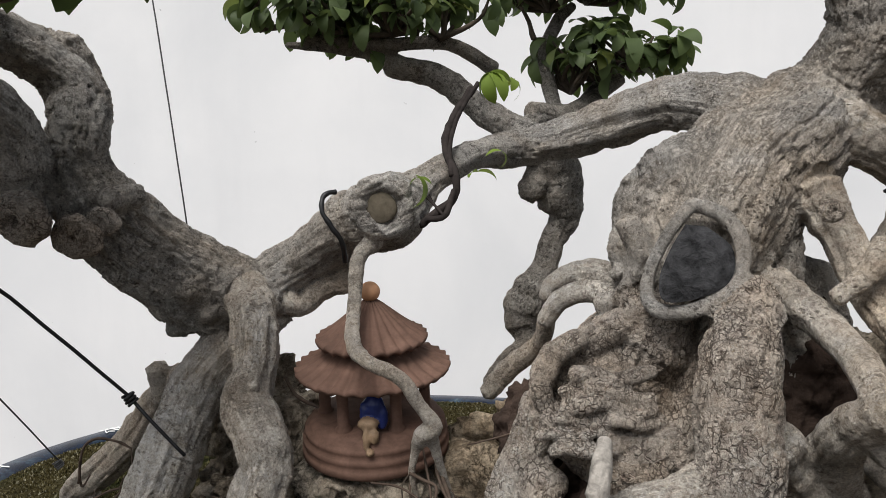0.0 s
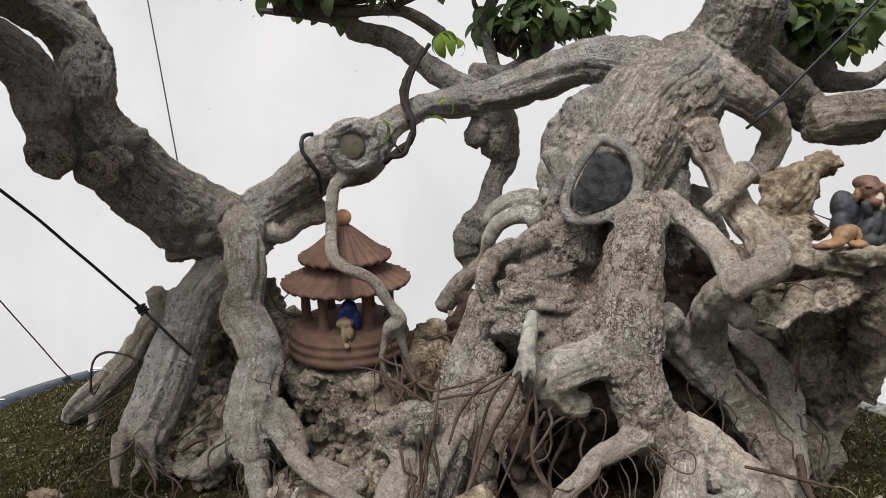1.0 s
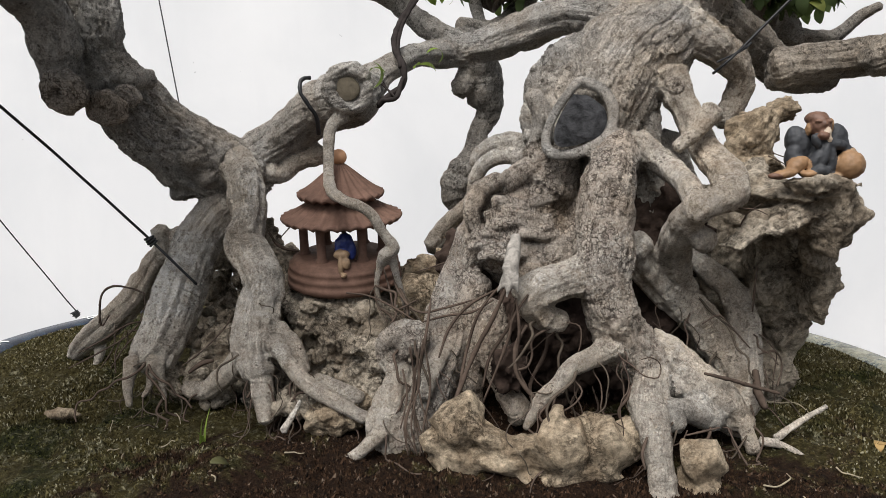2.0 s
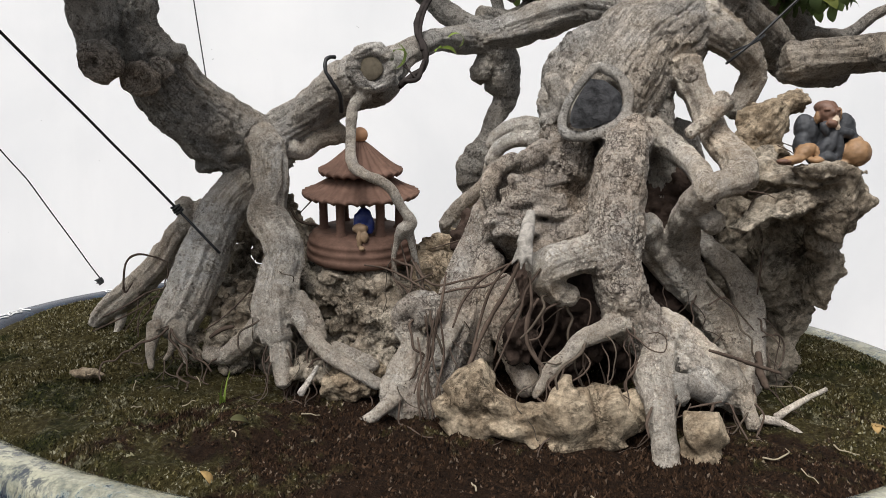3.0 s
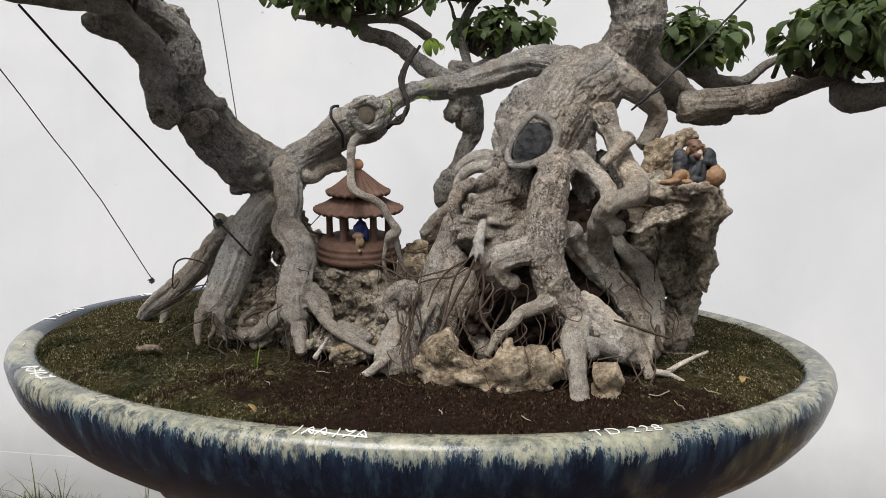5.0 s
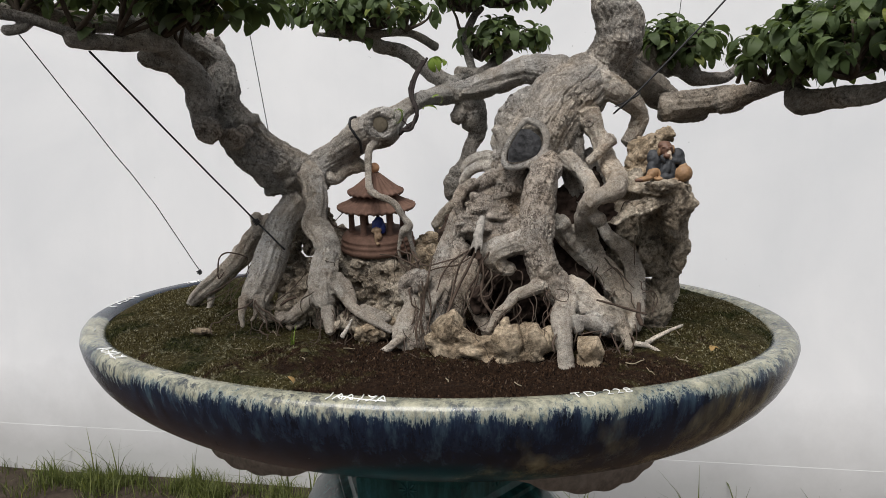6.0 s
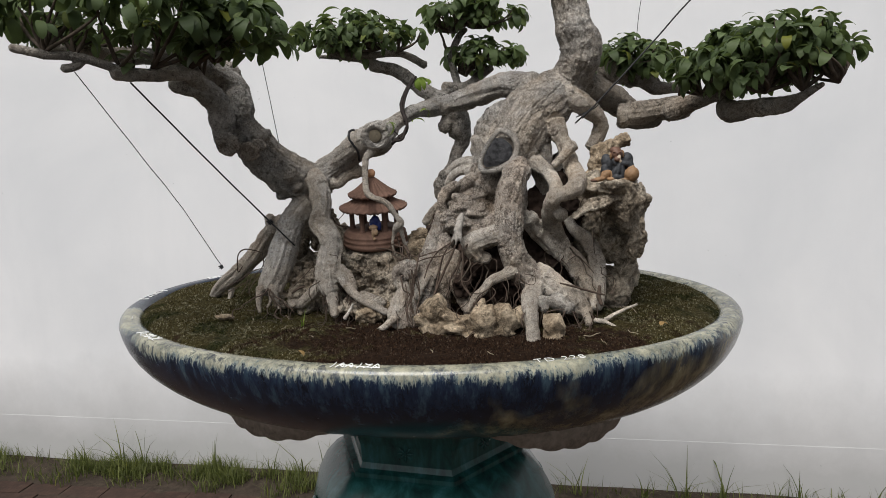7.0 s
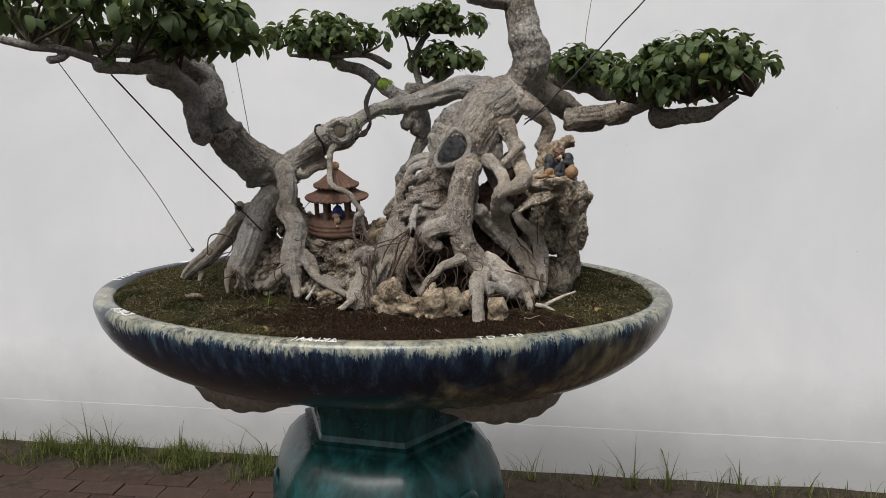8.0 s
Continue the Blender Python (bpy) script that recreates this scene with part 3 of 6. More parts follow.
for k in range(6):
    a = radians(30 + 60 * k - 10)
    v, f = ellipsoid((PED[0] + 0.303 * math.cos(a), PED[1] + 0.303 * math.sin(a), 0.70), (0.012, 0.045, 0.045), (0, 0, math.degrees(a)))
    part("pierced_medallion", mesh_from("pierced_medallion", v, f, GREEN), GREEN, pedestal)

# ---- oval pot ----
POT_X, POT_Y, POT_TURN = -0.027, 0.064, radians(-7.6)
AX, AY = 0.760, 0.574


def in_pot(u, w):
    """The plan position of a point given along the pot's long and short axes."""
    c, k = math.cos(POT_TURN), math.sin(POT_TURN)
    return POT_X + u * c - w * k, POT_Y + u * k + w * c


pot = thing("bonsai_pot", "large oval drip-glazed bonsai pot, cream rim over navy and ochre", "plant pot", (0, 0, 1.03))


def oval(rows, sides=432):
    verts, faces = [], []
    for inset, z in rows:
        for k in range(sides):
            a = 2 * math.pi * k / sides
            hem = -0.005 * abs(math.sin(a * 36)) if 0.12 < inset < 0.24 else 0.0
            verts.append((*in_pot((AX - inset) * math.cos(a), (AY - inset) * math.sin(a)), z + hem))
    for i in range(len(rows) - 1):
        for k in range(sides):
            j = (k + 1) % sides
            faces.append((i * sides + k, i * sides + j, (i + 1) * sides + j, (i + 1) * sides + k))
    return verts, faces


pot_rows = [(0.34, 1.050), (0.262, 1.036), (0.250, 1.034), (0.240, 1.038), (0.225, 1.042), (0.185, 1.047), (0.150, 1.053), (0.120, 1.064), (0.092, 1.082), (0.066, 1.103), (0.043, 1.126), (0.025, 1.150), (0.012, 1.174), (0.004, 1.198), (0.0, 1.218),
            (0.003, 1.230), (0.009, 1.237), (0.018, 1.2405), (0.036, 1.2385), (0.046, 1.234), (0.051, 1.226), (0.054, 1.20), (0.07, 1.16)]
v, f = oval(pot_rows)
f.append(tuple(range(432))[::-1])
part("bowl", mesh_from("bowl", v, f, GLAZE), GLAZE, pot)


def pot_foot(a0, a1):
    """A scrolled apron foot following the oval between two angles."""
    verts, faces, n = [], [], 40
    for i in range(n + 1):
        s = i / n
        a = radians(a0 + (a1 - a0) * s)
        reach = 0.082 * math.sin(math.pi * s) ** 0.6 + 0.006 * abs(math.sin(s * 22))
        for r, z in ((0.0, 1.085), (0.004, 1.06), (0.012, 1.062 - reach * 0.5), (0.016, 1.058 - reach), (0.045, 1.058 - reach), (0.05, 1.055), (0.05, 1.085)):
            q = 0.205 + r - (1.06 - z) * 0.10
            verts.append((*in_pot((AX - q) * math.cos(a), (AY - q) * math.sin(a)), z))
    for i in range(n):
        for k in range(6):
            faces.append((i * 7 + k, (i + 1) * 7 + k, (i + 1) * 7 + k + 1, i * 7 + k + 1))
    return verts, faces


for a0, a1 in ((-156, -97), (-69, -17), (17, 69), (97, 156)):
    foot = part("foot", mesh_from("foot", *pot_foot(a0, a1), UNGLAZED), UNGLAZED, pot, "unglazed scrolled clay foot")
    for j in range(4):
        a = radians(a0 + (a1 - a0) * (0.22 + 0.19 * j))
        c = Vector((*in_pot((AX - 0.207) * math.cos(a), (AY - 0.207) * math.sin(a)), 1.034))
        out = Vector((math.cos(a + POT_TURN), math.sin(a + POT_TURN) * 1.2, 0)).normalized()
        side = Vector((-out.y, out.x, 0))
        pts = []
        for s in range(14):
            t, r = s * 0.75, 0.014 - 0.0009 * s
            q = c + side * (r * math.cos(t)) + Vector((0, 0, 1)) * (r * math.sin(t)) + out * 0.004
            pts.append((*q, 0.0035))
        part("scroll", tube_mesh("scroll", pts, UNGLAZED, 6, 2), UNGLAZED, foot)


def on_rim(angle, inset):
    a = radians(angle)
    return Vector((*in_pot((AX - inset) * math.cos(a), (AY - inset) * math.sin(a)), 1.2405))


def stroke(points, parent, width=0.0016):
    part("marker_stroke", tube_mesh("marker_stroke", [(*q, width) for q in points], MARKER, 5, 3), MARKER, parent)


# the painted stock code and scrawls on the rim
def rim_text(body, angle, size):
    c = bpy.data.curves.new("code", "FONT")
    c.body, c.size, c.extrude, c.align_x, c.offset, c.space_character = body, size, 0.0004, "CENTER", -0.0006, 1.15
    ob = new("code_source", c)
    bpy.context.view_layer.update()
    me = bpy.data.meshes.new_from_object(ob.evaluated_get(bpy.context.evaluated_depsgraph_get()))
    bpy.data.objects.remove(ob)
    p0, p1 = on_rim(angle - 2, 0.03), on_rim(angle + 2, 0.03)
    x = (p1 - p0).normalized()
    z = Vector((0, 0, 1))
    y = z.cross(x)
    base = on_rim(angle, 0.016)
    m = Matrix((x, y, z)).transposed().to_4x4()
    me.transform(Matrix.Translation(base + Vector((0, 0, 0.0005))) @ m)
    me.materials.append(MARKER)
    part("painted_code", me, MARKER, pot, "white hand-painted stock code")


rim_text("TD 228", -59.0, 0.027)


def scrawl(centre, span, seed, letters):
    """A row of hand-drawn marks along the rim: uprights, loops and a long bar."""
    rng = random.Random(seed)
    for k in range(letters):
        a = centre + span * ((k + 0.5) / letters - 0.5)
        w = span / letters
        kind = rng.randrange(3)
        if kind == 0:
            stroke([on_rim(a, 0.010), on_rim(a + 0.15 * w, 0.022), on_rim(a + 0.1 * w, 0.036)], pot, 0.0011)
        elif kind == 1:
            stroke([on_rim(a - 0.4 * w, 0.034), on_rim(a, 0.028), on_rim(a + 0.4 * w, 0.033), on_rim(a + 0.1 * w, 0.020), on_rim(a - 0.3 * w, 0.012)], pot, 0.0011)
        else:
            stroke([on_rim(a - 0.4 * w, 0.012), on_rim(a, 0.034), on_rim(a + 0.4 * w, 0.014), on_rim(a - 0.1 * w, 0.022)], pot, 0.0011)
    stroke([on_rim(centre - 0.3 * span, 0.026), on_rim(centre + 0.1 * span, 0.018), on_rim(centre + 0.5 * span, 0.014)], pot, 0.0010)


for centre, span, seed, letters in ((-87.8, 7.5, 3, 6), (-130.5, 7.5, 5, 4), (-175, 14, 8, 4), (160, 5, 9, 3)):
    scrawl(centre, span, seed, letters)
stroke([on_rim(-147.6, 0.03), on_rim(-149.0, 0.032)], pot, 0.0012)

# ---- soil with moss ----
SOIL_A, SOIL_B = AX - 0.049, AY - 0.049


def soil_height(x, y):
    c, k = math.cos(POT_TURN), math.sin(POT_TURN)
    u, w = (x - POT_X) * c + (y - POT_Y) * k, (y - POT_Y) * c - (x - POT_X) * k
    e = (u / SOIL_A) ** 2 + (w / SOIL_B) ** 2
    return 1.2375 - 0.012 * max(0.0, (e - 0.93) / 0.07) ** 1.4 + 0.018 * max(0.0, 1 - e) ** 0.6 + 0.012 * noise.fractal(Vector((x * 9, y * 9, 3)), 1.0, 2.0, 4) * max(0.15, 1 - e) \
        + 0.0075 * noise.fractal(Vector((x * 42, y * 42, 0)), 0.8, 2, 4) * min(1.0, max(0.1, 4 * (1 - e)))


def soil_mesh():
    rings, sides, verts, faces = 110, 330, [(POT_X, POT_Y, soil_height(POT_X, POT_Y))], []
    for i in range(1, rings + 1):
        s = i / rings
        for k in range(sides):
            a = 2 * math.pi * k / sides
            x, y = in_pot(SOIL_A * s * math.cos(a), SOIL_B * s * math.sin(a))
            verts.append((x, y, soil_height(x, y)))
    for k in range(sides):
        faces.append((0, 1 + k, 1 + (k + 1) % sides))
    for i in range(rings - 1):
        for k in range(sides):
            j = (k + 1) % sides
            a, b = 1 + i * sides, 1 + (i + 1) * sides
            faces.append((a + k, b + k, b + j, a + j))
    return mesh_from("soil", verts, faces, SOIL)


tagged(new("soil", soil_mesh()), "dark potting soil with green and brown moss", "soil", kind="structure")

# ---- the fig tree: limbs as tapered tubes fused into one skin, then parted limb by limb ----
tree = thing("bonsai_fig_tree", "old grey-barked fig bonsai with exposed roots gripping rocks", "bonsai tree", (0, -0.1, 1.25))
STEMS, KNOTS = [], []


def stem(kind, pts):
    STEMS.append((kind, pts))


def knot(at, r):
    KNOTS.append((at, r))


# leaning trunk of the lower tree and its side limbs
stem("trunk", [(-0.230, -0.043, 1.526, 0.0411), (-0.288, -0.071, 1.553, 0.0466), (-0.333, -0.106, 1.593, 0.0431), (-0.353, -0.144, 1.630, 0.0409), (-0.369, -0.161, 1.675, 0.0312), (-0.365, -0.161, 1.717, 0.0262), (-0.396, -0.119, 1.751, 0.0307), (-0.412, -0.131, 1.800, 0.0285)])
stem("trunk", [(-0.290, -0.066, 1.552, 0.0413), (-0.313, -0.079, 1.520, 0.0205), (-0.324, -0.090, 1.507, 0.0054)])
stem("branch", [(-0.382, -0.127, 1.741, 0.0265), (-0.405, -0.140, 1.777, 0.0262), (-0.441, -0.175, 1.803, 0.0234), (-0.485, -0.221, 1.815, 0.0196), (-0.531, -0.277, 1.812, 0.0168), (-0.585, -0.334, 1.813, 0.0133), (-0.643, -0.381, 1.821, 0.0110)])
stem("branch", [(-0.399, -0.175, 1.642, 0.0259), (-0.393, -0.199, 1.679, 0.0264), (-0.392, -0.229, 1.718, 0.0257), (-0.407, -0.272, 1.745, 0.0218), (-0.431, -0.305, 1.747, 0.0165), (-0.443, -0.316, 1.752, 0.0096)])
stem("branch", [(-0.400, -0.271, 1.749, 0.0179), (-0.405, -0.322, 1.769, 0.0162), (-0.441, -0.387, 1.761, 0.0126), (-0.473, -0.431, 1.760, 0.0122), (-0.484, -0.442, 1.762, 0.0112)])
stem("branch", [(-0.477, -0.431, 1.767, 0.0087), (-0.499, -0.454, 1.778, 0.0077), (-0.528, -0.478, 1.788, 0.0075), (-0.564, -0.503, 1.790, 0.0082), (-0.606, -0.528, 1.800, 0.0072)])
stem("branch", [(-0.522, -0.467, 1.782, 0.0067), (-0.530, -0.478, 1.771, 0.0067), (-0.545, -0.490, 1.767, 0.0075)])
stem("branch", [(-0.235, -0.039, 1.551, 0.0312), (-0.185, -0.038, 1.586, 0.0324), (-0.133, -0.052, 1.620, 0.0331), (-0.088, -0.076, 1.636, 0.0374), (-0.053, -0.037, 1.668, 0.0181), (-0.015, 0.008, 1.694, 0.0182), (0.035, 0.075, 1.707, 0.0210), (0.092, 0.072, 1.719, 0.0239), (0.145, 0.038, 1.734, 0.0268), (0.202, 0.005, 1.748, 0.0286), (0.257, -0.019, 1.736, 0.0362), (0.291, -0.030, 1.717, 0.0456)])
# main trunk
stem("trunk", [(0.322, -0.081, 2.024, 0.0348), (0.335, -0.080, 1.937, 0.0364), (0.348, -0.078, 1.862, 0.0380), (0.365, -0.071, 1.805, 0.0460), (0.344, -0.038, 1.749, 0.0462), (0.302, -0.044, 1.708, 0.0585), (0.256, -0.059, 1.672, 0.0659), (0.219, -0.089, 1.622, 0.0655), (0.201, -0.101, 1.575, 0.0521)])
stem("trunk", [(0.259, -0.049, 1.687, 0.0475), (0.178, -0.084, 1.656, 0.0367), (0.156, -0.102, 1.615, 0.0311), (0.153, -0.112, 1.575, 0.0283)])
stem("column", [(0.170, -0.115, 1.535, 0.0400), (0.139, -0.134, 1.496, 0.0419), (0.122, -0.156, 1.466, 0.0361), (0.153, -0.173, 1.443, 0.0342), (0.193, -0.198, 1.447, 0.0295)])
stem("column", [(0.134, -0.180, 1.549, 0.0119), (0.101, -0.169, 1.523, 0.0145), (0.079, -0.172, 1.501, 0.0152), (0.070, -0.173, 1.474, 0.0183), (0.078, -0.172, 1.448, 0.0208)])
stem("column", [(0.203, -0.121, 1.542, 0.0396), (0.204, -0.156, 1.492, 0.0370), (0.195, -0.183, 1.451, 0.0337)])
stem("column", [(0.147, -0.163, 1.557, 0.0263), (0.158, -0.164, 1.536, 0.0342), (0.148, -0.163, 1.514, 0.0291)])
stem("column", [(0.096, -0.185, 1.534, 0.0097), (0.075, -0.197, 1.522, 0.0108), (0.065, -0.204, 1.501, 0.0108), (0.067, -0.201, 1.482, 0.0089), (0.083, -0.196, 1.473, 0.0077)])
stem("column", [(0.089, -0.214, 1.510, 0.0080), (0.108, -0.207, 1.511, 0.0049), (0.122, -0.210, 1.506, 0.0058), (0.139, -0.209, 1.510, 0.0074), (0.153, -0.203, 1.512, 0.0050)])
stem("column", [(0.079, -0.213, 1.496, 0.0043), (0.102, -0.213, 1.499, 0.0065), (0.121, -0.211, 1.497, 0.0068), (0.140, -0.210, 1.491, 0.0063), (0.152, -0.207, 1.491, 0.0059)])
stem("column", [(0.083, -0.211, 1.483, 0.0070), (0.097, -0.216, 1.486, 0.0076), (0.117, -0.211, 1.488, 0.0068), (0.140, -0.211, 1.481, 0.0060), (0.153, -0.209, 1.484, 0.0060)])
stem("column", [(0.066, -0.215, 1.471, 0.0069), (0.079, -0.216, 1.476, 0.0053), (0.096, -0.212, 1.473, 0.0075), (0.109, -0.214, 1.473, 0.0045), (0.131, -0.214, 1.475, 0.0071), (0.143, -0.212, 1.470, 0.0053), (0.160, -0.205, 1.474, 0.0056)])
stem("column", [(0.062, -0.216, 1.459, 0.0051), (0.074, -0.216, 1.464, 0.0061), (0.095, -0.213, 1.460, 0.0069), (0.107, -0.217, 1.466, 0.0044), (0.125, -0.211, 1.458, 0.0053), (0.136, -0.210, 1.458, 0.0047), (0.148, -0.206, 1.456, 0.0072), (0.166, -0.205, 1.464, 0.0081)])
stem("column", [(0.073, -0.216, 1.448, 0.0060), (0.085, -0.218, 1.453, 0.0063), (0.098, -0.216, 1.450, 0.0070), (0.114, -0.219, 1.452, 0.0053), (0.128, -0.214, 1.451, 0.0043), (0.148, -0.212, 1.449, 0.0039), (0.165, -0.204, 1.453, 0.0081)])
# rolled callus round the old scar
stem("trunk", [(0.194, -0.092, 1.649, 0.0403), (0.195, -0.122, 1.601, 0.0417), (0.187, -0.153, 1.565, 0.0306)])
stem("trunk", [(0.186, -0.163, 1.643, 0.0062), (0.213, -0.168, 1.631, 0.0066), (0.223, -0.183, 1.602, 0.0065), (0.206, -0.200, 1.578, 0.0064), (0.180, -0.211, 1.562, 0.0063), (0.152, -0.207, 1.562, 0.0063), (0.147, -0.195, 1.580, 0.0055), (0.161, -0.178, 1.611, 0.0056), (0.186, -0.163, 1.643, 0.0062)])
stem("column", [(0.167, -0.116, 1.525, 0.0543), (0.122, -0.154, 1.472, 0.0548), (0.137, -0.173, 1.435, 0.0441), (0.190, -0.178, 1.449, 0.0351)])
stem("trunk", [(0.134, -0.165, 1.630, 0.0095), (0.147, -0.163, 1.600, 0.0120), (0.136, -0.155, 1.562, 0.0122), (0.115, -0.137, 1.555, 0.0100)])
# front column and its roots
stem("column", [(0.226, -0.179, 1.566, 0.0261), (0.211, -0.231, 1.532, 0.0297), (0.204, -0.245, 1.491, 0.0315), (0.202, -0.260, 1.447, 0.0301), (0.206, -0.265, 1.408, 0.0270), (0.223, -0.258, 1.371, 0.0285), (0.247, -0.257, 1.341, 0.0266), (0.255, -0.266, 1.320, 0.0211)])
stem("root", [(0.212, -0.271, 1.366, 0.0150), (0.188, -0.285, 1.357, 0.0115), (0.166, -0.294, 1.349, 0.0095), (0.150, -0.300, 1.331, 0.0092), (0.134, -0.304, 1.318, 0.0080), (0.126, -0.306, 1.302, 0.0062), (0.118, -0.310, 1.290, 0.0040)])
stem("root", [(0.253, -0.266, 1.332, 0.0210), (0.243, -0.298, 1.309, 0.0192), (0.240, -0.328, 1.298, 0.0149), (0.244, -0.343, 1.266, 0.0136), (0.247, -0.353, 1.237, 0.0146), (0.248, -0.357, 1.222, 0.0135), (0.248, -0.365, 1.210, 0.0123)])
stem("root", [(0.248, -0.242, 1.354, 0.0260), (0.284, -0.252, 1.327, 0.0290), (0.320, -0.253, 1.302, 0.0248), (0.352, -0.249, 1.274, 0.0174), (0.351, -0.264, 1.278, 0.0096), (0.359, -0.273, 1.251, 0.0083)])
stem("root", [(0.295, -0.266, 1.309, 0.0190), (0.318, -0.268, 1.286, 0.0148), (0.266, -0.300, 1.308, 0.0115), (0.270, -0.309, 1.292, 0.0102)])
stem("root", [(0.241, -0.212, 1.465, 0.0188), (0.265, -0.179, 1.428, 0.0209), (0.305, -0.159, 1.390, 0.0234), (0.340, -0.160, 1.355, 0.0235), (0.362, -0.172, 1.322, 0.0203), (0.379, -0.180, 1.288, 0.0166)])
stem("root", [(0.331, -0.125, 1.447, 0.0110), (0.345, -0.139, 1.424, 0.0134), (0.376, -0.145, 1.396, 0.0158), (0.390, -0.159, 1.352, 0.0169), (0.386, -0.174, 1.306, 0.0179), (0.384, -0.190, 1.275, 0.0153), (0.384, -0.200, 1.277, 0.0129)])
stem("root", [(0.304, -0.094, 1.655, 0.0236), (0.323, -0.112, 1.611, 0.0165), (0.338, -0.144, 1.563, 0.0184), (0.344, -0.198, 1.536, 0.0183), (0.330, -0.249, 1.520, 0.0172), (0.295, -0.274, 1.509, 0.0151), (0.287, -0.230, 1.479, 0.0173), (0.293, -0.180, 1.438, 0.0191), (0.316, -0.153, 1.397, 0.0169)])
stem("trunk", [(0.267, -0.083, 1.606, 0.0265), (0.275, -0.087, 1.561, 0.0252), (0.293, -0.085, 1.506, 0.0228), (0.300, -0.094, 1.458, 0.0201)])
stem("root", [(0.259, -0.124, 1.574, 0.0194), (0.285, -0.146, 1.551, 0.0148), (0.299, -0.194, 1.530, 0.0135), (0.296, -0.249, 1.511, 0.0126)])
stem("root", [(0.298, -0.165, 1.566, 0.0075), (0.321, -0.167, 1.587, 0.0097), (0.339, -0.160, 1.608, 0.0138)])
stem("root", [(0.290, -0.095, 1.521, 0.0139), (0.316, -0.082, 1.485, 0.0142), (0.321, -0.092, 1.451, 0.0142)])
stem("root", [(0.328, -0.060, 1.716, 0.0344), (0.374, -0.063, 1.689, 0.0243), (0.408, -0.051, 1.656, 0.0169), (0.406, -0.041, 1.629, 0.0159), (0.390, -0.043, 1.597, 0.0146)])
stem("root", [(0.291, -0.250, 1.484, 0.0105), (0.307, -0.248, 1.470, 0.0137), (0.311, -0.252, 1.465, 0.0074)])
stem("trunk", [(0.318, -0.045, 1.580, 0.020), (0.324, -0.045, 1.552, 0.026), (0.334, -0.045, 1.515, 0.028), (0.330, -0.045, 1.465, 0.028)])
# swollen flank with the torn stub
stem("root", [(0.197, -0.248, 1.442, 0.0264), (0.160, -0.267, 1.431, 0.0206), (0.129, -0.271, 1.419, 0.0216), (0.142, -0.265, 1.393, 0.0157), (0.162, -0.262, 1.389, 0.0115)])
stem("stub", [(0.110, -0.268, 1.478, 0.0060), (0.106, -0.286, 1.462, 0.0080), (0.102, -0.297, 1.448, 0.0085)])
stem("stub", [(0.103, -0.295, 1.450, 0.0056), (0.096, -0.303, 1.438, 0.0040), (0.089, -0.306, 1.428, 0.0015)])
stem("stub", [(0.104, -0.297, 1.449, 0.0056), (0.101, -0.305, 1.436, 0.0042), (0.099, -0.308, 1.423, 0.0015)])
stem("stub", [(0.106, -0.295, 1.450, 0.0056), (0.108, -0.303, 1.438, 0.0038), (0.110, -0.305, 1.427, 0.0015)])
# twisted middle root
stem("column", [(-0.033, -0.251, 1.350, 0.0074), (-0.025, -0.255, 1.367, 0.0110), (-0.005, -0.254, 1.376, 0.0122), (0.012, -0.250, 1.372, 0.0092), (0.005, -0.254, 1.360, 0.0098), (-0.019, -0.254, 1.348, 0.0086)])
stem("column", [(0.073, -0.167, 1.467, 0.0270), (0.052, -0.170, 1.425, 0.0245), (0.038, -0.177, 1.390, 0.0244), (0.034, -0.202, 1.358, 0.0291), (0.024, -0.229, 1.326, 0.0282), (0.007, -0.246, 1.294, 0.0290), (-0.006, -0.263, 1.267, 0.0260), (0.005, -0.271, 1.231, 0.0160)])
stem("root", [(0.007, -0.256, 1.367, 0.0135), (-0.018, -0.244, 1.361, 0.0187), (-0.024, -0.245, 1.343, 0.0163), (-0.014, -0.254, 1.325, 0.0148), (-0.022, -0.260, 1.297, 0.0198), (-0.027, -0.265, 1.268, 0.0210), (-0.010, -0.273, 1.241, 0.0160)])
stem("root", [(0.035, -0.242, 1.352, 0.0076), (0.024, -0.264, 1.335, 0.0085), (0.014, -0.275, 1.309, 0.0073)])
stem("root", [(-0.028, -0.285, 1.277, 0.0094), (-0.051, -0.298, 1.258, 0.0067), (-0.078, -0.307, 1.245, 0.0046)])
stem("root", [(0.015, -0.285, 1.247, 0.0094), (0.049, -0.291, 1.251, 0.0073), (0.088, -0.296, 1.251, 0.0062)])
# roots of the lower tree
stem("root", [(-0.252, -0.050, 1.560, 0.0180), (-0.240, -0.082, 1.546, 0.0235), (-0.218, -0.112, 1.523, 0.0251), (-0.210, -0.132, 1.487, 0.0234), (-0.213, -0.147, 1.456, 0.0243), (-0.188, -0.172, 1.430, 0.0248), (-0.180, -0.181, 1.406, 0.0235), (-0.186, -0.199, 1.368, 0.0254), (-0.184, -0.216, 1.338, 0.0262), (-0.173, -0.228, 1.314, 0.0169)])
stem("root", [(-0.192, -0.215, 1.341, 0.0159), (-0.221, -0.203, 1.309, 0.0134), (-0.256, -0.185, 1.282, 0.0114), (-0.284, -0.176, 1.280, 0.0103)])
stem("root", [(-0.178, -0.223, 1.325, 0.0158), (-0.170, -0.237, 1.295, 0.0128), (-0.165, -0.247, 1.268, 0.0099)])
stem("root", [(-0.157, -0.221, 1.350, 0.0124), (-0.125, -0.237, 1.314, 0.0094), (-0.087, -0.247, 1.292, 0.0082), (-0.052, -0.253, 1.276, 0.0071)])
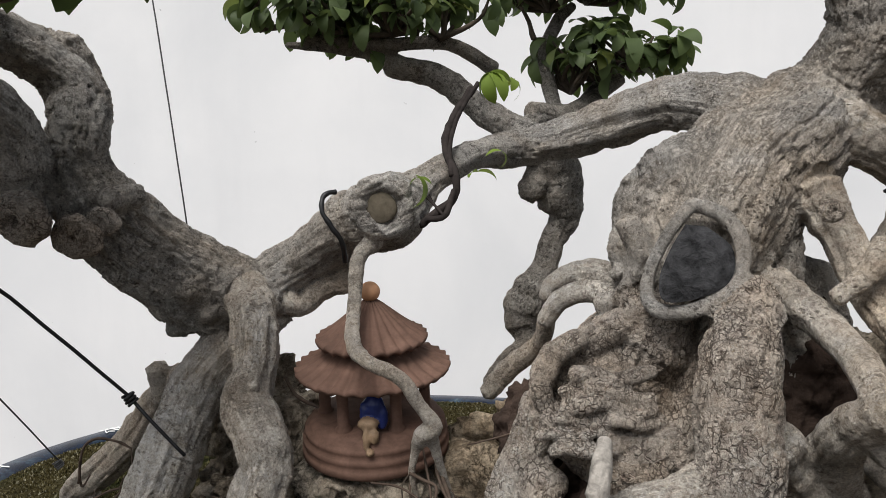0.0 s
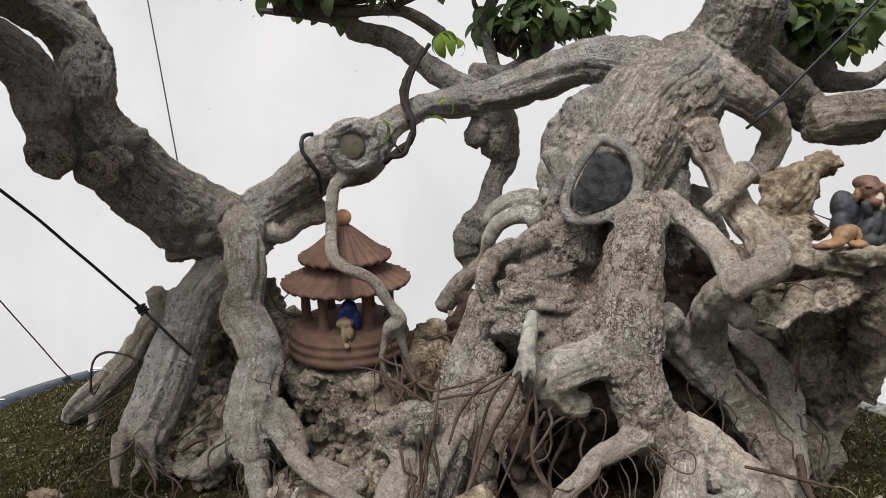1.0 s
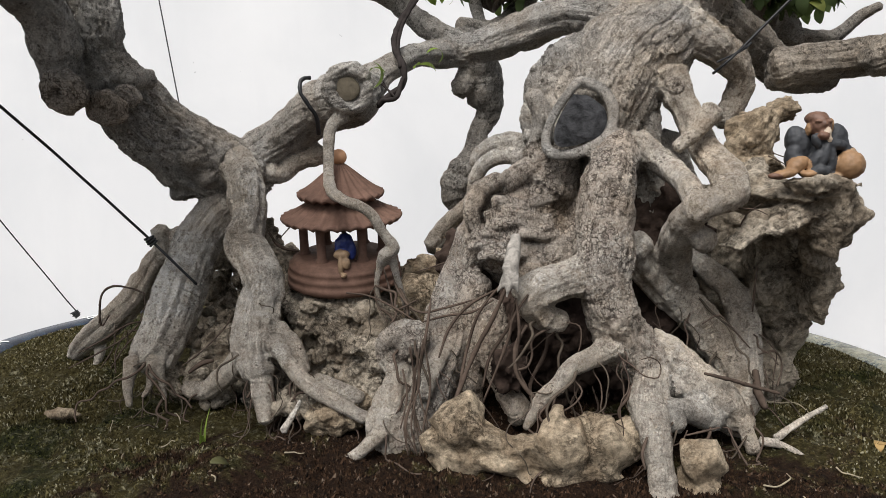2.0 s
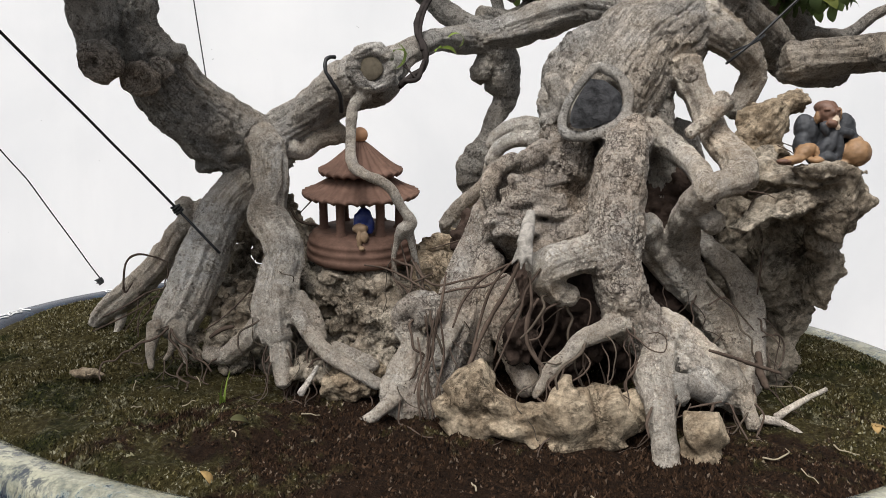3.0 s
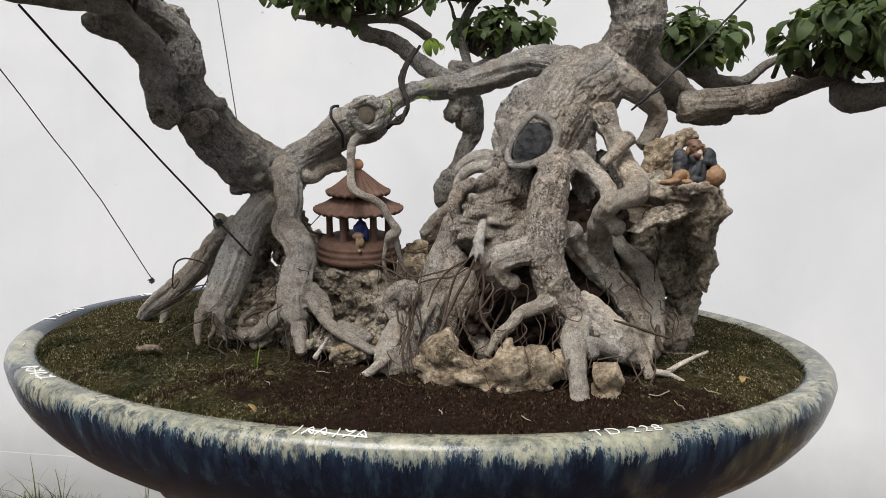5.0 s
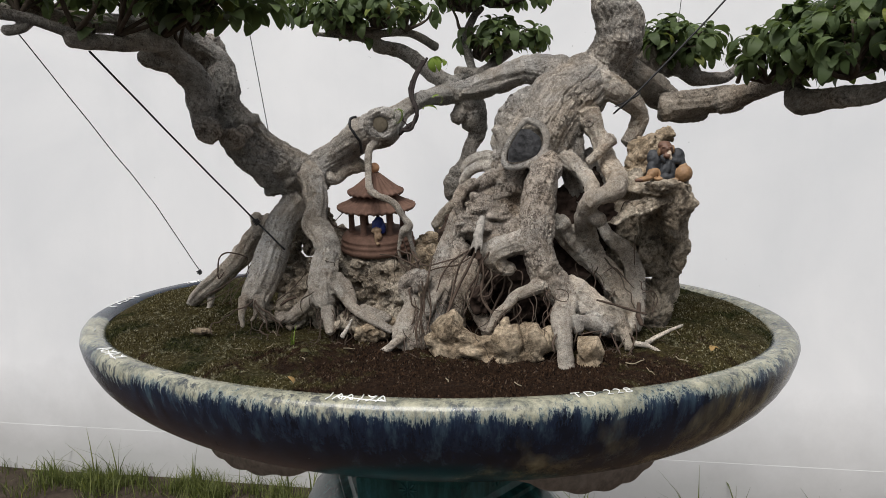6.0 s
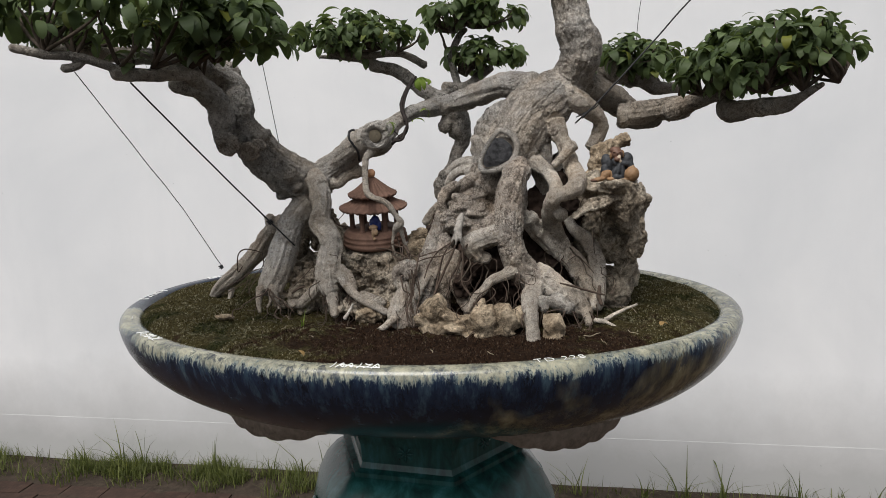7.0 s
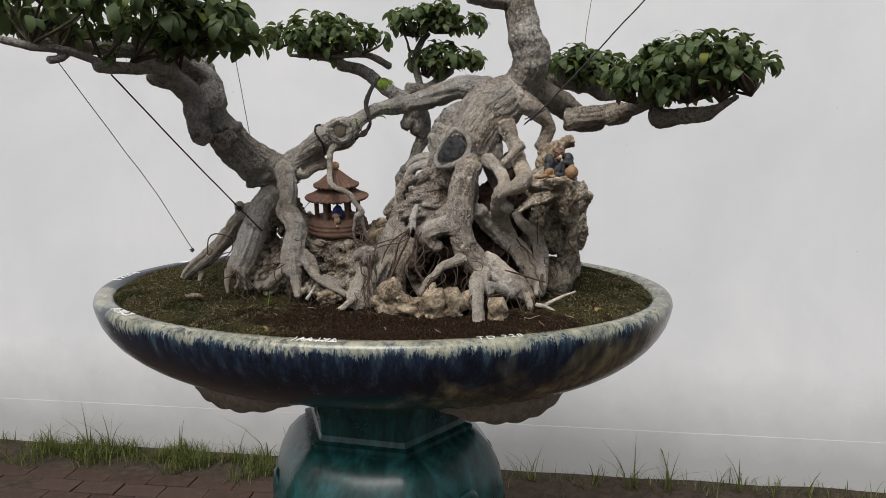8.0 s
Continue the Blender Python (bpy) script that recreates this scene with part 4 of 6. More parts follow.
stem("root", [(-0.161, -0.201, 1.363, 0.0104), (-0.137, -0.218, 1.346, 0.0102), (-0.127, -0.222, 1.318, 0.0079)])
stem("root", [(-0.113, -0.225, 1.310, 0.0079), (-0.084, -0.232, 1.300, 0.0095), (-0.058, -0.239, 1.294, 0.0072)])
stem("root", [(-0.259, -0.067, 1.494, 0.0332), (-0.286, -0.086, 1.464, 0.0301), (-0.301, -0.102, 1.427, 0.0310), (-0.314, -0.127, 1.375, 0.0317), (-0.331, -0.147, 1.328, 0.0287), (-0.337, -0.158, 1.309, 0.0290)])
stem("root", [(-0.349, -0.176, 1.317, 0.0097), (-0.351, -0.188, 1.287, 0.0066), (-0.348, -0.194, 1.264, 0.0042)])
stem("root", [(-0.322, -0.183, 1.317, 0.0072), (-0.324, -0.189, 1.288, 0.0042), (-0.332, -0.192, 1.275, 0.0030)])
stem("root", [(-0.316, -0.178, 1.313, 0.0072), (-0.310, -0.184, 1.286, 0.0042), (-0.306, -0.189, 1.271, 0.0030)])
stem("root", [(-0.331, -0.050, 1.455, 0.0163), (-0.372, -0.033, 1.419, 0.0182), (-0.414, -0.015, 1.368, 0.0201), (-0.470, 0.002, 1.319, 0.0205), (-0.513, 0.019, 1.289, 0.0183), (-0.543, 0.037, 1.267, 0.0152), (-0.565, 0.054, 1.247, 0.0104)])
stem("root", [(-0.514, 0.034, 1.283, 0.0110), (-0.499, 0.014, 1.269, 0.0080), (-0.502, 0.004, 1.246, 0.0050)])
stem("root", [(-0.360, -0.059, 1.464, 0.0122), (-0.357, -0.044, 1.424, 0.0152)])
stem("root", [(-0.222, -0.052, 1.548, 0.0161), (-0.192, -0.059, 1.534, 0.0113), (-0.169, -0.046, 1.552, 0.0121), (-0.139, -0.032, 1.562, 0.0150)])
stem("root", [(-0.091, -0.117, 1.610, 0.0098), (-0.106, -0.129, 1.594, 0.0079), (-0.107, -0.144, 1.554, 0.0066), (-0.097, -0.184, 1.523, 0.0070), (-0.079, -0.202, 1.512, 0.0063), (-0.052, -0.203, 1.500, 0.0063), (-0.037, -0.196, 1.475, 0.0062), (-0.025, -0.192, 1.456, 0.0073), (-0.035, -0.189, 1.447, 0.0085), (-0.042, -0.180, 1.434, 0.0053)])
stem("root", [(-0.029, -0.189, 1.451, 0.0066), (-0.024, -0.180, 1.424, 0.0040), (-0.018, -0.170, 1.396, 0.0035), (-0.012, -0.165, 1.370, 0.0034)])
stem("root", [(-0.041, -0.183, 1.438, 0.0048), (-0.047, -0.180, 1.410, 0.0033), (-0.043, -0.175, 1.382, 0.0030)])
# rear stem and limbs
stem("branch", [(0.073, 0.090, 1.703, 0.0288), (0.080, 0.111, 1.676, 0.0309), (0.084, 0.116, 1.652, 0.0298), (0.091, 0.122, 1.624, 0.0205), (0.074, 0.120, 1.590, 0.0171), (0.065, 0.114, 1.555, 0.0177), (0.044, 0.111, 1.520, 0.0226), (0.037, 0.110, 1.492, 0.0206), (0.044, 0.106, 1.467, 0.0137), (0.026, 0.094, 1.444, 0.0163), (0.001, 0.081, 1.415, 0.0148)])
stem("branch", [(0.060, 0.088, 1.683, 0.0144), (0.051, 0.092, 1.662, 0.0178), (0.051, 0.092, 1.649, 0.0146)])
stem("root", [(0.149, -0.082, 1.564, 0.0154), (0.111, -0.067, 1.576, 0.0130), (0.080, -0.056, 1.564, 0.0112), (0.069, -0.052, 1.545, 0.0093)])
stem("root", [(0.141, -0.104, 1.551, 0.0138), (0.111, -0.087, 1.559, 0.0115), (0.083, -0.080, 1.550, 0.0103), (0.066, -0.073, 1.525, 0.0091)])
stem("root", [(0.069, -0.052, 1.524, 0.0094), (0.062, -0.033, 1.497, 0.0096), (0.039, -0.015, 1.472, 0.0119), (0.019, -0.008, 1.451, 0.0114), (0.004, -0.010, 1.432, 0.0100)])
stem("branch", [(0.063, 0.088, 1.705, 0.0239), (0.033, 0.115, 1.729, 0.0193), (-0.015, 0.119, 1.760, 0.0173), (-0.056, 0.114, 1.793, 0.0152), (-0.089, 0.110, 1.806, 0.0151), (-0.131, 0.105, 1.815, 0.0141)])
stem("branch", [(-0.089, 0.110, 1.809, 0.0091), (-0.141, 0.104, 1.828, 0.0080), (-0.201, 0.086, 1.835, 0.0060), (-0.250, 0.070, 1.838, 0.0039)])
stem("branch", [(0.000, 0.151, 1.815, 0.0103), (-0.055, 0.114, 1.841, 0.0086), (-0.141, 0.094, 1.839, 0.0086), (-0.226, 0.073, 1.846, 0.0056)])
stem("branch", [(0.036, 0.135, 1.737, 0.0124), (0.069, 0.170, 1.756, 0.0105), (0.108, 0.195, 1.769, 0.0086), (0.135, 0.208, 1.802, 0.0064)])
stem("branch", [(0.045, 0.157, 1.760, 0.0148), (0.097, 0.183, 1.761, 0.0120), (0.166, 0.212, 1.808, 0.0090)])
stem("branch", [(0.081, 0.181, 1.756, 0.0105), (0.065, 0.199, 1.831, 0.0105), (0.080, 0.211, 1.885, 0.0090), (0.103, 0.214, 1.908, 0.0060)])
stem("branch", [(0.374, -0.025, 1.736, 0.0345), (0.439, 0.024, 1.712, 0.0336), (0.469, 0.037, 1.692, 0.0297), (0.502, 0.036, 1.671, 0.0246), (0.528, -0.006, 1.659, 0.0235), (0.462, -0.044, 1.665, 0.0262), (0.581, -0.050, 1.681, 0.0232), (0.549, -0.104, 1.670, 0.0213), (0.576, -0.131, 1.681, 0.0188), (0.603, -0.178, 1.692, 0.0150), (0.632, -0.235, 1.697, 0.0105)])
stem("branch", [(0.625, -0.215, 1.687, 0.0107), (0.622, -0.256, 1.661, 0.0217), (0.657, -0.292, 1.664, 0.0173), (0.694, -0.328, 1.667, 0.0150), (0.711, -0.356, 1.679, 0.0094), (0.739, -0.373, 1.698, 0.0042)])
stem("branch", [(0.441, 0.074, 1.770, 0.0287), (0.508, 0.143, 1.767, 0.0221), (0.550, 0.178, 1.757, 0.0227), (0.585, 0.193, 1.738, 0.0177), (0.650, 0.211, 1.741, 0.0126), (0.687, 0.205, 1.772, 0.0094), (0.709, 0.188, 1.785, 0.0072)])
stem("branch", [(0.506, 0.133, 1.750, 0.0200), (0.524, 0.165, 1.786, 0.0224), (0.557, 0.189, 1.769, 0.0187)])
stem("branch", [(0.317, -0.082, 1.927, 0.0163), (0.271, -0.108, 1.931, 0.0161), (0.220, -0.134, 1.936, 0.0146)])
# knobbly old roots hanging inside the arch
stem("column", [(0.086, -0.215, 1.395, 0.014), (0.088, -0.218, 1.362, 0.020), (0.094, -0.222, 1.330, 0.019), (0.104, -0.226, 1.300, 0.014), (0.116, -0.230, 1.276, 0.015), (0.112, -0.228, 1.262, 0.008)])
stem("column", [(0.070, -0.190, 1.420, 0.018), (0.062, -0.195, 1.370, 0.020), (0.056, -0.205, 1.320, 0.020), (0.060, -0.215, 1.270, 0.018)])
# warts and a broken spur on the leaning trunk
stem("trunk", [(-0.318, -0.150, 1.652, 0.012), (-0.322, -0.176, 1.650, 0.012), (-0.322, -0.190, 1.644, 0.009)])
stem("trunk", [(-0.285, -0.105, 1.560, 0.018), (-0.290, -0.122, 1.556, 0.010)])
stem("trunk", [(-0.270, -0.095, 1.535, 0.016), (-0.272, -0.112, 1.531, 0.009)])
# sawn limb on the arching branch
knot((-0.084, -0.126, 1.640), 0.0203)


def bark_relief(p, scale, kind, around, along):
    """How far the skin stands out: lumps, sharp creases, flutes along the limb, rings across a root."""
    q = Vector(p)
    lump = noise.fractal(q * 22, 1.0, 2.0, 3)
    crease = abs(noise.fractal(q * 50 + Vector((7, 3, 1)), 0.75, 2.2, 4))
    deep = 0.011 if kind == "trunk" else 0.013 if kind == "column" else 0.005
    out = 0.0024 * lump - deep * max(0.0, 0.16 - crease) * scale
    if kind == "trunk":
        flute = noise.fractal(Vector((around[0] * 2.4 + along * 3, around[1] * 2.4, around[2] * 2.4 + along * 5)), 0.9, 2.1, 4)
        out += 0.0042 * flute * scale
        out -= 0.0040 * max(0.0, 0.12 - abs(noise.noise(Vector((around[0] * 6, around[1] * 6, around[2] * 6 + along * 9))))) * 5 * scale
    else:
        ring = noise.noise(Vector((along * 110, q.x * 14, q.z * 14)))
        out += 0.0008 * ring * scale
        rib = noise.fractal(Vector((around[0] * 2.0, around[1] * 2.0, around[2] * 2.0 + along * 7)), 0.8, 2.1, 3)
        out += (0.0034 if kind == "root" else 0.0026) * rib * scale
        out -= 0.0030 * max(0.0, 0.10 - abs(noise.noise(Vector((around[0] * 3.4, around[1] * 3.4, around[2] * 3.4 + along * 8 + 5))))) * 5 * scale
    return out


def grow_tree():
    pieces = []
    for i, (kind, pts) in enumerate(STEMS):
        pieces.append(tube(pts, 16, 6, 0.16, i * 3.1))
    for at, r in KNOTS:
        c, ring = Vector(at), []
        x = Vector((1, 0.05, 0)).normalized()
        z = Vector((0, 0.05, 1)).normalized()
        for s in range(11):
            a = 2 * math.pi * s / 10
            q = c + (x * math.cos(a) + z * math.sin(a)) * r * 1.15
            ring.append((*q, r * 0.42))
        pieces.append(tube(ring, 8, 3, 0.3, s))
        pieces.append(ellipsoid(c + Vector((0, r * 0.55, 0)), (r * 1.0, r * 0.8, r * 1.0)))
    co, no, polys = fuse(*join(pieces), 0.0020, 2)
    smp, owner, arc, way = [], [], [], []
    for i, (kind, pts) in enumerate(STEMS):
        rows = np.array(spline(pts, 5))
        step = np.linalg.norm(np.diff(rows[:, :3], axis=0), axis=1)
        tan = np.gradient(rows[:, :3], axis=0)
        smp.append(rows)
        way.append(tan / (np.linalg.norm(tan, axis=1)[:, None] + 1e-9))
        arc.append(np.concatenate(([0], np.cumsum(step))) + i * 0.7)
        owner += [i] * len(rows)
    smp, way, arc, owner = np.concatenate(smp), np.concatenate(way), np.concatenate(arc), np.array(owner)
    near = np.empty(len(co), int)
    centre2, weight = (smp[:, :3] ** 2).sum(axis=1), 1 / (smp[:, 3] + 0.004) ** 2
    for a in range(0, len(co), 4000):
        q = co[a:a + 4000]
        d = (q * q).sum(axis=1)[:, None] + centre2[None, :] - 2 * q @ smp[:, :3].T
        near[a:a + 4000] = (d * weight[None, :]).argmin(axis=1)
    size, own = smp[near, 3], owner[near]
    along = arc[near] + ((co - smp[near, :3]) * way[near]).sum(axis=1)
    own = tidy(own, polys)
    spoke = co - smp[near, :3]
    spoke -= way[near] * (spoke * way[near]).sum(axis=1)[:, None]
    spoke /= np.linalg.norm(spoke, axis=1)[:, None] + 1e-9
    shift = np.array([bark_relief(p, min(1.0, s / 0.02), STEMS[o][0], r, a) for p, s, o, r, a in zip(co, size, owner[near], spoke, along)])
    co = co + no * (shift * np.clip(size / 0.022, 0.25, 1.2))[:, None]
    groups = {}
    for q in polys:
        groups.setdefault(min(own[k] for k in q), []).append(q)
    mats = {"trunk": BARK, "root": ROOT_BARK, "branch": BRANCH_BARK, "stub": PALEWOOD, "column": COLUMN_BARK}
    names = {"column": "root", "stub": "torn_stub"}
    for o in sorted(groups):
        kind = STEMS[o][0]
        used = sorted({i for q in groups[o] for i in q})
        index = {u: i for i, u in enumerate(used)}
        me = mesh_from(names.get(kind, kind), co[used], [tuple(index[i] for i in q) for q in groups[o]], BARK if kind == "branch" and o < 9 else mats[kind])
        me.attributes.new("along", "FLOAT", "POINT").data.foreach_set("value", along[used].astype(np.float32))
        me.attributes.new("around", "FLOAT_VECTOR", "POINT").data.foreach_set("vector", spoke[used].astype(np.float32).ravel())
        part(names.get(kind, kind), me, None, tree, "torn pale root stub" if kind == "stub" else "")


def tidy(own, polys):
    """Gives every stray island of a limb's skin to the limb that surrounds it."""
    own = [int(o) for o in own]
    around = [[] for _ in own]
    for q in polys:
        for k in range(len(q)):
            around[q[k]].append(q[k - 1])
            around[q[k - 1]].append(q[k])
    for turn_ in range(2):
        seen, islands = [False] * len(own), {}
        for s in range(len(own)):
            if seen[s]:
                continue
            seen[s], stack, group = True, [s], []
            while stack:
                x = stack.pop()
                group.append(x)
                for y in around[x]:
                    if not seen[y] and own[y] == own[s]:
                        seen[y] = True
                        stack.append(y)
            islands.setdefault(own[s], []).append(group)
        for o, parts in islands.items():
            parts.sort(key=len)
            for group in parts[:-1]:
                other = [own[y] for x in group for y in around[x] if own[y] != o]
                if other:
                    new_owner = max(set(other), key=other.count)
                    for x in group:
                        own[x] = new_owner
    return own


grow_tree()

# dark wound dressing inside the rolled callus, and sawn faces in the knots
def plate(name, at, size, mat, turn, parent, label):
    v, f = ellipsoid((0, 0, 0), size, rings=8, sides=20)
    out = []
    for p in v:
        q = Vector(p)
        k = 1 + 0.16 * noise.noise(q * 40 + Vector(at))
        out.append(Vector((q.x * k, q.y + 0.0015 * noise.noise(q * 150), q.z * k)))
    m = pose(*at, *turn)
    part(name, mesh_from(name, [m @ p for p in out], f, mat), mat, parent, label)


def wound():
    """A kite-shaped, slightly sunken dark face."""
    edge = [(-8, 60), (20, 55), (50, 20), (38, -24), (-2, -46), (-46, -52), (-50, -20), (-32, 22)]
    ring = [np.array(p[:2]) for p in spline([(*p, 0) for p in edge + edge[:1]], 5)][:-1]
    verts, faces, k = [(0, 0, 0)], [], len(ring)
    for r in range(1, 9):
        for x, z in ring:
            q = Vector((x * 0.000592 * r / 8, 0, z * 0.000592 * r / 8))
            verts.append((q.x, 0.0022 * noise.fractal(q * 70 + Vector((3, 0, 0)), 1, 2, 3) + 0.006 * (r / 8) ** 4, q.z))
    for i in range(k):
        faces.append((0, 1 + (i + 1) % k, 1 + i))
        for r in range(7):
            a, b = 1 + r * k, 1 + (r + 1) * k
            j = (i + 1) % k
            faces.append((a + i, a + j, b + j, b + i))
    m = pose(0.184, -0.2045, 1.599, -30, 0, 4)
    part("wound", mesh_from("wound", [m @ Vector(v) for v in verts], faces, SCAR), SCAR, tree, "charcoal-black dressed wound")


wound()


def scar_knot(at, r, tilt, yaw, seed):
    """A pruned limb grown over: ring upon ring of bark round a dark eye."""
    rows = [(1.75, -0.55), (1.60, -0.10), (1.38, 0.22), (1.20, 0.14), (1.04, 0.36), (0.88, 0.24), (0.74, 0.36), (0.56, 0.24), (0.42, 0.26), (0.26, -0.05), (0.001, -0.20)]
    v, f = lathe([(r * a, r * b) for a, b in rows], 40)
    m = pose(*at, 90 + tilt, 0, yaw)
    out = []
    for p in v:
        q = Vector(p)
        k = 1 + 0.13 * noise.fractal(q * 70 + Vector((seed, 0, 0)), 1, 2, 3)
        out.append(m @ Vector((q.x * k, q.y * k * 0.9, q.z * k)))
    knob = part("pruned_knot", mesh_from("pruned_knot", out, f, COLUMN_BARK), COLUMN_BARK, tree, "ringed bark grown over a pruned limb")
    v, f = ellipsoid((0, 0, 0.02 * r), (r * 0.30, r * 0.24, r * 0.12), rings=6, sides=12)
    part("knot_eye", mesh_from("knot_eye", [m @ Vector(p) for p in v], f, HOLLOW), HOLLOW, knob)


for at, r, tilt, yaw, seed in (((-0.379, -0.228, 1.632), 0.0160, 8, -8, 1), ((-0.344, -0.206, 1.615), 0.0135, 10, 0, 4), ((-0.322, -0.196, 1.629), 0.0085, 5, 10, 7), ((0.300, -0.152, 1.637), 0.0062, 0, 10, 9)):
    scar_knot(at, r, tilt, yaw, seed)
for at, r in KNOTS:
    plate("sawn_knot", (at[0], at[1] - 0.001, at[2]), (r * 0.72, 0.0030, r * 0.72), CUTWOOD, (0, 0, 3), tree, "grey sawn branch stub")


# ---- rocks ----
def crag(at, size, turn=(0, 0, 0), seed=0, n=11):
    """An angular block: the hull of points strewn over an ellipsoid."""
    rng = random.Random(seed * 7.3 + at[0] * 311 + at[2] * 97)
    m = Euler([radians(a) for a in turn]).to_matrix()
    bm = bmesh.new()
    for i in range(n):
        z = 1 - 2 * (i + 0.5) / n
        a = i * 2.39996 + rng.uniform(-0.5, 0.5)
        s = math.sqrt(1 - z * z)
        k = rng.uniform(0.85, 1.2)
        bm.verts.new(Vector(at) + m @ Vector((size[0] * s * math.cos(a) * k, size[1] * s * math.sin(a) * k, size[2] * z * k)))
    bmesh.ops.convex_hull(bm, input=bm.verts)
    keep = [v for v in bm.verts if v.link_faces]
    index = {v: i for i, v in enumerate(keep)}
    verts, faces = [v.co.copy() for v in keep], [tuple(index[v] for v in f.verts) for f in bm.faces]
    bm.free()
    return verts, faces


def rock(name, label, lumps, mat, voxel=0.004, rough=0.010, grain=30, seed=0, facet=1.3):
    pieces = [crag(*l, **({} if len(l) > 2 else {"turn": (0, 0, 0)}), seed=seed) for l in lumps]
    co, no, polys = fuse(*join(pieces), voxel, 0)
    out = []
    for p, n in zip(co, no):
        q = Vector(p) + Vector((seed, 0, 0))
        crest = noise.ridged_multi_fractal(q * grain, 0.85, 2.15, 5, 1.0, 2.0) - 1.1
        d = noise.fractal(q * grain * 0.45, 0.9, 2.1, 3)
        chip = noise.fractal(q * grain * 3.2, 0.7, 2.2, 3)
        far = noise.voronoi(q * grain * 1.3 + Vector((d, chip, d)) * 0.5)[0]
        face = min(0.45, far[1] - far[0]) - 0.2
        far = noise.voronoi(q * grain * 3.1 + Vector((d, chip, d)) * 0.8)[0]
        face += 0.3 * (min(0.4, far[1] - far[0]) - 0.2)
        out.append(Vector(p) + Vector(n) * rough * (0.35 * crest + 0.6 * d + 0.22 * chip + facet * face))
    me = mesh_from(name, out, polys, mat)
    lo = min(p.z for p in out)
    c = sum(out, Vector()) / len(out)
    ob = new(name, me)
    me.transform(Matrix.Translation((-c.x, -c.y, -lo)))
    ob.location = (c.x, c.y, lo)
    return tagged(ob, label, "rock", "rocks under the roots")


rock("rock", "tall overhanging weathered limestone rock beside the trunk",
     [((0.434, -0.235, 1.499), (0.042, 0.047, 0.042)), ((0.427, -0.180, 1.502), (0.043, 0.058, 0.033)), ((0.380, -0.240, 1.490), (0.043, 0.043, 0.015), (0, -14, 0)), ((0.345, -0.257, 1.474), (0.028, 0.028, 0.009), (0, -20, 0)),
      ((0.405, -0.230, 1.518), (0.050, 0.050, 0.016), (0, -3, 0)), ((0.415, -0.260, 1.529), (0.036, 0.030, 0.014)), ((0.446, -0.200, 1.459), (0.026, 0.034, 0.040)), ((0.458, -0.175, 1.415), (0.017, 0.043, 0.048)), ((0.373, -0.180, 1.521), (0.029, 0.039, 0.033)),
      ((0.434, -0.120, 1.387), (0.040, 0.045, 0.049)), ((0.451, -0.125, 1.342), (0.024, 0.045, 0.045)), ((0.435, -0.100, 1.290), (0.045, 0.055, 0.060)), ((0.485, -0.065, 1.485), (0.028, 0.045, 0.040)), ((0.488, -0.055, 1.400), (0.026, 0.045, 0.055)), ((0.470, -0.050, 1.320), (0.030, 0.050, 0.070)),
      ((0.385, -0.070, 1.420), (0.050, 0.045, 0.120)), ((0.360, -0.050, 1.320), (0.060, 0.060, 0.100)), ((0.411, -0.150, 1.407), (0.022, 0.022, 0.030)), ((0.426, -0.125, 1.446), (0.040, 0.040, 0.049))], STONE_GREY, 0.0024, 0.0085, 24, 0, 1.1)
rock("rock", "small buff limestone piece standing on the large rock",
     [((0.420, -0.075, 1.591), (0.045, 0.033, 0.029), (0, -25, 0)), ((0.454, -0.072, 1.612), (0.025, 0.025, 0.020)), ((0.411, -0.078, 1.564), (0.035, 0.033, 0.033)), ((0.407, -0.090, 1.540), (0.044, 0.039, 0.020))], STONE, 0.0026, 0.006, 34, 3)
rock("rock", "long buff limestone lying in front of the root arch",
     [((0.052, -0.313, 1.295), (0.031, 0.027, 0.033), (0, 0, 10)), ((0.034, -0.311, 1.280), (0.022, 0.022, 0.018)), ((0.087, -0.317, 1.282), (0.035, 0.020, 0.014), (0, 22, 0)), ((0.119, -0.323, 1.276), (0.031, 0.020, 0.016), (0, 6, 0)), ((0.152, -0.330, 1.282), (0.035, 0.027, 0.035), (0, 8, 8)),
      ((0.188, -0.325, 1.282), (0.037, 0.027, 0.033), (0, -4, -8)), ((0.149, -0.323, 1.309), (0.010, 0.012, 0.012)), ((0.226, -0.307, 1.280), (0.025, 0.022, 0.027)), ((0.157, -0.323, 1.252), (0.063, 0.027, 0.020)), ((0.050, -0.311, 1.256), (0.031, 0.020, 0.022)), ((0.100, -0.318, 1.266), (0.050, 0.020, 0.022))], STONE, 0.0024, 0.0020, 34, 5, 0.5)
rock("rock", "fist-sized buff limestone beside a front root", [((0.285, -0.335, 1.266), (0.027, 0.025, 0.028)), ((0.285, -0.333, 1.244), (0.029, 0.025, 0.019))], STONE, 0.0022, 0.0020, 34, 8, 0.5)
def rubble(n, seed, at, size=(0.007, 0.020)):
    """Small angular stones strewn along a slope; at gives a stone's place from two shares."""
    rng = random.Random(seed)
    out = []
    for i in range(n):
        s = rng.uniform(*size)
        x, y, z = at(rng.random(), rng.random())
        out.append(((x, y + rng.uniform(-0.012, 0.012), z), (s * rng.uniform(0.8, 1.6), s, s * rng.uniform(0.6, 1.1)), (rng.uniform(-40, 40), rng.uniform(-50, 50), rng.uniform(0, 180))))
    return out


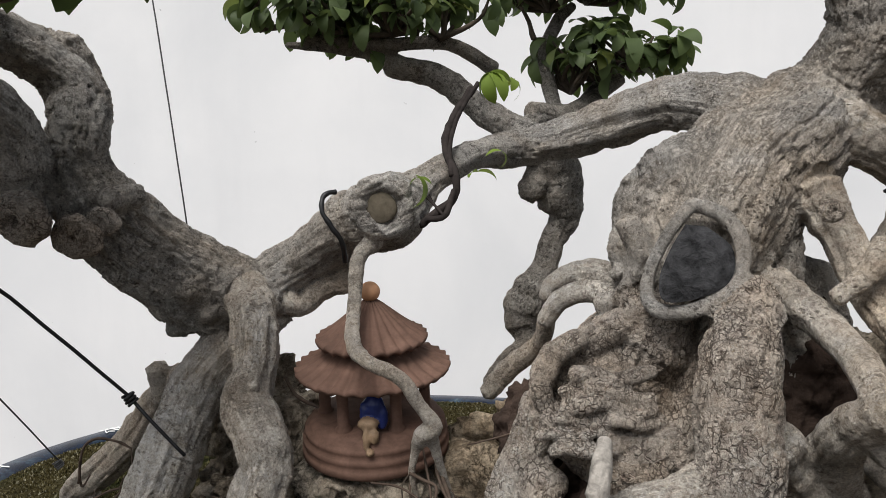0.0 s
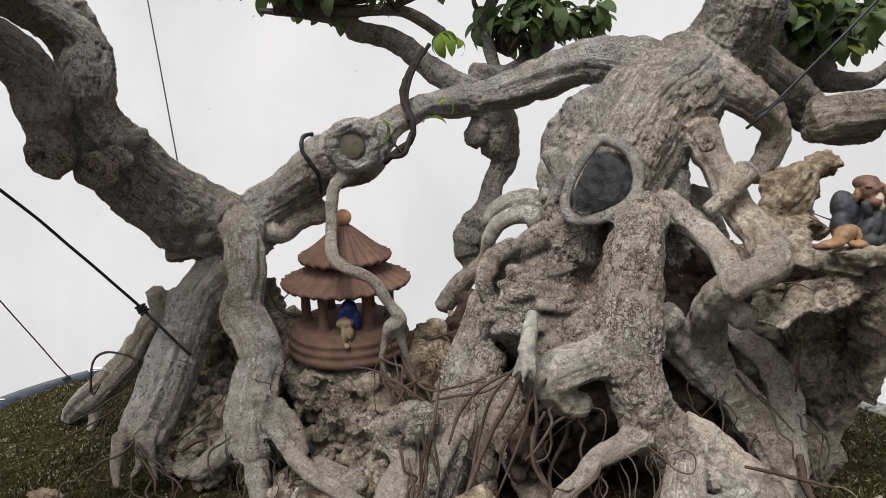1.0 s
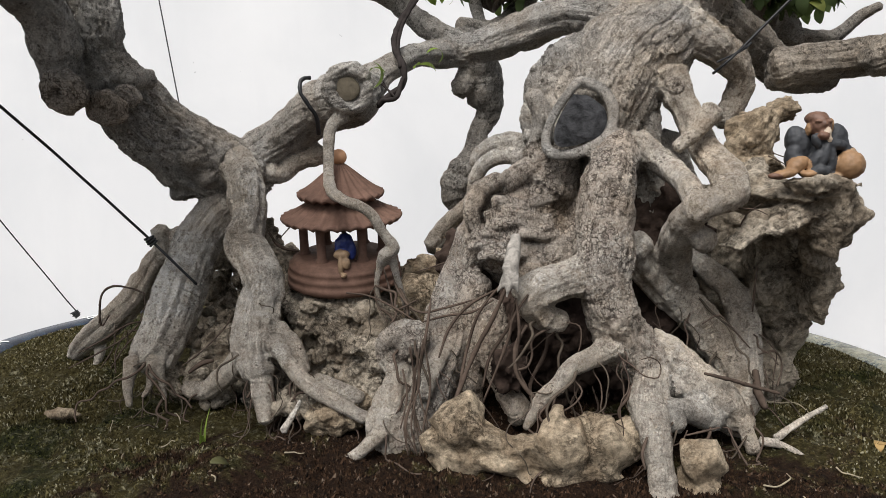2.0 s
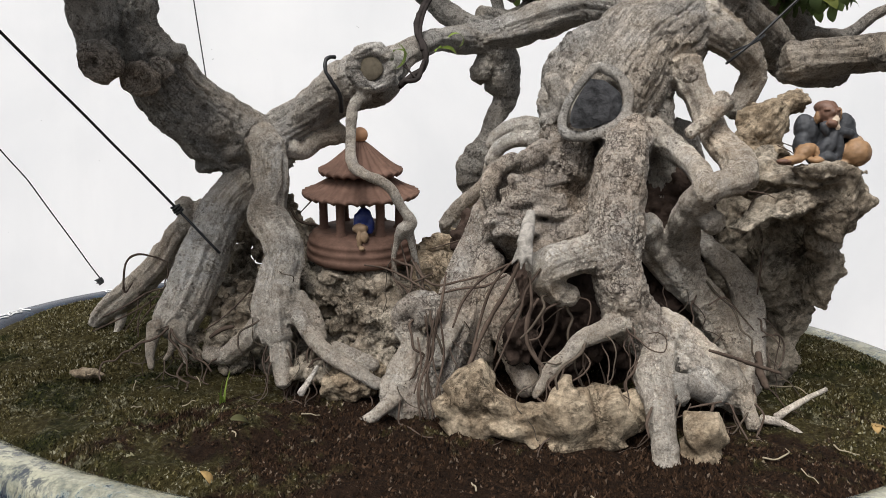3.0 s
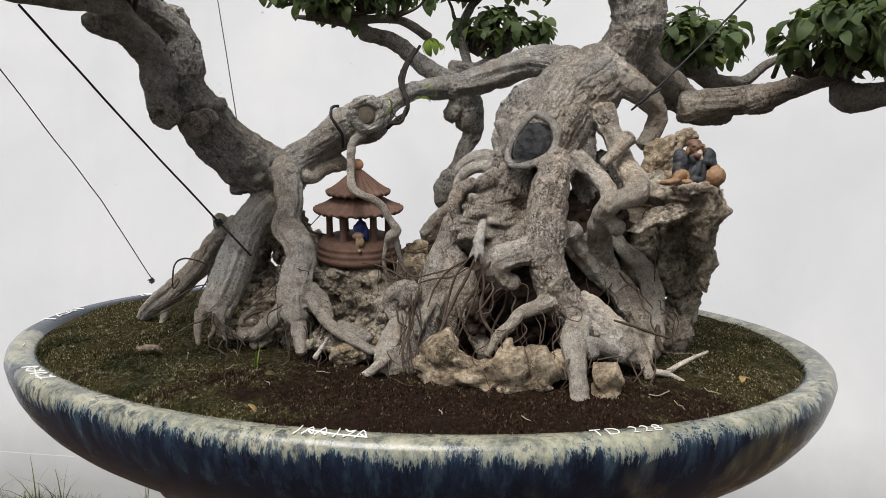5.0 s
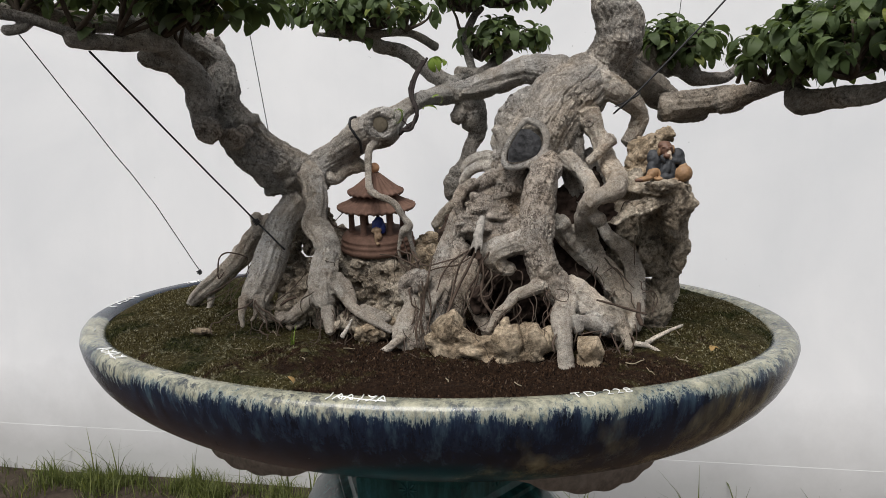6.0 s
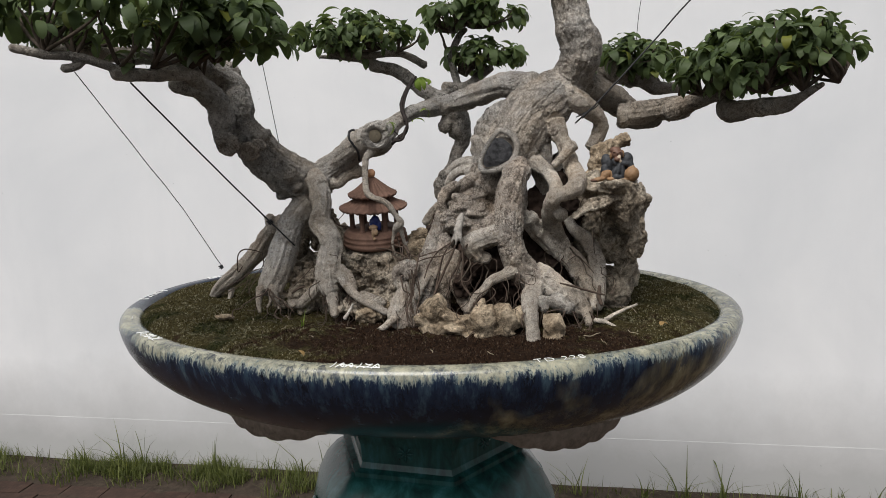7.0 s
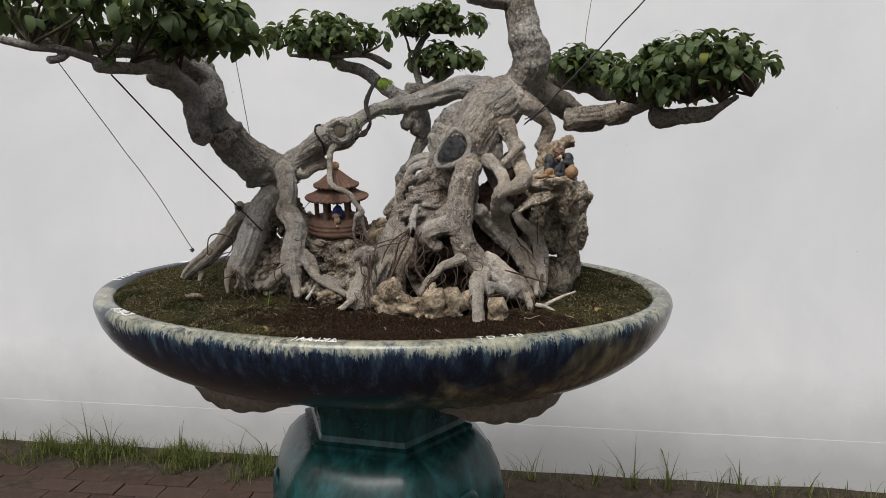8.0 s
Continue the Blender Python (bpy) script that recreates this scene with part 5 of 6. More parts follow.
rock("rock", "pitted grey limestone mass under the pavilion",
     rubble(40, 3, lambda a, b: (-0.155 + 0.130 * a, -0.232 + 0.09 * b, 1.272 + 0.105 * b - 0.02 * a), (0.009, 0.021)) +
     [((-0.100, -0.100, 1.372), (0.085, 0.065, 0.024)), ((-0.132, -0.150, 1.380), (0.022, 0.02, 0.010), (0, 10, 0)), ((-0.100, -0.142, 1.376), (0.026, 0.016, 0.010), (0, 18, 0)), ((-0.068, -0.147, 1.364), (0.024, 0.016, 0.011), (0, 30, 0)), ((-0.036, -0.160, 1.352), (0.022, 0.016, 0.012), (0, 20, 0)), ((-0.100, -0.120, 1.345), (0.060, 0.05, 0.035)), ((-0.140, -0.135, 1.355), (0.03, 0.03, 0.025)), ((-0.045, -0.140, 1.345), (0.04, 0.04, 0.03)), ((-0.085, -0.155, 1.305), (0.055, 0.04, 0.04)),
      ((-0.020, -0.160, 1.30), (0.04, 0.04, 0.045)), ((-0.06, -0.06, 1.31), (0.12, 0.09, 0.065)), ((-0.06, -0.2, 1.34), (0.03, 0.02, 0.014), (0, 20, 0))], STONE_GREY, 0.0024, 0.0075, 30, 11, 2.2)
rock("rock", "low limestone lump with mossy base between roots", [((-0.094, -0.235, 1.268), (0.035, 0.028, 0.024)), ((-0.075, -0.225, 1.285), (0.03, 0.025, 0.018))], STONE, 0.0026, 0.006, 36, 13)
rock("rock", "knobbly limestone rubble behind the outer roots",
     rubble(80, 5, lambda a, b: (-0.325 + 0.16 * a + 0.02 * b, -0.165 + 0.125 * b, 1.262 + 0.155 * b), (0.007, 0.017)) +
     [((-0.294, -0.010, 1.42), (0.03, 0.02, 0.03)), ((-0.300, -0.02, 1.372), (0.035, 0.025, 0.03)), ((-0.283, -0.03, 1.337), (0.03, 0.03, 0.035)), ((-0.297, -0.05, 1.31), (0.035, 0.03, 0.05)), ((-0.255, -0.125, 1.32), (0.03, 0.03, 0.03)), ((-0.225, -0.13, 1.335), (0.03, 0.03, 0.025)), ((-0.275, -0.125, 1.29), (0.035, 0.03, 0.03)), ((-0.205, -0.10, 1.36), (0.03, 0.03, 0.04)),
      ((-0.205, -0.15, 1.285), (0.035, 0.03, 0.035)), ((-0.23, -0.05, 1.30), (0.08, 0.06, 0.07)), ((-0.20, -0.06, 1.40), (0.04, 0.04, 0.05)), ((-0.235, -0.02, 1.42), (0.05, 0.03, 0.06)), ((-0.175, -0.08, 1.37), (0.035, 0.03, 0.04))], STONE_GREY, 0.0026, 0.007, 34, 17, 2.0)
rock("rock", "flat tan limestone slab leaning behind the middle root",
     [((0.020, -0.055, 1.395), (0.06, 0.018, 0.045), (25, 0, 0)), ((0.055, -0.03, 1.42), (0.05, 0.02, 0.03), (25, -20, 0)), ((0.0, -0.09, 1.37), (0.05, 0.03, 0.04)), ((0.05, -0.02, 1.33), (0.10, 0.06, 0.07))], STONE, 0.0035, 0.006, 24, 19)
# reddish stone coloured extra dark to stand in for shade inside the arch
rock("rock", "reddish rock deep inside the root arch, darkened as painted shade",
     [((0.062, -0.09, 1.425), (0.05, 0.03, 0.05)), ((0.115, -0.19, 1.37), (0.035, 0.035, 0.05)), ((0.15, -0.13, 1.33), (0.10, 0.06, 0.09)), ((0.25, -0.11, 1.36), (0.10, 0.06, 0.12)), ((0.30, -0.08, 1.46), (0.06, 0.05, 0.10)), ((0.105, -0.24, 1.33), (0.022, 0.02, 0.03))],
     plain("shade_dark_red_stone", (0.055, 0.038, 0.03), 0.95, 40, 0.6, 0.9, 0.008), 0.0035, 0.013, 32, 23)

# ---- terracotta pavilion ----
PX, PY = -0.101, -0.090
pavilion = thing("terracotta_pavilion", "miniature brown terracotta pavilion with two scalloped roofs", "pavilion ornament", (PX, PY, 1.372))
base_rows = [(0.0, 1.375), (0.070, 1.375), (0.0765, 1.380), (0.0765, 1.388), (0.0735, 1.390), (0.0755, 1.394), (0.0755, 1.400), (0.0715, 1.402), (0.0735, 1.406), (0.073, 1.411), (0.068, 1.413), (0.068, 1.418), (0.060, 1.422), (0.0, 1.425)]
part("base", mesh_from("base", *lathe(base_rows, 56, 1.0, (PX, PY, 0)), TERRACOTTA), TERRACOTTA, pavilion)


def roof(name, r0, r1, z0, z1, ribs):
    """A flared ribbed roof with a scalloped eave."""
    rows, n = [], 12
    for i in range(n + 1):
        s = i / n
        rows.append((r0 + (r1 - r0) * s ** 0.85, z1 + (z0 - z1) * (1 - (1 - s) ** 1.35)))
    rows += [(r1 * 1.0, z0 - 0.004), (r1 * 0.95, z0 - 0.0065), (r1 * 0.5, z0 + 0.002), (0.001, z0 + 0.004)]

    def rip(a, r, z):
        k = max(0.0, (r - r0) / (r1 - r0))
        w = abs(math.sin(a * ribs / 2))
        return r * (1 + 0.035 * k * w), 0.0042 * (0.25 + 0.75 * k) * w - 0.002 * k

    m = part(name, mesh_from(name, *lathe(rows, ribs * 6, 1.0, (PX, PY, 0), rip), TERRACOTTA), TERRACOTTA, pavilion, "ribbed terracotta roof")
    v, f = ellipsoid((0, 0, 0), (0.0042, 0.0074, 0.0066), rings=6, sides=8)
    tile = mesh_from("eave_tile", v, f, TERRACOTTA)
    for k in range(ribs):
        a = 2 * math.pi * (k + 0.5) / ribs
        o = new("eave_tile", tile)
        o.parent = m
        o.matrix_basis = Matrix.Translation((PX + r1 * 1.012 * math.cos(a) - PX, PY + r1 * 1.012 * math.sin(a) - PY, z0 - 0.001 - 1.372)) @ pose(0, 0, 0, 0, 0, math.degrees(a))
    return m


roof("lower_roof", 0.030, 0.0775, 1.480, 1.508, 30)
roof("upper_roof", 0.006, 0.0555, 1.514, 1.556, 24)
part("roof_drum", mesh_from("roof_drum", *lathe([(0.034, 1.498), (0.034, 1.516)], 32, 1.0, (PX, PY, 0)), TERRACOTTA), TERRACOTTA, pavilion)
fv, ff = ellipsoid((PX, PY, 1.566), (0.0105, 0.0105, 0.0115), rings=14, sides=20)
finial = part("finial", mesh_from("finial", fv, ff, FINIAL), FINIAL, pavilion, "pale ball finial")
part("collar", mesh_from("collar", *lathe([(0.005, 1.546), (0.0085, 1.549), (0.0065, 1.553), (0.008, 1.556), (0.005, 1.559)], 20, 1.0, (PX, PY, 0)), FINIAL), FINIAL, finial)
for k in range(6):
    a = radians(-112 + 60 * k)
    x, y = PX + 0.052 * math.cos(a), PY + 0.052 * math.sin(a)
    part("post", mesh_from("post", *lathe([(0.0085, 1.418), (0.0085, 1.424), (0.0062, 1.427), (0.0058, 1.45), (0.0064, 1.476), (0.008, 1.479)], 14, 1.0, (x, y, 0)), TERRACOTTA), TERRACOTTA, pavilion)

pavilion.rotation_euler = (radians(7), 0, 0)
pavilion.location.z = 1.394
pavilion.scale = (0.96, 0.96, 0.855)


def figurine(name, label, lumps, voxel):
    """One fused lump of glazed clay; the glazes follow the lumps."""
    co, no, polys = fuse(*join([ellipsoid(*q[:-1]) for q in lumps]), voxel, 3)
    mats = []
    for q in lumps:
        if q[-1] not in mats:
            mats.append(q[-1])
    me = mesh_from(name, [Vector(p) + Vector(n) * 0.0006 * noise.fractal(Vector(p) * 180, 1, 2, 3) for p, n in zip(co, no)], polys, None)
    for m in mats:
        me.materials.append(m)
    for p in me.polygons:
        c = p.center
        best = min(lumps, key=lambda q: sum(((c[i] - q[0][i]) / q[1][i]) ** 2 for i in range(3)))
        p.material_index = mats.index(best[-1])
    ob = new(name, me)
    lo = min(p[2] for p in co)
    mid = co.mean(axis=0)
    me.transform(Matrix.Translation((-mid[0], -mid[1], -lo)))
    ob.location = (mid[0], mid[1], lo)
    return tagged(ob, label, "figurine")


FX, FY, FZ = -0.090, -0.144, 0.008
figurine("seated_figurine", "tiny seated clay figurine in a blue glazed robe",
         [((FX, FY, 1.447 + FZ), (0.0105, 0.008, 0.013), BLUE), ((FX - 0.001, FY - 0.002, 1.466 + FZ), (0.0055, 0.0055, 0.0065), TWIGWOOD), ((FX + 0.008, FY, 1.438 + FZ), (0.006, 0.006, 0.012), BLUE), ((FX - 0.008, FY - 0.002, 1.443 + FZ), (0.005, 0.006, 0.010), BLUE),
          ((FX - 0.003, FY - 0.010, 1.434 + FZ), (0.010, 0.008, 0.006), CLAY), ((FX - 0.003, FY - 0.016, 1.421 + FZ), (0.0035, 0.004, 0.011), CLAY), ((FX + 0.004, FY - 0.014, 1.424 + FZ), (0.005, 0.005, 0.007), CLAY), ((FX + 0.001, FY - 0.018, 1.410 + FZ), (0.004, 0.006, 0.003), CLAY)], 0.0012)
OX, OY, OZ = 0.414, -0.246, 1.535
SKIN = plain("brown_painted_clay", (0.13, 0.068, 0.044), 0.6, 120, 0.4, 0.3, 0.001)
ORANGE = plain("orange_painted_clay", (0.25, 0.145, 0.072), 0.6, 100, 0.3, 0.3, 0.001)
BEARD = plain("pale_clay", (0.45, 0.36, 0.27), 0.65, 100, 0.25, 0.3, 0.001)


def lump(x, y, z, a, b, c, mat, lean=0, dip=0):
    k = 0.00096
    return ((OX + k * x, OY + k * y, OZ + k * z), (k * a, k * b, k * c), (dip, lean, 0), mat)


figurine("old_man_figurine", "painted clay old man figurine in slate robe beside gourd",
         [lump(4, 10, 24, 25, 16, 26, ROBE), lump(20, 8, 40, 15, 14, 18, ROBE, 25), lump(-16, 6, 36, 13, 13, 20, ROBE, -20), lump(-22, 2, 24, 9, 10, 15, ROBE, 10), lump(27, 4, 32, 9, 11, 16, ROBE, -12),
          lump(0, -6, 55, 11, 11, 13, SKIN, -10), lump(-2, -2, 62, 12, 11, 8, SKIN), lump(-11, -4, 51, 3, 5, 7, ORANGE), lump(12, -2, 55, 3.5, 5, 8, ORANGE), lump(0, -16, 56, 2.6, 3, 3.5, SKIN), lump(-5, -14, 59, 4, 3, 1.6, SKIN), lump(5, -14, 59, 4, 3, 1.6, SKIN),
          lump(3, -15, 47, 4.5, 4, 7, BEARD, -8), lump(5, -16, 41, 3, 3, 4, BEARD), lump(-1, -17, 44, 6, 4.5, 4, SKIN, 20), lump(-6, -13, 38, 4, 5, 9, ROBE, -28),
          lump(12, -12, 36, 17, 6, 6, ROBE, 12), lump(24, -10, 32, 8, 6, 5, ROBE, 30), lump(2, -13, 24, 6, 7, 18, ROBE, 14), lump(10, -12, 20, 6, 7, 17, ROBE, -6), lump(-5, -11, 20, 5, 7, 16, ROBE, 24), lump(0, -17, 8, 9, 6, 6, ROBE, 15),
          lump(-22, -8, 14, 13, 9, 8, ORANGE, -38), lump(-36, -12, 5, 15, 8, 5, ORANGE, -12), lump(-46, -14, 3, 8, 7, 3.5, SKIN), lump(-12, -15, 5, 9, 7, 4, ORANGE), lump(29, -14, 14, 15, 14, 15, ORANGE), lump(30, -12, 28, 5, 5, 4, CLAY), lump(12, -14, 3, 14, 7, 3, CLAY)], 0.0011)

# ---- guy wires ----
def wire(name, label, pts, r, mat, wiggle=0.0015):
    rows = []
    for i in range(len(pts) - 1):
        a, b = Vector(pts[i]), Vector(pts[i + 1])
        n = max(2, int((b - a).length / 0.03))
        for k in range(n):
            q = a.lerp(b, k / n)
            w = noise.noise_vector(q * 14) * wiggle
            rows.append((*(q + w), r))
    rows.append((*pts[-1], r))
    v, f = tube(rows, 8, 2)
    me = mesh_from(name, v, f, mat)
    c = Vector(pts[0])
    me.transform(Matrix.Translation(-c))
    ob = new(name, me)
    ob.location = c
    return tagged(ob, label, "wire", "guy wires")


wire("guy_wire", "black rubber-coated guy wire tied to a root", [(-0.466, -0.420, 1.746), (-0.389, -0.229, 1.565), (-0.320, -0.170, 1.464), (-0.299, -0.172, 1.444), (-0.268, -0.166, 1.408)], 0.0017, WIRE)
wire("guy_wire", "thin dark twisted guy wire tied to the outer root", [(-0.558, -0.451, 1.778), (-0.526, -0.145, 1.493), (-0.488, -0.050, 1.342)], 0.0009, STEEL)
wire("guy_wire", "thin dark wire rising behind the leaning trunk", [(-0.328, -0.040, 1.620), (-0.366, -0.025, 1.852), (-0.39, -0.02, 2.0)], 0.0009, STEEL, 0.0004)
wire("guy_wire", "black guy wire looped on the branch arch", [(0.363, -0.11, 1.662), (0.382, -0.115, 1.680), (0.499, -0.120, 1.803), (0.70, -0.11, 2.02)], 0.0017, WIRE)
wire("guy_wire", "thin dark wire above the rear branch", [(0.508, 0.083, 1.80), (0.515, 0.084, 1.90), (0.525, 0.085, 1.966), (0.53, 0.085, 2.1)], 0.0008, STEEL)


def wire_knot(name, label, at, r, gauge, turns, axis, mat):
    rng = random.Random(int(at[0] * 1000))
    a = Vector(axis).normalized()
    s = a.orthogonal().normalized()
    t = a.cross(s)
    pts = []
    for i in range(turns * 8 + 1):
        g = 2 * math.pi * i / 8
        k = r * (1 + 0.25 * rng.uniform(-1, 1))
        q = Vector(at) + s * k * math.cos(g) + t * k * math.sin(g) + a * (i / (turns * 8) - 0.5) * r * 2.2
        pts.append((*q, gauge))
    v, f = tube(pts, 7, 3)
    me = mesh_from(name, v, f, mat)
    me.transform(Matrix.Translation(-Vector(at)))
    ob = new(name, me)
    ob.location = at
    return tagged(ob, label, "wire", "wire knots")


wire_knot("wire_knot", "black wire twisted into a knot on the root", (-0.318, -0.171, 1.462), 0.0045, 0.0016, 3, (0.5, 0.1, -0.8), WIRE)
wire_knot("wire_knot", "dark wire knot on the outer root", (-0.489, -0.055, 1.343), 0.004, 0.001, 4, (0.5, 0.1, -0.8), STEEL)


# ---- thin aerial roots, vine, ties ----
def fibre(pts, r):
    rows = [(*p, r * (1.0 if 0 < i < len(pts) - 1 else 0.7)) for i, p in enumerate(pts)]
    part("aerial_root", tube_mesh("aerial_root", rows, FIBRE, 6, 6, 0.4), FIBRE, tree)


def lone(name, label, category, pts, r, mat, taper=0.8):
    rows = [(*p, r * (1 - (1 - taper) * i / (len(pts) - 1))) for i, p in enumerate(pts)]
    v, f = tube(rows, 9, 6, 0.35)
    me = mesh_from(name, v, f, mat)
    c = Vector(min(pts, key=lambda p: p[2]))
    me.transform(Matrix.Translation(-c))
    ob = new(name, me)
    ob.location = c
    return tagged(ob, label, category)


def vine(pts, r):
    part("dead_vine", tube_mesh("dead_vine", [(*p, r) for p in pts], VINE, 8, 6, 0.5), VINE, tree, "dark dry twisted vine stem")


def cable(pts, r):
    lone("cable_tie", "black rubber cable looped round a limb", "cable", pts, r, WIRE, 1.0)


def fallen_twig(pts, r):
    lone("fallen_twig", "pale bare dead twig lying on the moss", "twig", pts, r, ROOT_BARK, 0.55)


fibre([(0.020, -0.234, 1.405), (0.018, -0.280, 1.381), (0.010, -0.286, 1.337), (0.005, -0.297, 1.306), (0.019, -0.305, 1.264), (0.031, -0.309, 1.248)], 0.0016)
fibre([(0.016, -0.290, 1.373), (0.022, -0.289, 1.327), (0.016, -0.300, 1.291), (0.012, -0.311, 1.261)], 0.0013)
fibre([(-0.007, -0.283, 1.342), (-0.002, -0.292, 1.316), (-0.008, -0.303, 1.286)], 0.0012)
fibre([(0.109, -0.294, 1.420), (0.112, -0.299, 1.388), (0.110, -0.294, 1.352), (0.123, -0.297, 1.322)], 0.0016)
fibre([(0.120, -0.287, 1.390), (0.109, -0.294, 1.370), (0.110, -0.299, 1.343), (0.126, -0.302, 1.321), (0.134, -0.306, 1.320)], 0.0022)
fibre([(-0.034, -0.155, 1.445), (-0.022, -0.184, 1.405), (0.004, -0.216, 1.387), (0.035, -0.227, 1.394), (0.065, -0.224, 1.402)], 0.0014)
fibre([(-0.046, -0.147, 1.437), (-0.031, -0.185, 1.405), (-0.023, -0.199, 1.386), (0.003, -0.211, 1.399)], 0.0012)
fibre([(-0.031, -0.155, 1.438), (-0.027, -0.165, 1.414), (-0.012, -0.193, 1.394), (-0.008, -0.208, 1.379)], 0.0022)
fibre([(-0.054, -0.148, 1.423), (-0.047, -0.187, 1.392), (-0.031, -0.210, 1.373)], 0.0009)
fibre([(0.010, -0.220, 1.376), (0.035, -0.232, 1.386), (0.065, -0.229, 1.390), (0.088, -0.231, 1.404)], 0.0014)
fibre([(-0.005, -0.122, 1.415), (0.029, -0.127, 1.427), (0.063, -0.133, 1.442)], 0.0010)
fibre([(-0.081, -0.191, 1.403), (-0.056, -0.188, 1.399), (-0.028, -0.205, 1.391), (0.004, -0.221, 1.376)], 0.0012)
fibre([(-0.207, -0.066, 1.458), (-0.191, -0.074, 1.441), (-0.158, -0.100, 1.438)], 0.0022)
fibre([(-0.190, -0.074, 1.452), (-0.171, -0.081, 1.471), (-0.157, -0.090, 1.486)], 0.0010)
fibre([(-0.432, -0.098, 1.342), (-0.429, -0.093, 1.377), (-0.414, -0.091, 1.390), (-0.391, -0.088, 1.387), (-0.372, -0.091, 1.381)], 0.0016)
fibre([(-0.430, -0.098, 1.367), (-0.432, -0.093, 1.337), (-0.418, -0.097, 1.352)], 0.0012)
fibre([(-0.369, -0.096, 1.382), (-0.366, -0.105, 1.355), (-0.381, -0.127, 1.332), (-0.409, -0.141, 1.315), (-0.449, -0.146, 1.295)], 0.0012)
fibre([(-0.358, -0.114, 1.350), (-0.385, -0.118, 1.344), (-0.410, -0.126, 1.328), (-0.447, -0.125, 1.309)], 0.0012)
fibre([(-0.404, -0.110, 1.341), (-0.398, -0.129, 1.318), (-0.405, -0.150, 1.297)], 0.0010)
fibre([(-0.350, -0.124, 1.346), (-0.376, -0.137, 1.324), (-0.387, -0.158, 1.300)], 0.0010)
fibre([(-0.386, -0.118, 1.337), (-0.390, -0.139, 1.314), (-0.382, -0.158, 1.293)], 0.0009)
fibre([(-0.285, -0.186, 1.311), (-0.259, -0.183, 1.330), (-0.237, -0.170, 1.353), (-0.231, -0.159, 1.364)], 0.0010)
fibre([(-0.272, -0.195, 1.307), (-0.256, -0.193, 1.318), (-0.243, -0.191, 1.321)], 0.0030)
fibre([(0.301, -0.285, 1.340), (0.332, -0.272, 1.329), (0.367, -0.257, 1.315), (0.391, -0.254, 1.308)], 0.0022)
fibre([(0.324, -0.202, 1.370), (0.343, -0.200, 1.379), (0.361, -0.202, 1.361), (0.377, -0.206, 1.343)], 0.0010)
fibre([(0.275, -0.178, 1.366), (0.291, -0.191, 1.351), (0.310, -0.214, 1.333)], 0.0009)
fibre([(0.396, -0.183, 1.329), (0.416, -0.181, 1.332), (0.425, -0.180, 1.315), (0.412, -0.201, 1.297)], 0.0011)
fibre([(0.399, -0.193, 1.320), (0.398, -0.213, 1.295)], 0.0009)
fibre([(0.389, -0.194, 1.313), (0.385, -0.215, 1.295), (0.390, -0.224, 1.280)], 0.0050)
fibre([(0.324, -0.293, 1.285), (0.332, -0.302, 1.266), (0.338, -0.311, 1.254)], 0.0012)
fibre([(0.356, -0.269, 1.274), (0.362, -0.278, 1.248), (0.362, -0.288, 1.236)], 0.0014)
fibre([(0.271, -0.329, 1.293), (0.287, -0.327, 1.296), (0.307, -0.315, 1.295)], 0.0012)
fibre([(0.230, -0.344, 1.297), (0.223, -0.355, 1.286), (0.225, -0.360, 1.273)], 0.0018)
fibre([(0.202, -0.207, 1.297), (0.204, -0.237, 1.283), (0.188, -0.259, 1.283)], 0.0012)
fibre([(0.220, -0.215, 1.293), (0.208, -0.246, 1.281), (0.226, -0.244, 1.280)], 0.0012)
fibre([(0.188, -0.199, 1.293), (0.173, -0.241, 1.288), (0.181, -0.270, 1.285)], 0.0012)
fibre([(0.313, -0.224, 1.503), (0.343, -0.270, 1.506), (0.356, -0.279, 1.501)], 0.0007)
fibre([(0.377, -0.206, 1.385), (0.374, -0.216, 1.415), (0.375, -0.216, 1.440)], 0.0011)
fibre([(0.343, -0.240, 1.479), (0.347, -0.250, 1.498), (0.354, -0.269, 1.511)], 0.0007)
fibre([(0.416, -0.130, 1.556), (0.421, -0.150, 1.550), (0.423, -0.160, 1.546)], 0.0009)
fibre([(0.422, -0.129, 1.559), (0.430, -0.149, 1.554), (0.437, -0.148, 1.557)], 0.0009)
vine([(-0.016, 0.018, 1.770), (-0.034, -0.014, 1.730), (-0.037, -0.035, 1.702), (-0.024, -0.063, 1.675), (-0.023, -0.073, 1.650), (-0.041, -0.086, 1.632), (-0.056, -0.088, 1.622)], 0.0042)
vine([(-0.008, 0.019, 1.776), (-0.027, -0.008, 1.738), (-0.032, -0.039, 1.702), (-0.026, -0.069, 1.671)], 0.0026)
vine([(-0.023, -0.073, 1.656), (-0.030, -0.094, 1.631), (-0.047, -0.096, 1.628), (-0.052, -0.097, 1.622)], 0.0030)
vine([(-0.056, -0.077, 1.656), (-0.041, -0.086, 1.642), (-0.030, -0.094, 1.631)], 0.0014)
vine([(-0.041, -0.086, 1.641), (-0.047, -0.081, 1.652)], 0.0008)
cable([(-0.133, -0.112, 1.655), (-0.139, -0.118, 1.654), (-0.143, -0.123, 1.648), (-0.141, -0.128, 1.635), (-0.133, -0.127, 1.622), (-0.125, -0.121, 1.607), (-0.126, -0.106, 1.587)], 0.0026)
cable([(0.348, -0.139, 1.664), (0.385, -0.114, 1.680), (0.399, -0.102, 1.690)], 0.0014)
cable([(0.347, -0.129, 1.652), (0.363, -0.137, 1.667), (0.384, -0.124, 1.684)], 0.0016)
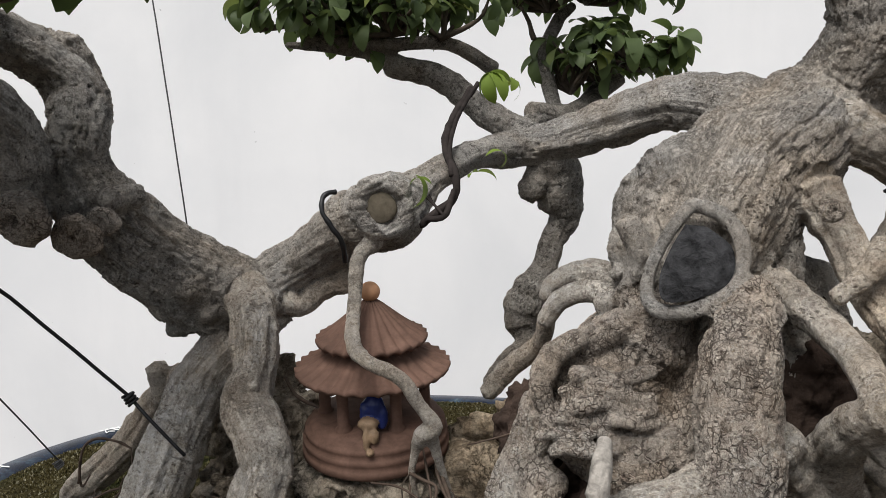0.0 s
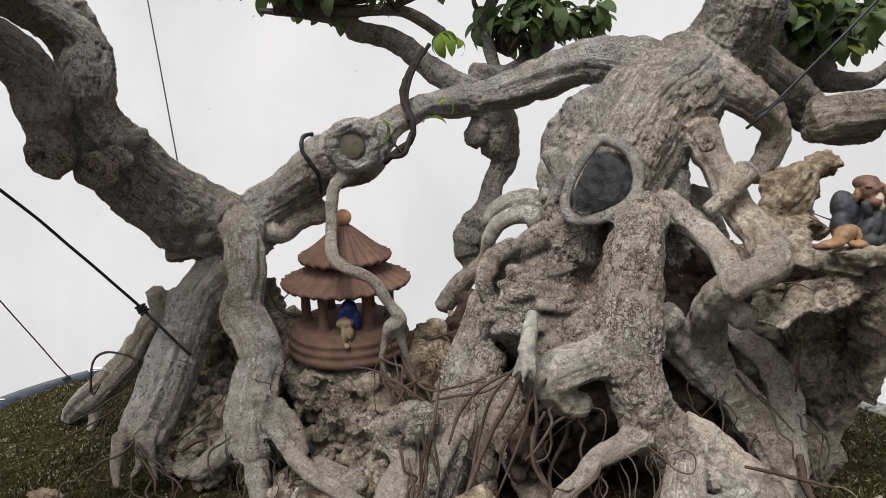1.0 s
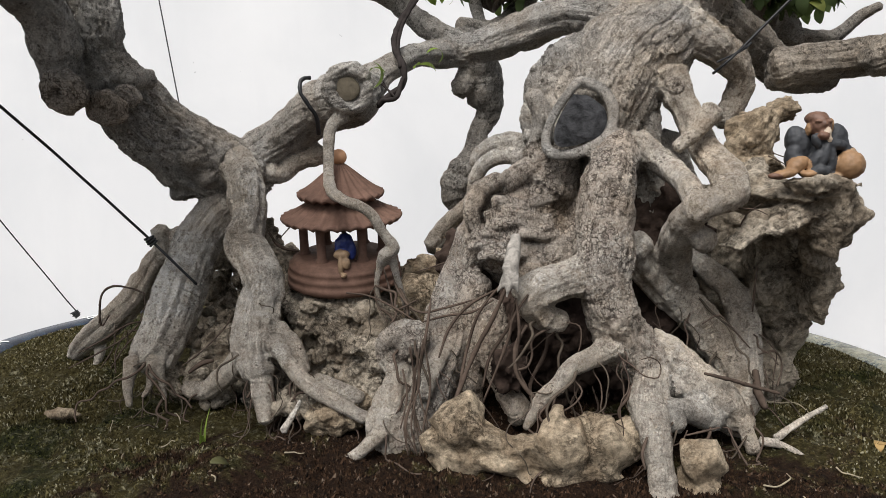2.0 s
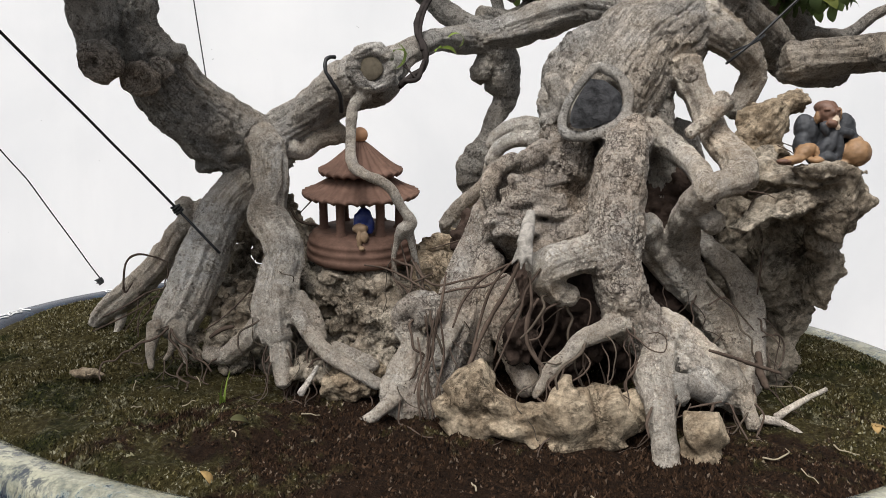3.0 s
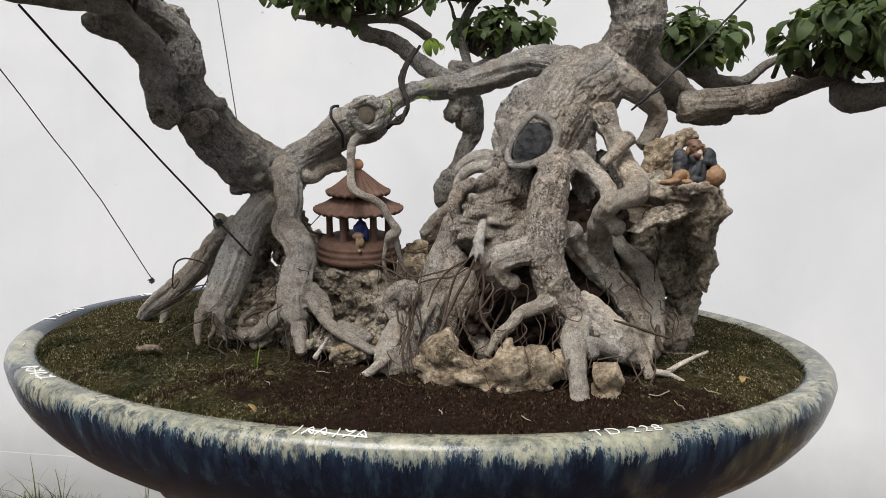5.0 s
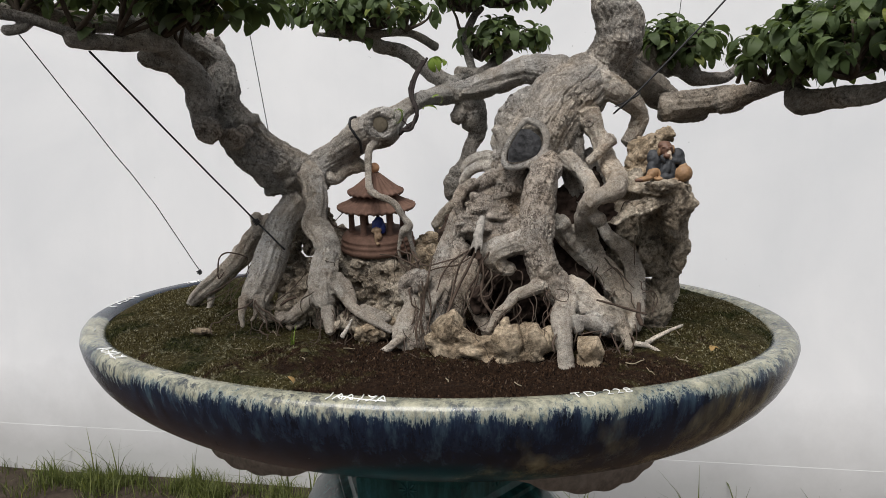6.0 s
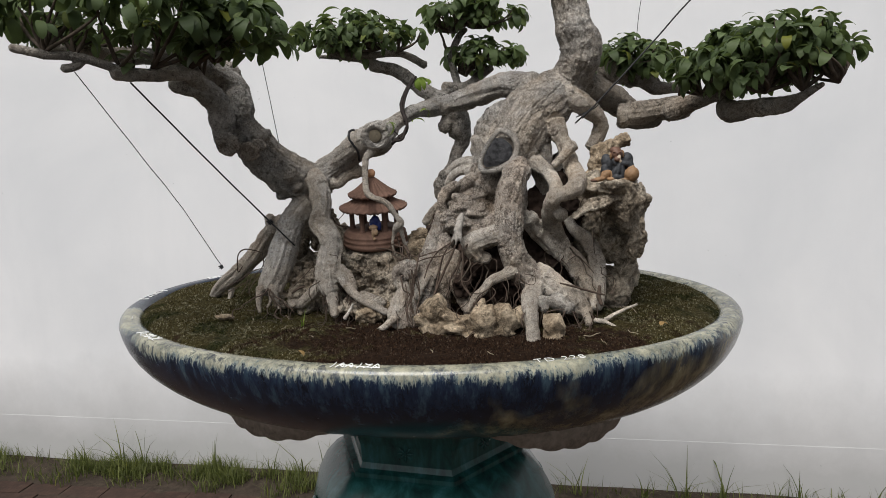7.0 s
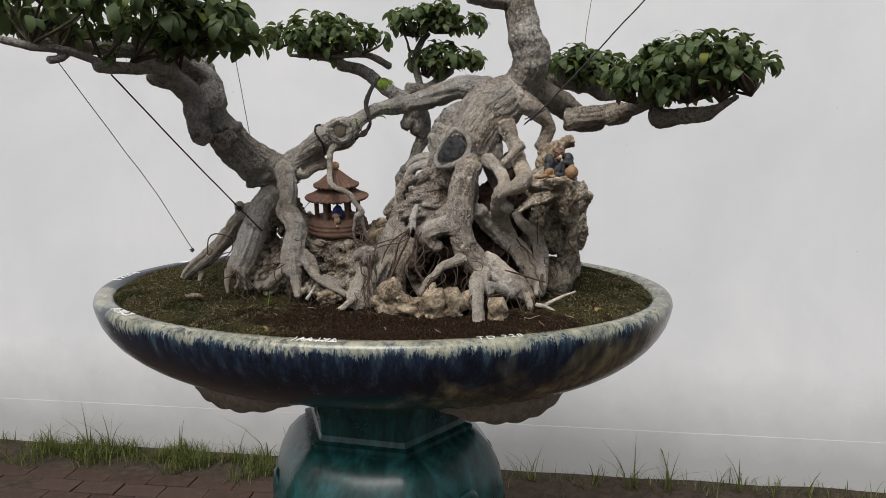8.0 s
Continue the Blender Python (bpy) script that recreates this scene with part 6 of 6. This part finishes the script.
fibre([(0.121, -0.287, 1.422), (0.106, -0.292, 1.398), (0.100, -0.291, 1.372), (0.076, -0.290, 1.309)], 0.0017)
fibre([(0.009, -0.294, 1.364), (0.010, -0.294, 1.329), (0.003, -0.303, 1.292), (0.009, -0.306, 1.258)], 0.0010)
fibre([(0.001, -0.295, 1.369), (0.007, -0.294, 1.329), (-0.004, -0.304, 1.292), (0.000, -0.307, 1.259)], 0.0010)
fibre([(0.015, -0.293, 1.377), (0.010, -0.294, 1.329), (0.019, -0.301, 1.291), (0.024, -0.304, 1.258)], 0.0008)
fibre([(0.007, -0.294, 1.374), (0.011, -0.294, 1.329), (-0.003, -0.304, 1.292), (0.009, -0.306, 1.258)], 0.0010)
fibre([(0.003, -0.295, 1.372), (0.005, -0.295, 1.329), (-0.002, -0.304, 1.292), (-0.001, -0.307, 1.259)], 0.0010)
fibre([(0.011, -0.294, 1.368), (0.005, -0.295, 1.329), (0.006, -0.303, 1.292), (0.006, -0.307, 1.259)], 0.0006)
fibre([(0.011, -0.294, 1.365), (0.006, -0.294, 1.329), (0.007, -0.302, 1.292), (0.015, -0.305, 1.258)], 0.0010)
fibre([(0.102, -0.276, 1.432), (0.086, -0.280, 1.395), (0.066, -0.276, 1.355), (0.048, -0.292, 1.312), (0.036, -0.302, 1.276)], 0.0024)
fibre([(0.094, -0.278, 1.430), (0.072, -0.274, 1.400), (0.060, -0.266, 1.360), (0.052, -0.277, 1.322), (0.046, -0.290, 1.290)], 0.0018)
fibre([(0.088, -0.276, 1.424), (0.060, -0.268, 1.405), (0.040, -0.262, 1.378), (0.030, -0.268, 1.350)], 0.0016)
fibre([(0.112, -0.270, 1.420), (0.104, -0.266, 1.385), (0.084, -0.262, 1.350), (0.076, -0.268, 1.318)], 0.0017)
fibre([(0.150, -0.225, 1.395), (0.146, -0.235, 1.350), (0.128, -0.245, 1.312), (0.134, -0.262, 1.285)], 0.0022)
fallen_twig([(0.371, -0.262, 1.258), (0.393, -0.264, 1.254), (0.418, -0.271, 1.241)], 0.0055)
fallen_twig([(0.393, -0.247, 1.255), (0.427, -0.230, 1.268), (0.463, -0.210, 1.277)], 0.0045)
fallen_twig([(-0.138, -0.274, 1.269), (-0.131, -0.263, 1.281), (-0.124, -0.252, 1.295)], 0.0040)
fallen_twig([(0.024, -0.314, 1.261), (0.054, -0.314, 1.265), (0.091, -0.313, 1.262)], 0.0052)


def rootlets(n, seed):
    """Fine roots creeping down over the rocks to the soil."""
    rng = random.Random(seed)
    feet = [p for kind, pts in STEMS if kind == "root" for p in pts if 1.27 < p[2] < 1.42 and p[1] < -0.1]
    for i in range(n):
        x, y, z, r = rng.choice(feet)
        p = Vector((x + rng.uniform(-1, 1) * r, y - 0.6 * r, z))
        way = Vector((rng.uniform(-1, 1), rng.uniform(-0.7, 0.3), -0.5))
        gauge, rows = rng.choice((0.0007, 0.0009, 0.0012, 0.0018)), []
        for s in range(rng.randint(5, 11)):
            rows.append((*p, gauge * (1 - 0.05 * s)))
            way = way * 0.6 + Vector((rng.uniform(-1, 1), rng.uniform(-0.6, 0.5), rng.uniform(-1.2, 0.3))) * 0.55
            p = p + way.normalized() * 0.014
            p.z = max(p.z, soil_height(p.x, p.y) + 0.001)
        part("rootlet", tube_mesh("rootlet", rows, rng.choice((FIBRE, FIBRE, TWIGWOOD)), 5, 3), None, tree)


rootlets(110, 21)

# ---- foliage ----
def leaf_shape(length, width, curl, fold):
    rows, verts, faces = 8, [], []
    for i in range(rows + 1):
        s = i / rows
        w = width * 0.5 * math.sin(math.pi * min(1, s * 0.97 + 0.03)) ** 0.62 * (0.9 + 0.12 * s)
        a = curl * s
        y = length * (math.sin(a) / max(curl, 1e-3)) if curl else length * s
        z = -length * (1 - math.cos(a)) / max(curl, 1e-3)
        if i == rows:
            w = 0.0004
        for k in (-1, 0, 1):
            verts.append((k * w, y, z + abs(k) * w * fold))
    for i in range(rows):
        for k in range(2):
            a = i * 3 + k
            faces.append((a, a + 1, a + 4, a + 3))
    return verts, faces


SHAPES = [leaf_shape(0.048, 0.022, 2.0, 0.12), leaf_shape(0.044, 0.021, 2.4, 0.16), leaf_shape(0.051, 0.022, 1.7, 0.10), leaf_shape(0.039, 0.019, 1.3, 0.18)]
LEAF_MESHES = [mesh_from("leaf", v, f, LEAF) for v, f in SHAPES]
SHAPE_ARRAYS = [np.array(v) for v, f in SHAPES]
TREE_INV = Matrix.Translation(tree.location).inverted()


def place_leaf(p, way, roll, scale):
    """The pose of a leaf that sets out from p along way, face up."""
    y = Vector(way).normalized()
    x = y.cross(Vector((0, 0, 1)))
    x = x.normalized() if x.length > 0.05 else Vector((1, 0, 0))
    z = x.cross(y)
    m = Matrix((x, y, z)).transposed().to_4x4() @ pose(0, 0, 0, 0, roll, 0)
    return Matrix.Translation(p) @ m @ Matrix.Scale(scale, 4)


def pad(centre, size, clusters, anchors, seed, own, spread=(4, 7), mat=LEAF, scale=1.0, tilt=0.0):
    """A flat cushion of leaf rosettes on twigs springing from the anchor points."""
    rng = random.Random(seed)
    verts, faces, singles = [], [], 0
    for c in range(clusters):
        while True:
            u = Vector((rng.uniform(-1, 1), rng.uniform(-1, 1), rng.uniform(-1, 1)))
            if u.length < 1 and (u.z > -0.5 or rng.random() < 0.45):
                break
        edge = noise.noise(Vector((u.x * 2.2, u.y * 2.2, seed)))
        u *= 1 + 0.28 * edge
        p = Vector(centre) + Vector((u.x * size[0], u.y * size[1], u.z * size[2] * (1.1 - 0.45 * u.x * u.x) + tilt * u.x))
        base = Vector(min(anchors, key=lambda q: (Vector(q) - p).length * rng.uniform(0.75, 1.3)))
        mid = base.lerp(p, 0.55) + Vector((rng.uniform(-1, 1), rng.uniform(-1, 1), -0.4)) * 0.018
        if c % 4 == 0 or (p - base).length < 0.09:
            tw = tube_mesh("twig", [(*base, 0.0040), (*mid, 0.0027), (*p, 0.0015)], TWIGWOOD, 6, 4, 0.4, c)
            part("twig", tw, None, tree)
        out = Vector((u.x, u.y, 0.25 + 0.5 * max(0, u.z))).normalized()
        for k in range(rng.randint(*spread)):
            a = 2 * math.pi * rng.random()
            way = out * 0.65 + Vector((math.cos(a), math.sin(a), rng.uniform(-0.85, 0.70)))
            i = rng.randrange(4)
            q = p + Vector((rng.uniform(-1, 1), rng.uniform(-1, 1), rng.uniform(-1, 1))) * 0.010
            m = place_leaf(q, way, rng.uniform(-30, 30), scale * rng.uniform(0.75, 1.2))
            if singles < own:
                o = new("leaf", LEAF_MESHES[i])
                o.parent = tree
                o.matrix_basis = TREE_INV @ m
                singles += 1
                continue
            mm = np.array(m)
            n = len(verts)
            verts.extend(SHAPE_ARRAYS[i] @ mm[:3, :3].T + mm[:3, 3])
            faces.extend(tuple(j + n for j in f) for f in SHAPES[i][1])
    ob = part("foliage", mesh_from("foliage", verts, faces, mat), None, tree, "cushion of glossy dark green leaves")
    tagged(ob, kind="stuff")


LEFT = [(-0.405, -0.322, 1.775), (-0.441, -0.387, 1.772), (-0.477, -0.431, 1.772), (-0.528, -0.478, 1.79), (-0.564, -0.503, 1.795), (-0.485, -0.221, 1.825), (-0.531, -0.277, 1.82), (-0.585, -0.334, 1.82), (-0.40, -0.27, 1.76)]
pad((-0.46, -0.40, 1.868), (0.26, 0.17, 0.075), 125, LEFT, 1, 60, scale=0.95)
pad((-0.29, -0.36, 1.838), (0.10, 0.10, 0.050), 40, LEFT[:2] + [(-0.36, -0.30, 1.79)], 2, 20)
REAR_A = [(-0.285, 0.07, 1.858), (-0.20, 0.08, 1.855), (-0.12, 0.09, 1.85), (-0.06, 0.10, 1.845)]
pad((-0.165, 0.095, 1.893), (0.155, 0.10, 0.042), 80, REAR_A, 3, 40, scale=0.85)
REAR_B = [(0.07, 0.20, 1.90), (0.09, 0.20, 1.87), (0.05, 0.19, 1.86), (0.12, 0.21, 1.91)]
pad((0.11, 0.195, 1.945), (0.135, 0.10, 0.036), 65, REAR_B, 4, 40, scale=0.85)
REAR_C = [(0.15, 0.21, 1.80), (0.10, 0.20, 1.79), (0.19, 0.21, 1.82)]
pad((0.135, 0.20, 1.842), (0.115, 0.09, 0.032), 48, REAR_C, 5, 30, scale=0.85)
RIGHT = [(0.58, -0.22, 1.695), (0.62, -0.28, 1.70), (0.66, -0.33, 1.69), (0.71, -0.36, 1.69), (0.76, -0.38, 1.70), (0.55, -0.17, 1.70)]
pad((0.668, -0.30, 1.760), (0.165, 0.13, 0.056), 190, RIGHT, 6, 70, tilt=0.02, scale=0.80)
REAR_R = [(0.52, 0.15, 1.79), (0.58, 0.15, 1.80), (0.50, 0.10, 1.80)]
pad((0.52, 0.12, 1.812), (0.10, 0.09, 0.050), 70, REAR_R, 7, 40, scale=0.85)


def young_shoot(base, seed, n, size):
    rng = random.Random(seed)
    verts, faces = [], []
    for k in range(n):
        a = 2 * math.pi * k / n + rng.random()
        m = place_leaf(base, (math.cos(a), math.sin(a) * 0.6 - 0.3, rng.uniform(-0.6, 0.5)), rng.uniform(-30, 30), size * 0.62 * rng.uniform(0.7, 1.2))
        i, mm = rng.randrange(4), np.array(m)
        o = len(verts)
        verts.extend(SHAPE_ARRAYS[i] @ mm[:3, :3].T + mm[:3, 3])
        faces.extend(tuple(j + o for j in f) for f in SHAPES[i][1])
    part("young_shoot", mesh_from("young_shoot", verts, faces, YOUNG), None, tree, "light green young leaves")


young_shoot((0.019, -0.149, 1.757), 868, 7, 0.95)
young_shoot((0.036, -0.117, 1.756), 905, 5, 0.90)
young_shoot((-0.051, -0.132, 1.670), 735, 1, 1.20)
young_shoot((-0.059, -0.088, 1.668), 613, 2, 0.80)
young_shoot((-0.001, -0.061, 1.675), 702, 2, 0.70)
young_shoot((0.021, -0.038, 1.697), 735, 2, 0.70)

# ---- moss, grass, paving ----
def moss_field():
    rng = np.random.RandomState(5)
    n = 180000
    a, s = rng.rand(n) * 2 * math.pi, np.sqrt(rng.rand(n))
    x, y = in_pot(SOIL_A * s * np.cos(a), SOIL_B * s * np.sin(a))
    verts, faces = [], []
    for i in range(n):
        patch = noise.noise(Vector((x[i] * 13, y[i] * 13, 1.5)))
        if patch < -0.35 and rng.rand() < 0.6:
            continue
        z = soil_height(x[i], y[i]) - 0.0015
        h = (0.0020 + 0.0022 * rng.rand()) * (1.0 + 0.8 * patch)
        w = 0.0012 + 0.0018 * rng.rand()
        t = rng.rand() * 6.28
        o = len(verts)
        for k in range(3):
            verts.append((x[i] + w * math.cos(t + 2.1 * k), y[i] + w * math.sin(t + 2.1 * k), z))
        verts.append((x[i] + rng.uniform(-1, 1) * w, y[i] + rng.uniform(-1, 1) * w, z + h))
        faces += [(o, o + 1, o + 3), (o + 1, o + 2, o + 3), (o + 2, o, o + 3)]
    return mesh_from("moss", verts, faces, MOSS, False)


tagged(new("moss", moss_field()), "short olive and brown moss tufts over the soil", "moss", kind="stuff")


def blades(name, spots, seed, low, high, width, apart=0.02):
    rng = random.Random(seed)
    verts, faces = [], []
    for x, y, z, k in spots:
        for b in range(k):
            h = rng.uniform(low, high)
            a, lean = rng.random() * 6.28, rng.uniform(0.1, 1.1)
            px, py = x + rng.uniform(-apart, apart), y + rng.uniform(-apart, apart)
            c, s = math.cos(a), math.sin(a)
            o = len(verts)
            for i in range(4):
                t = i / 3
                w = width * (1 - t) * rng.uniform(0.9, 1.1) + 0.0003
                q = lean * h * t * t
                for e in (-1, 1):
                    verts.append((px + c * q - s * w * e, py + s * q + c * w * e, z + h * t * (1 - 0.25 * lean * t)))
            for i in range(3):
                j = o + 2 * i
                faces.append((j, j + 1, j + 3, j + 2))
    return mesh_from(name, verts, faces, GRASS, True)


def wall_y(x):
    return 1.47 - 0.0787 * x


rng = random.Random(9)
spots = []
for i in range(760):
    x = rng.uniform(-2.7, -0.15)
    d = abs(rng.gauss(0, 0.09)) + 0.03
    dens = 0.30 + 1.1 * noise.noise(Vector((x * 4.3, d * 6, 4)))
    if rng.random() < dens + 0.12:
        spots.append((x, wall_y(x) - d, -0.005, rng.randint(8, 20)))
for i in range(110):
    x = rng.uniform(0.3, 2.4)
    spots.append((x, wall_y(x) - abs(rng.gauss(0, 0.06)) - 0.02, -0.005, rng.randint(2, 4)))
tagged(new("grass", blades("grass", spots, 3, 0.02, 0.10, 0.0021, 0.045)), "green grass growing along the wall foot", "grass", kind="stuff")


def weed(x, back, n, high, seed):
    me = blades("grass_tuft", [(0, 0, 0, n)], seed, high * 0.5, high, 0.0042)
    ob = new("grass_tuft", me)
    ob.location = (x, wall_y(x) - back, -0.004)
    tagged(ob, "tuft of tall green grass blades by the wall", "grass", "tall grass tufts")


for x, back, n, high, seed in ((-1.85, 0.05, 5, 0.20, 11), (-1.55, 0.06, 4, 0.16, 12), (-0.85, 0.05, 3, 0.24, 13), (-0.45, 0.05, 4, 0.20, 14), (-0.72, 0.07, 5, 0.15, 15), (1.45, 0.06, 5, 0.14, 16), (0.80, 0.08, 4, 0.12, 17), (-1.72, 0.05, 6, 0.19, 1), (-1.30, 0.05, 3, 0.17, 2), (-0.62, 0.06, 4, 0.30, 3), (-1.0, 0.06, 4, 0.13, 4), (0.95, 0.10, 6, 0.20, 5), (1.12, 0.10, 5, 0.20, 6), (0.50, 0.08, 4, 0.14, 7), (-2.05, 0.06, 5, 0.12, 8), (1.75, 0.05, 4, 0.10, 9)):
    weed(x, back, n + 2, 1.35 * high, seed)

paving = tagged(new("pavement"), "worn red brick paving with earth in the joints", "pavement", kind="structure")


def paver():
    bm = box((0, 0, 0), (0.210, 0.103, 0.05), bevel=0.005)
    me = bpy.data.meshes.new("brick")
    bm.to_mesh(me)
    bm.free()
    me.materials.append(BRICK)
    return me


brick_mesh = paver()
rest = []
rng = random.Random(12)
count = 0
for row in range(34):
    y = 1.17 - 0.108 * row
    for col in range(26):
        x = -2.75 + 0.215 * col + (0.1075 if row % 2 else 0)
        yy = y - 0.0787 * x * 1.0
        m = pose(x, yy, -0.030 + rng.uniform(-0.004, 0.002), rng.uniform(-0.7, 0.7), rng.uniform(-0.7, 0.7), -4.5 + rng.uniform(-2, 2))
        if row < 9 and count < 300 and x < 1.6:
            o = new("brick", brick_mesh)
            o.parent = paving
            o.matrix_basis = m
            count += 1
        else:
            rest.append(m)
bv = [v.co.copy() for v in brick_mesh.vertices]
bf = [tuple(p.vertices) for p in brick_mesh.polygons]
vv, qq = join([([m @ v for v in bv], bf) for m in rest])
o = new("bricks", mesh_from("bricks", vv, qq, BRICK))
o.parent = paving
tagged(o, kind="stuff")

# ---- litter on the moss ----
def fallen_leaf(at, turn, size, mat, label):
    v, f = leaf_shape(size, size * 0.5, 1.2, 0.4)
    me = mesh_from("fallen_leaf", v, f, mat)
    ob = new("fallen_leaf", me)
    ob.matrix_basis = pose(*at, *turn)
    s = ob.modifiers.new("thick", "SOLIDIFY")
    s.thickness = 0.0006
    return tagged(ob, label, "leaf", "fallen leaves")


fallen_leaf((-0.180, -0.425, 1.238), (75, 0, 70), 0.017, DRYLEAF, "dry curled tan leaf on the pot edge")
fallen_leaf((0.520, -0.240, 1.243), (20, 10, 60), 0.024, DRYLEAF, "dry tan leaf lying on the moss")
fallen_leaf((0.505, -0.245, 1.240), (50, 0, -20), 0.020, DRYLEAF, "dry brown leaf standing on the moss")
fallen_leaf((-0.195, -0.335, 1.262), (10, 20, -60), 0.022, plain("olive_fallen_leaf", (0.07, 0.068, 0.024), 0.7, 80, 0.3, 0.3, 0.001), "olive yellow fallen leaf on the moss")
sprout = new("grass_sprout", blades("grass_sprout", [(0, 0, 0, 4)], 5, 0.02, 0.042, 0.0013, 0.003))
sprout.data.materials[0] = YOUNG
sprout.location = (-0.232, -0.266, soil_height(-0.232, -0.266) - 0.002)
tagged(sprout, "single light green grass sprout in the moss", "grass")
THREAD = plain("dead_pale_rootlet", (0.30, 0.255, 0.18), 0.8, 90, 0.3, 0.2, 0.0005)


def thread(x, y, way, long, r, seed):
    rng = random.Random(seed)
    pts, a = [], radians(way)
    for k in range(5):
        pts.append((x, y, soil_height(x, y) + 0.0035 + 0.002 * rng.random()))
        x, y, a = x + long / 4 * math.cos(a), y + long / 4 * math.sin(a), a + rng.uniform(-0.6, 0.6)
    lone("rootlet_scrap", "pale dead rootlet lying loose on the moss", "rootlet", pts, r, THREAD, 0.6)


for k, (x, y, way, long, r) in enumerate(((-0.289, -0.20, -60, 0.030, 0.0009), (-0.276, -0.269, 10, 0.015, 0.0014), (-0.355, -0.215, -85, 0.032, 0.0009), (-0.44, -0.06, 70, 0.03, 0.0008), (-0.19, -0.345, -20, 0.014, 0.0013), (0.34, -0.345, 5, 0.05, 0.0014), (0.43, -0.30, -60, 0.025, 0.0012), (0.40, -0.13, 5, 0.09, 0.0016), (0.42, -0.115, 12, 0.07, 0.0012), (0.37, -0.36, -70, 0.02, 0.0011), (-0.13, -0.30, 20, 0.02, 0.0012), (-0.33, -0.28, 40, 0.012, 0.0013), (0.16, -0.43, -30, 0.014, 0.0014), (0.06, -0.425, 100, 0.010, 0.0016))):
    thread(x, y, way, long, 0.65 * r, k)
rock("pebble", "flat mossy pebble in the moss", [((-0.426, -0.203, 1.258), (0.024, 0.012, 0.006))], STONE, 0.002, 0.003, 50, 31)
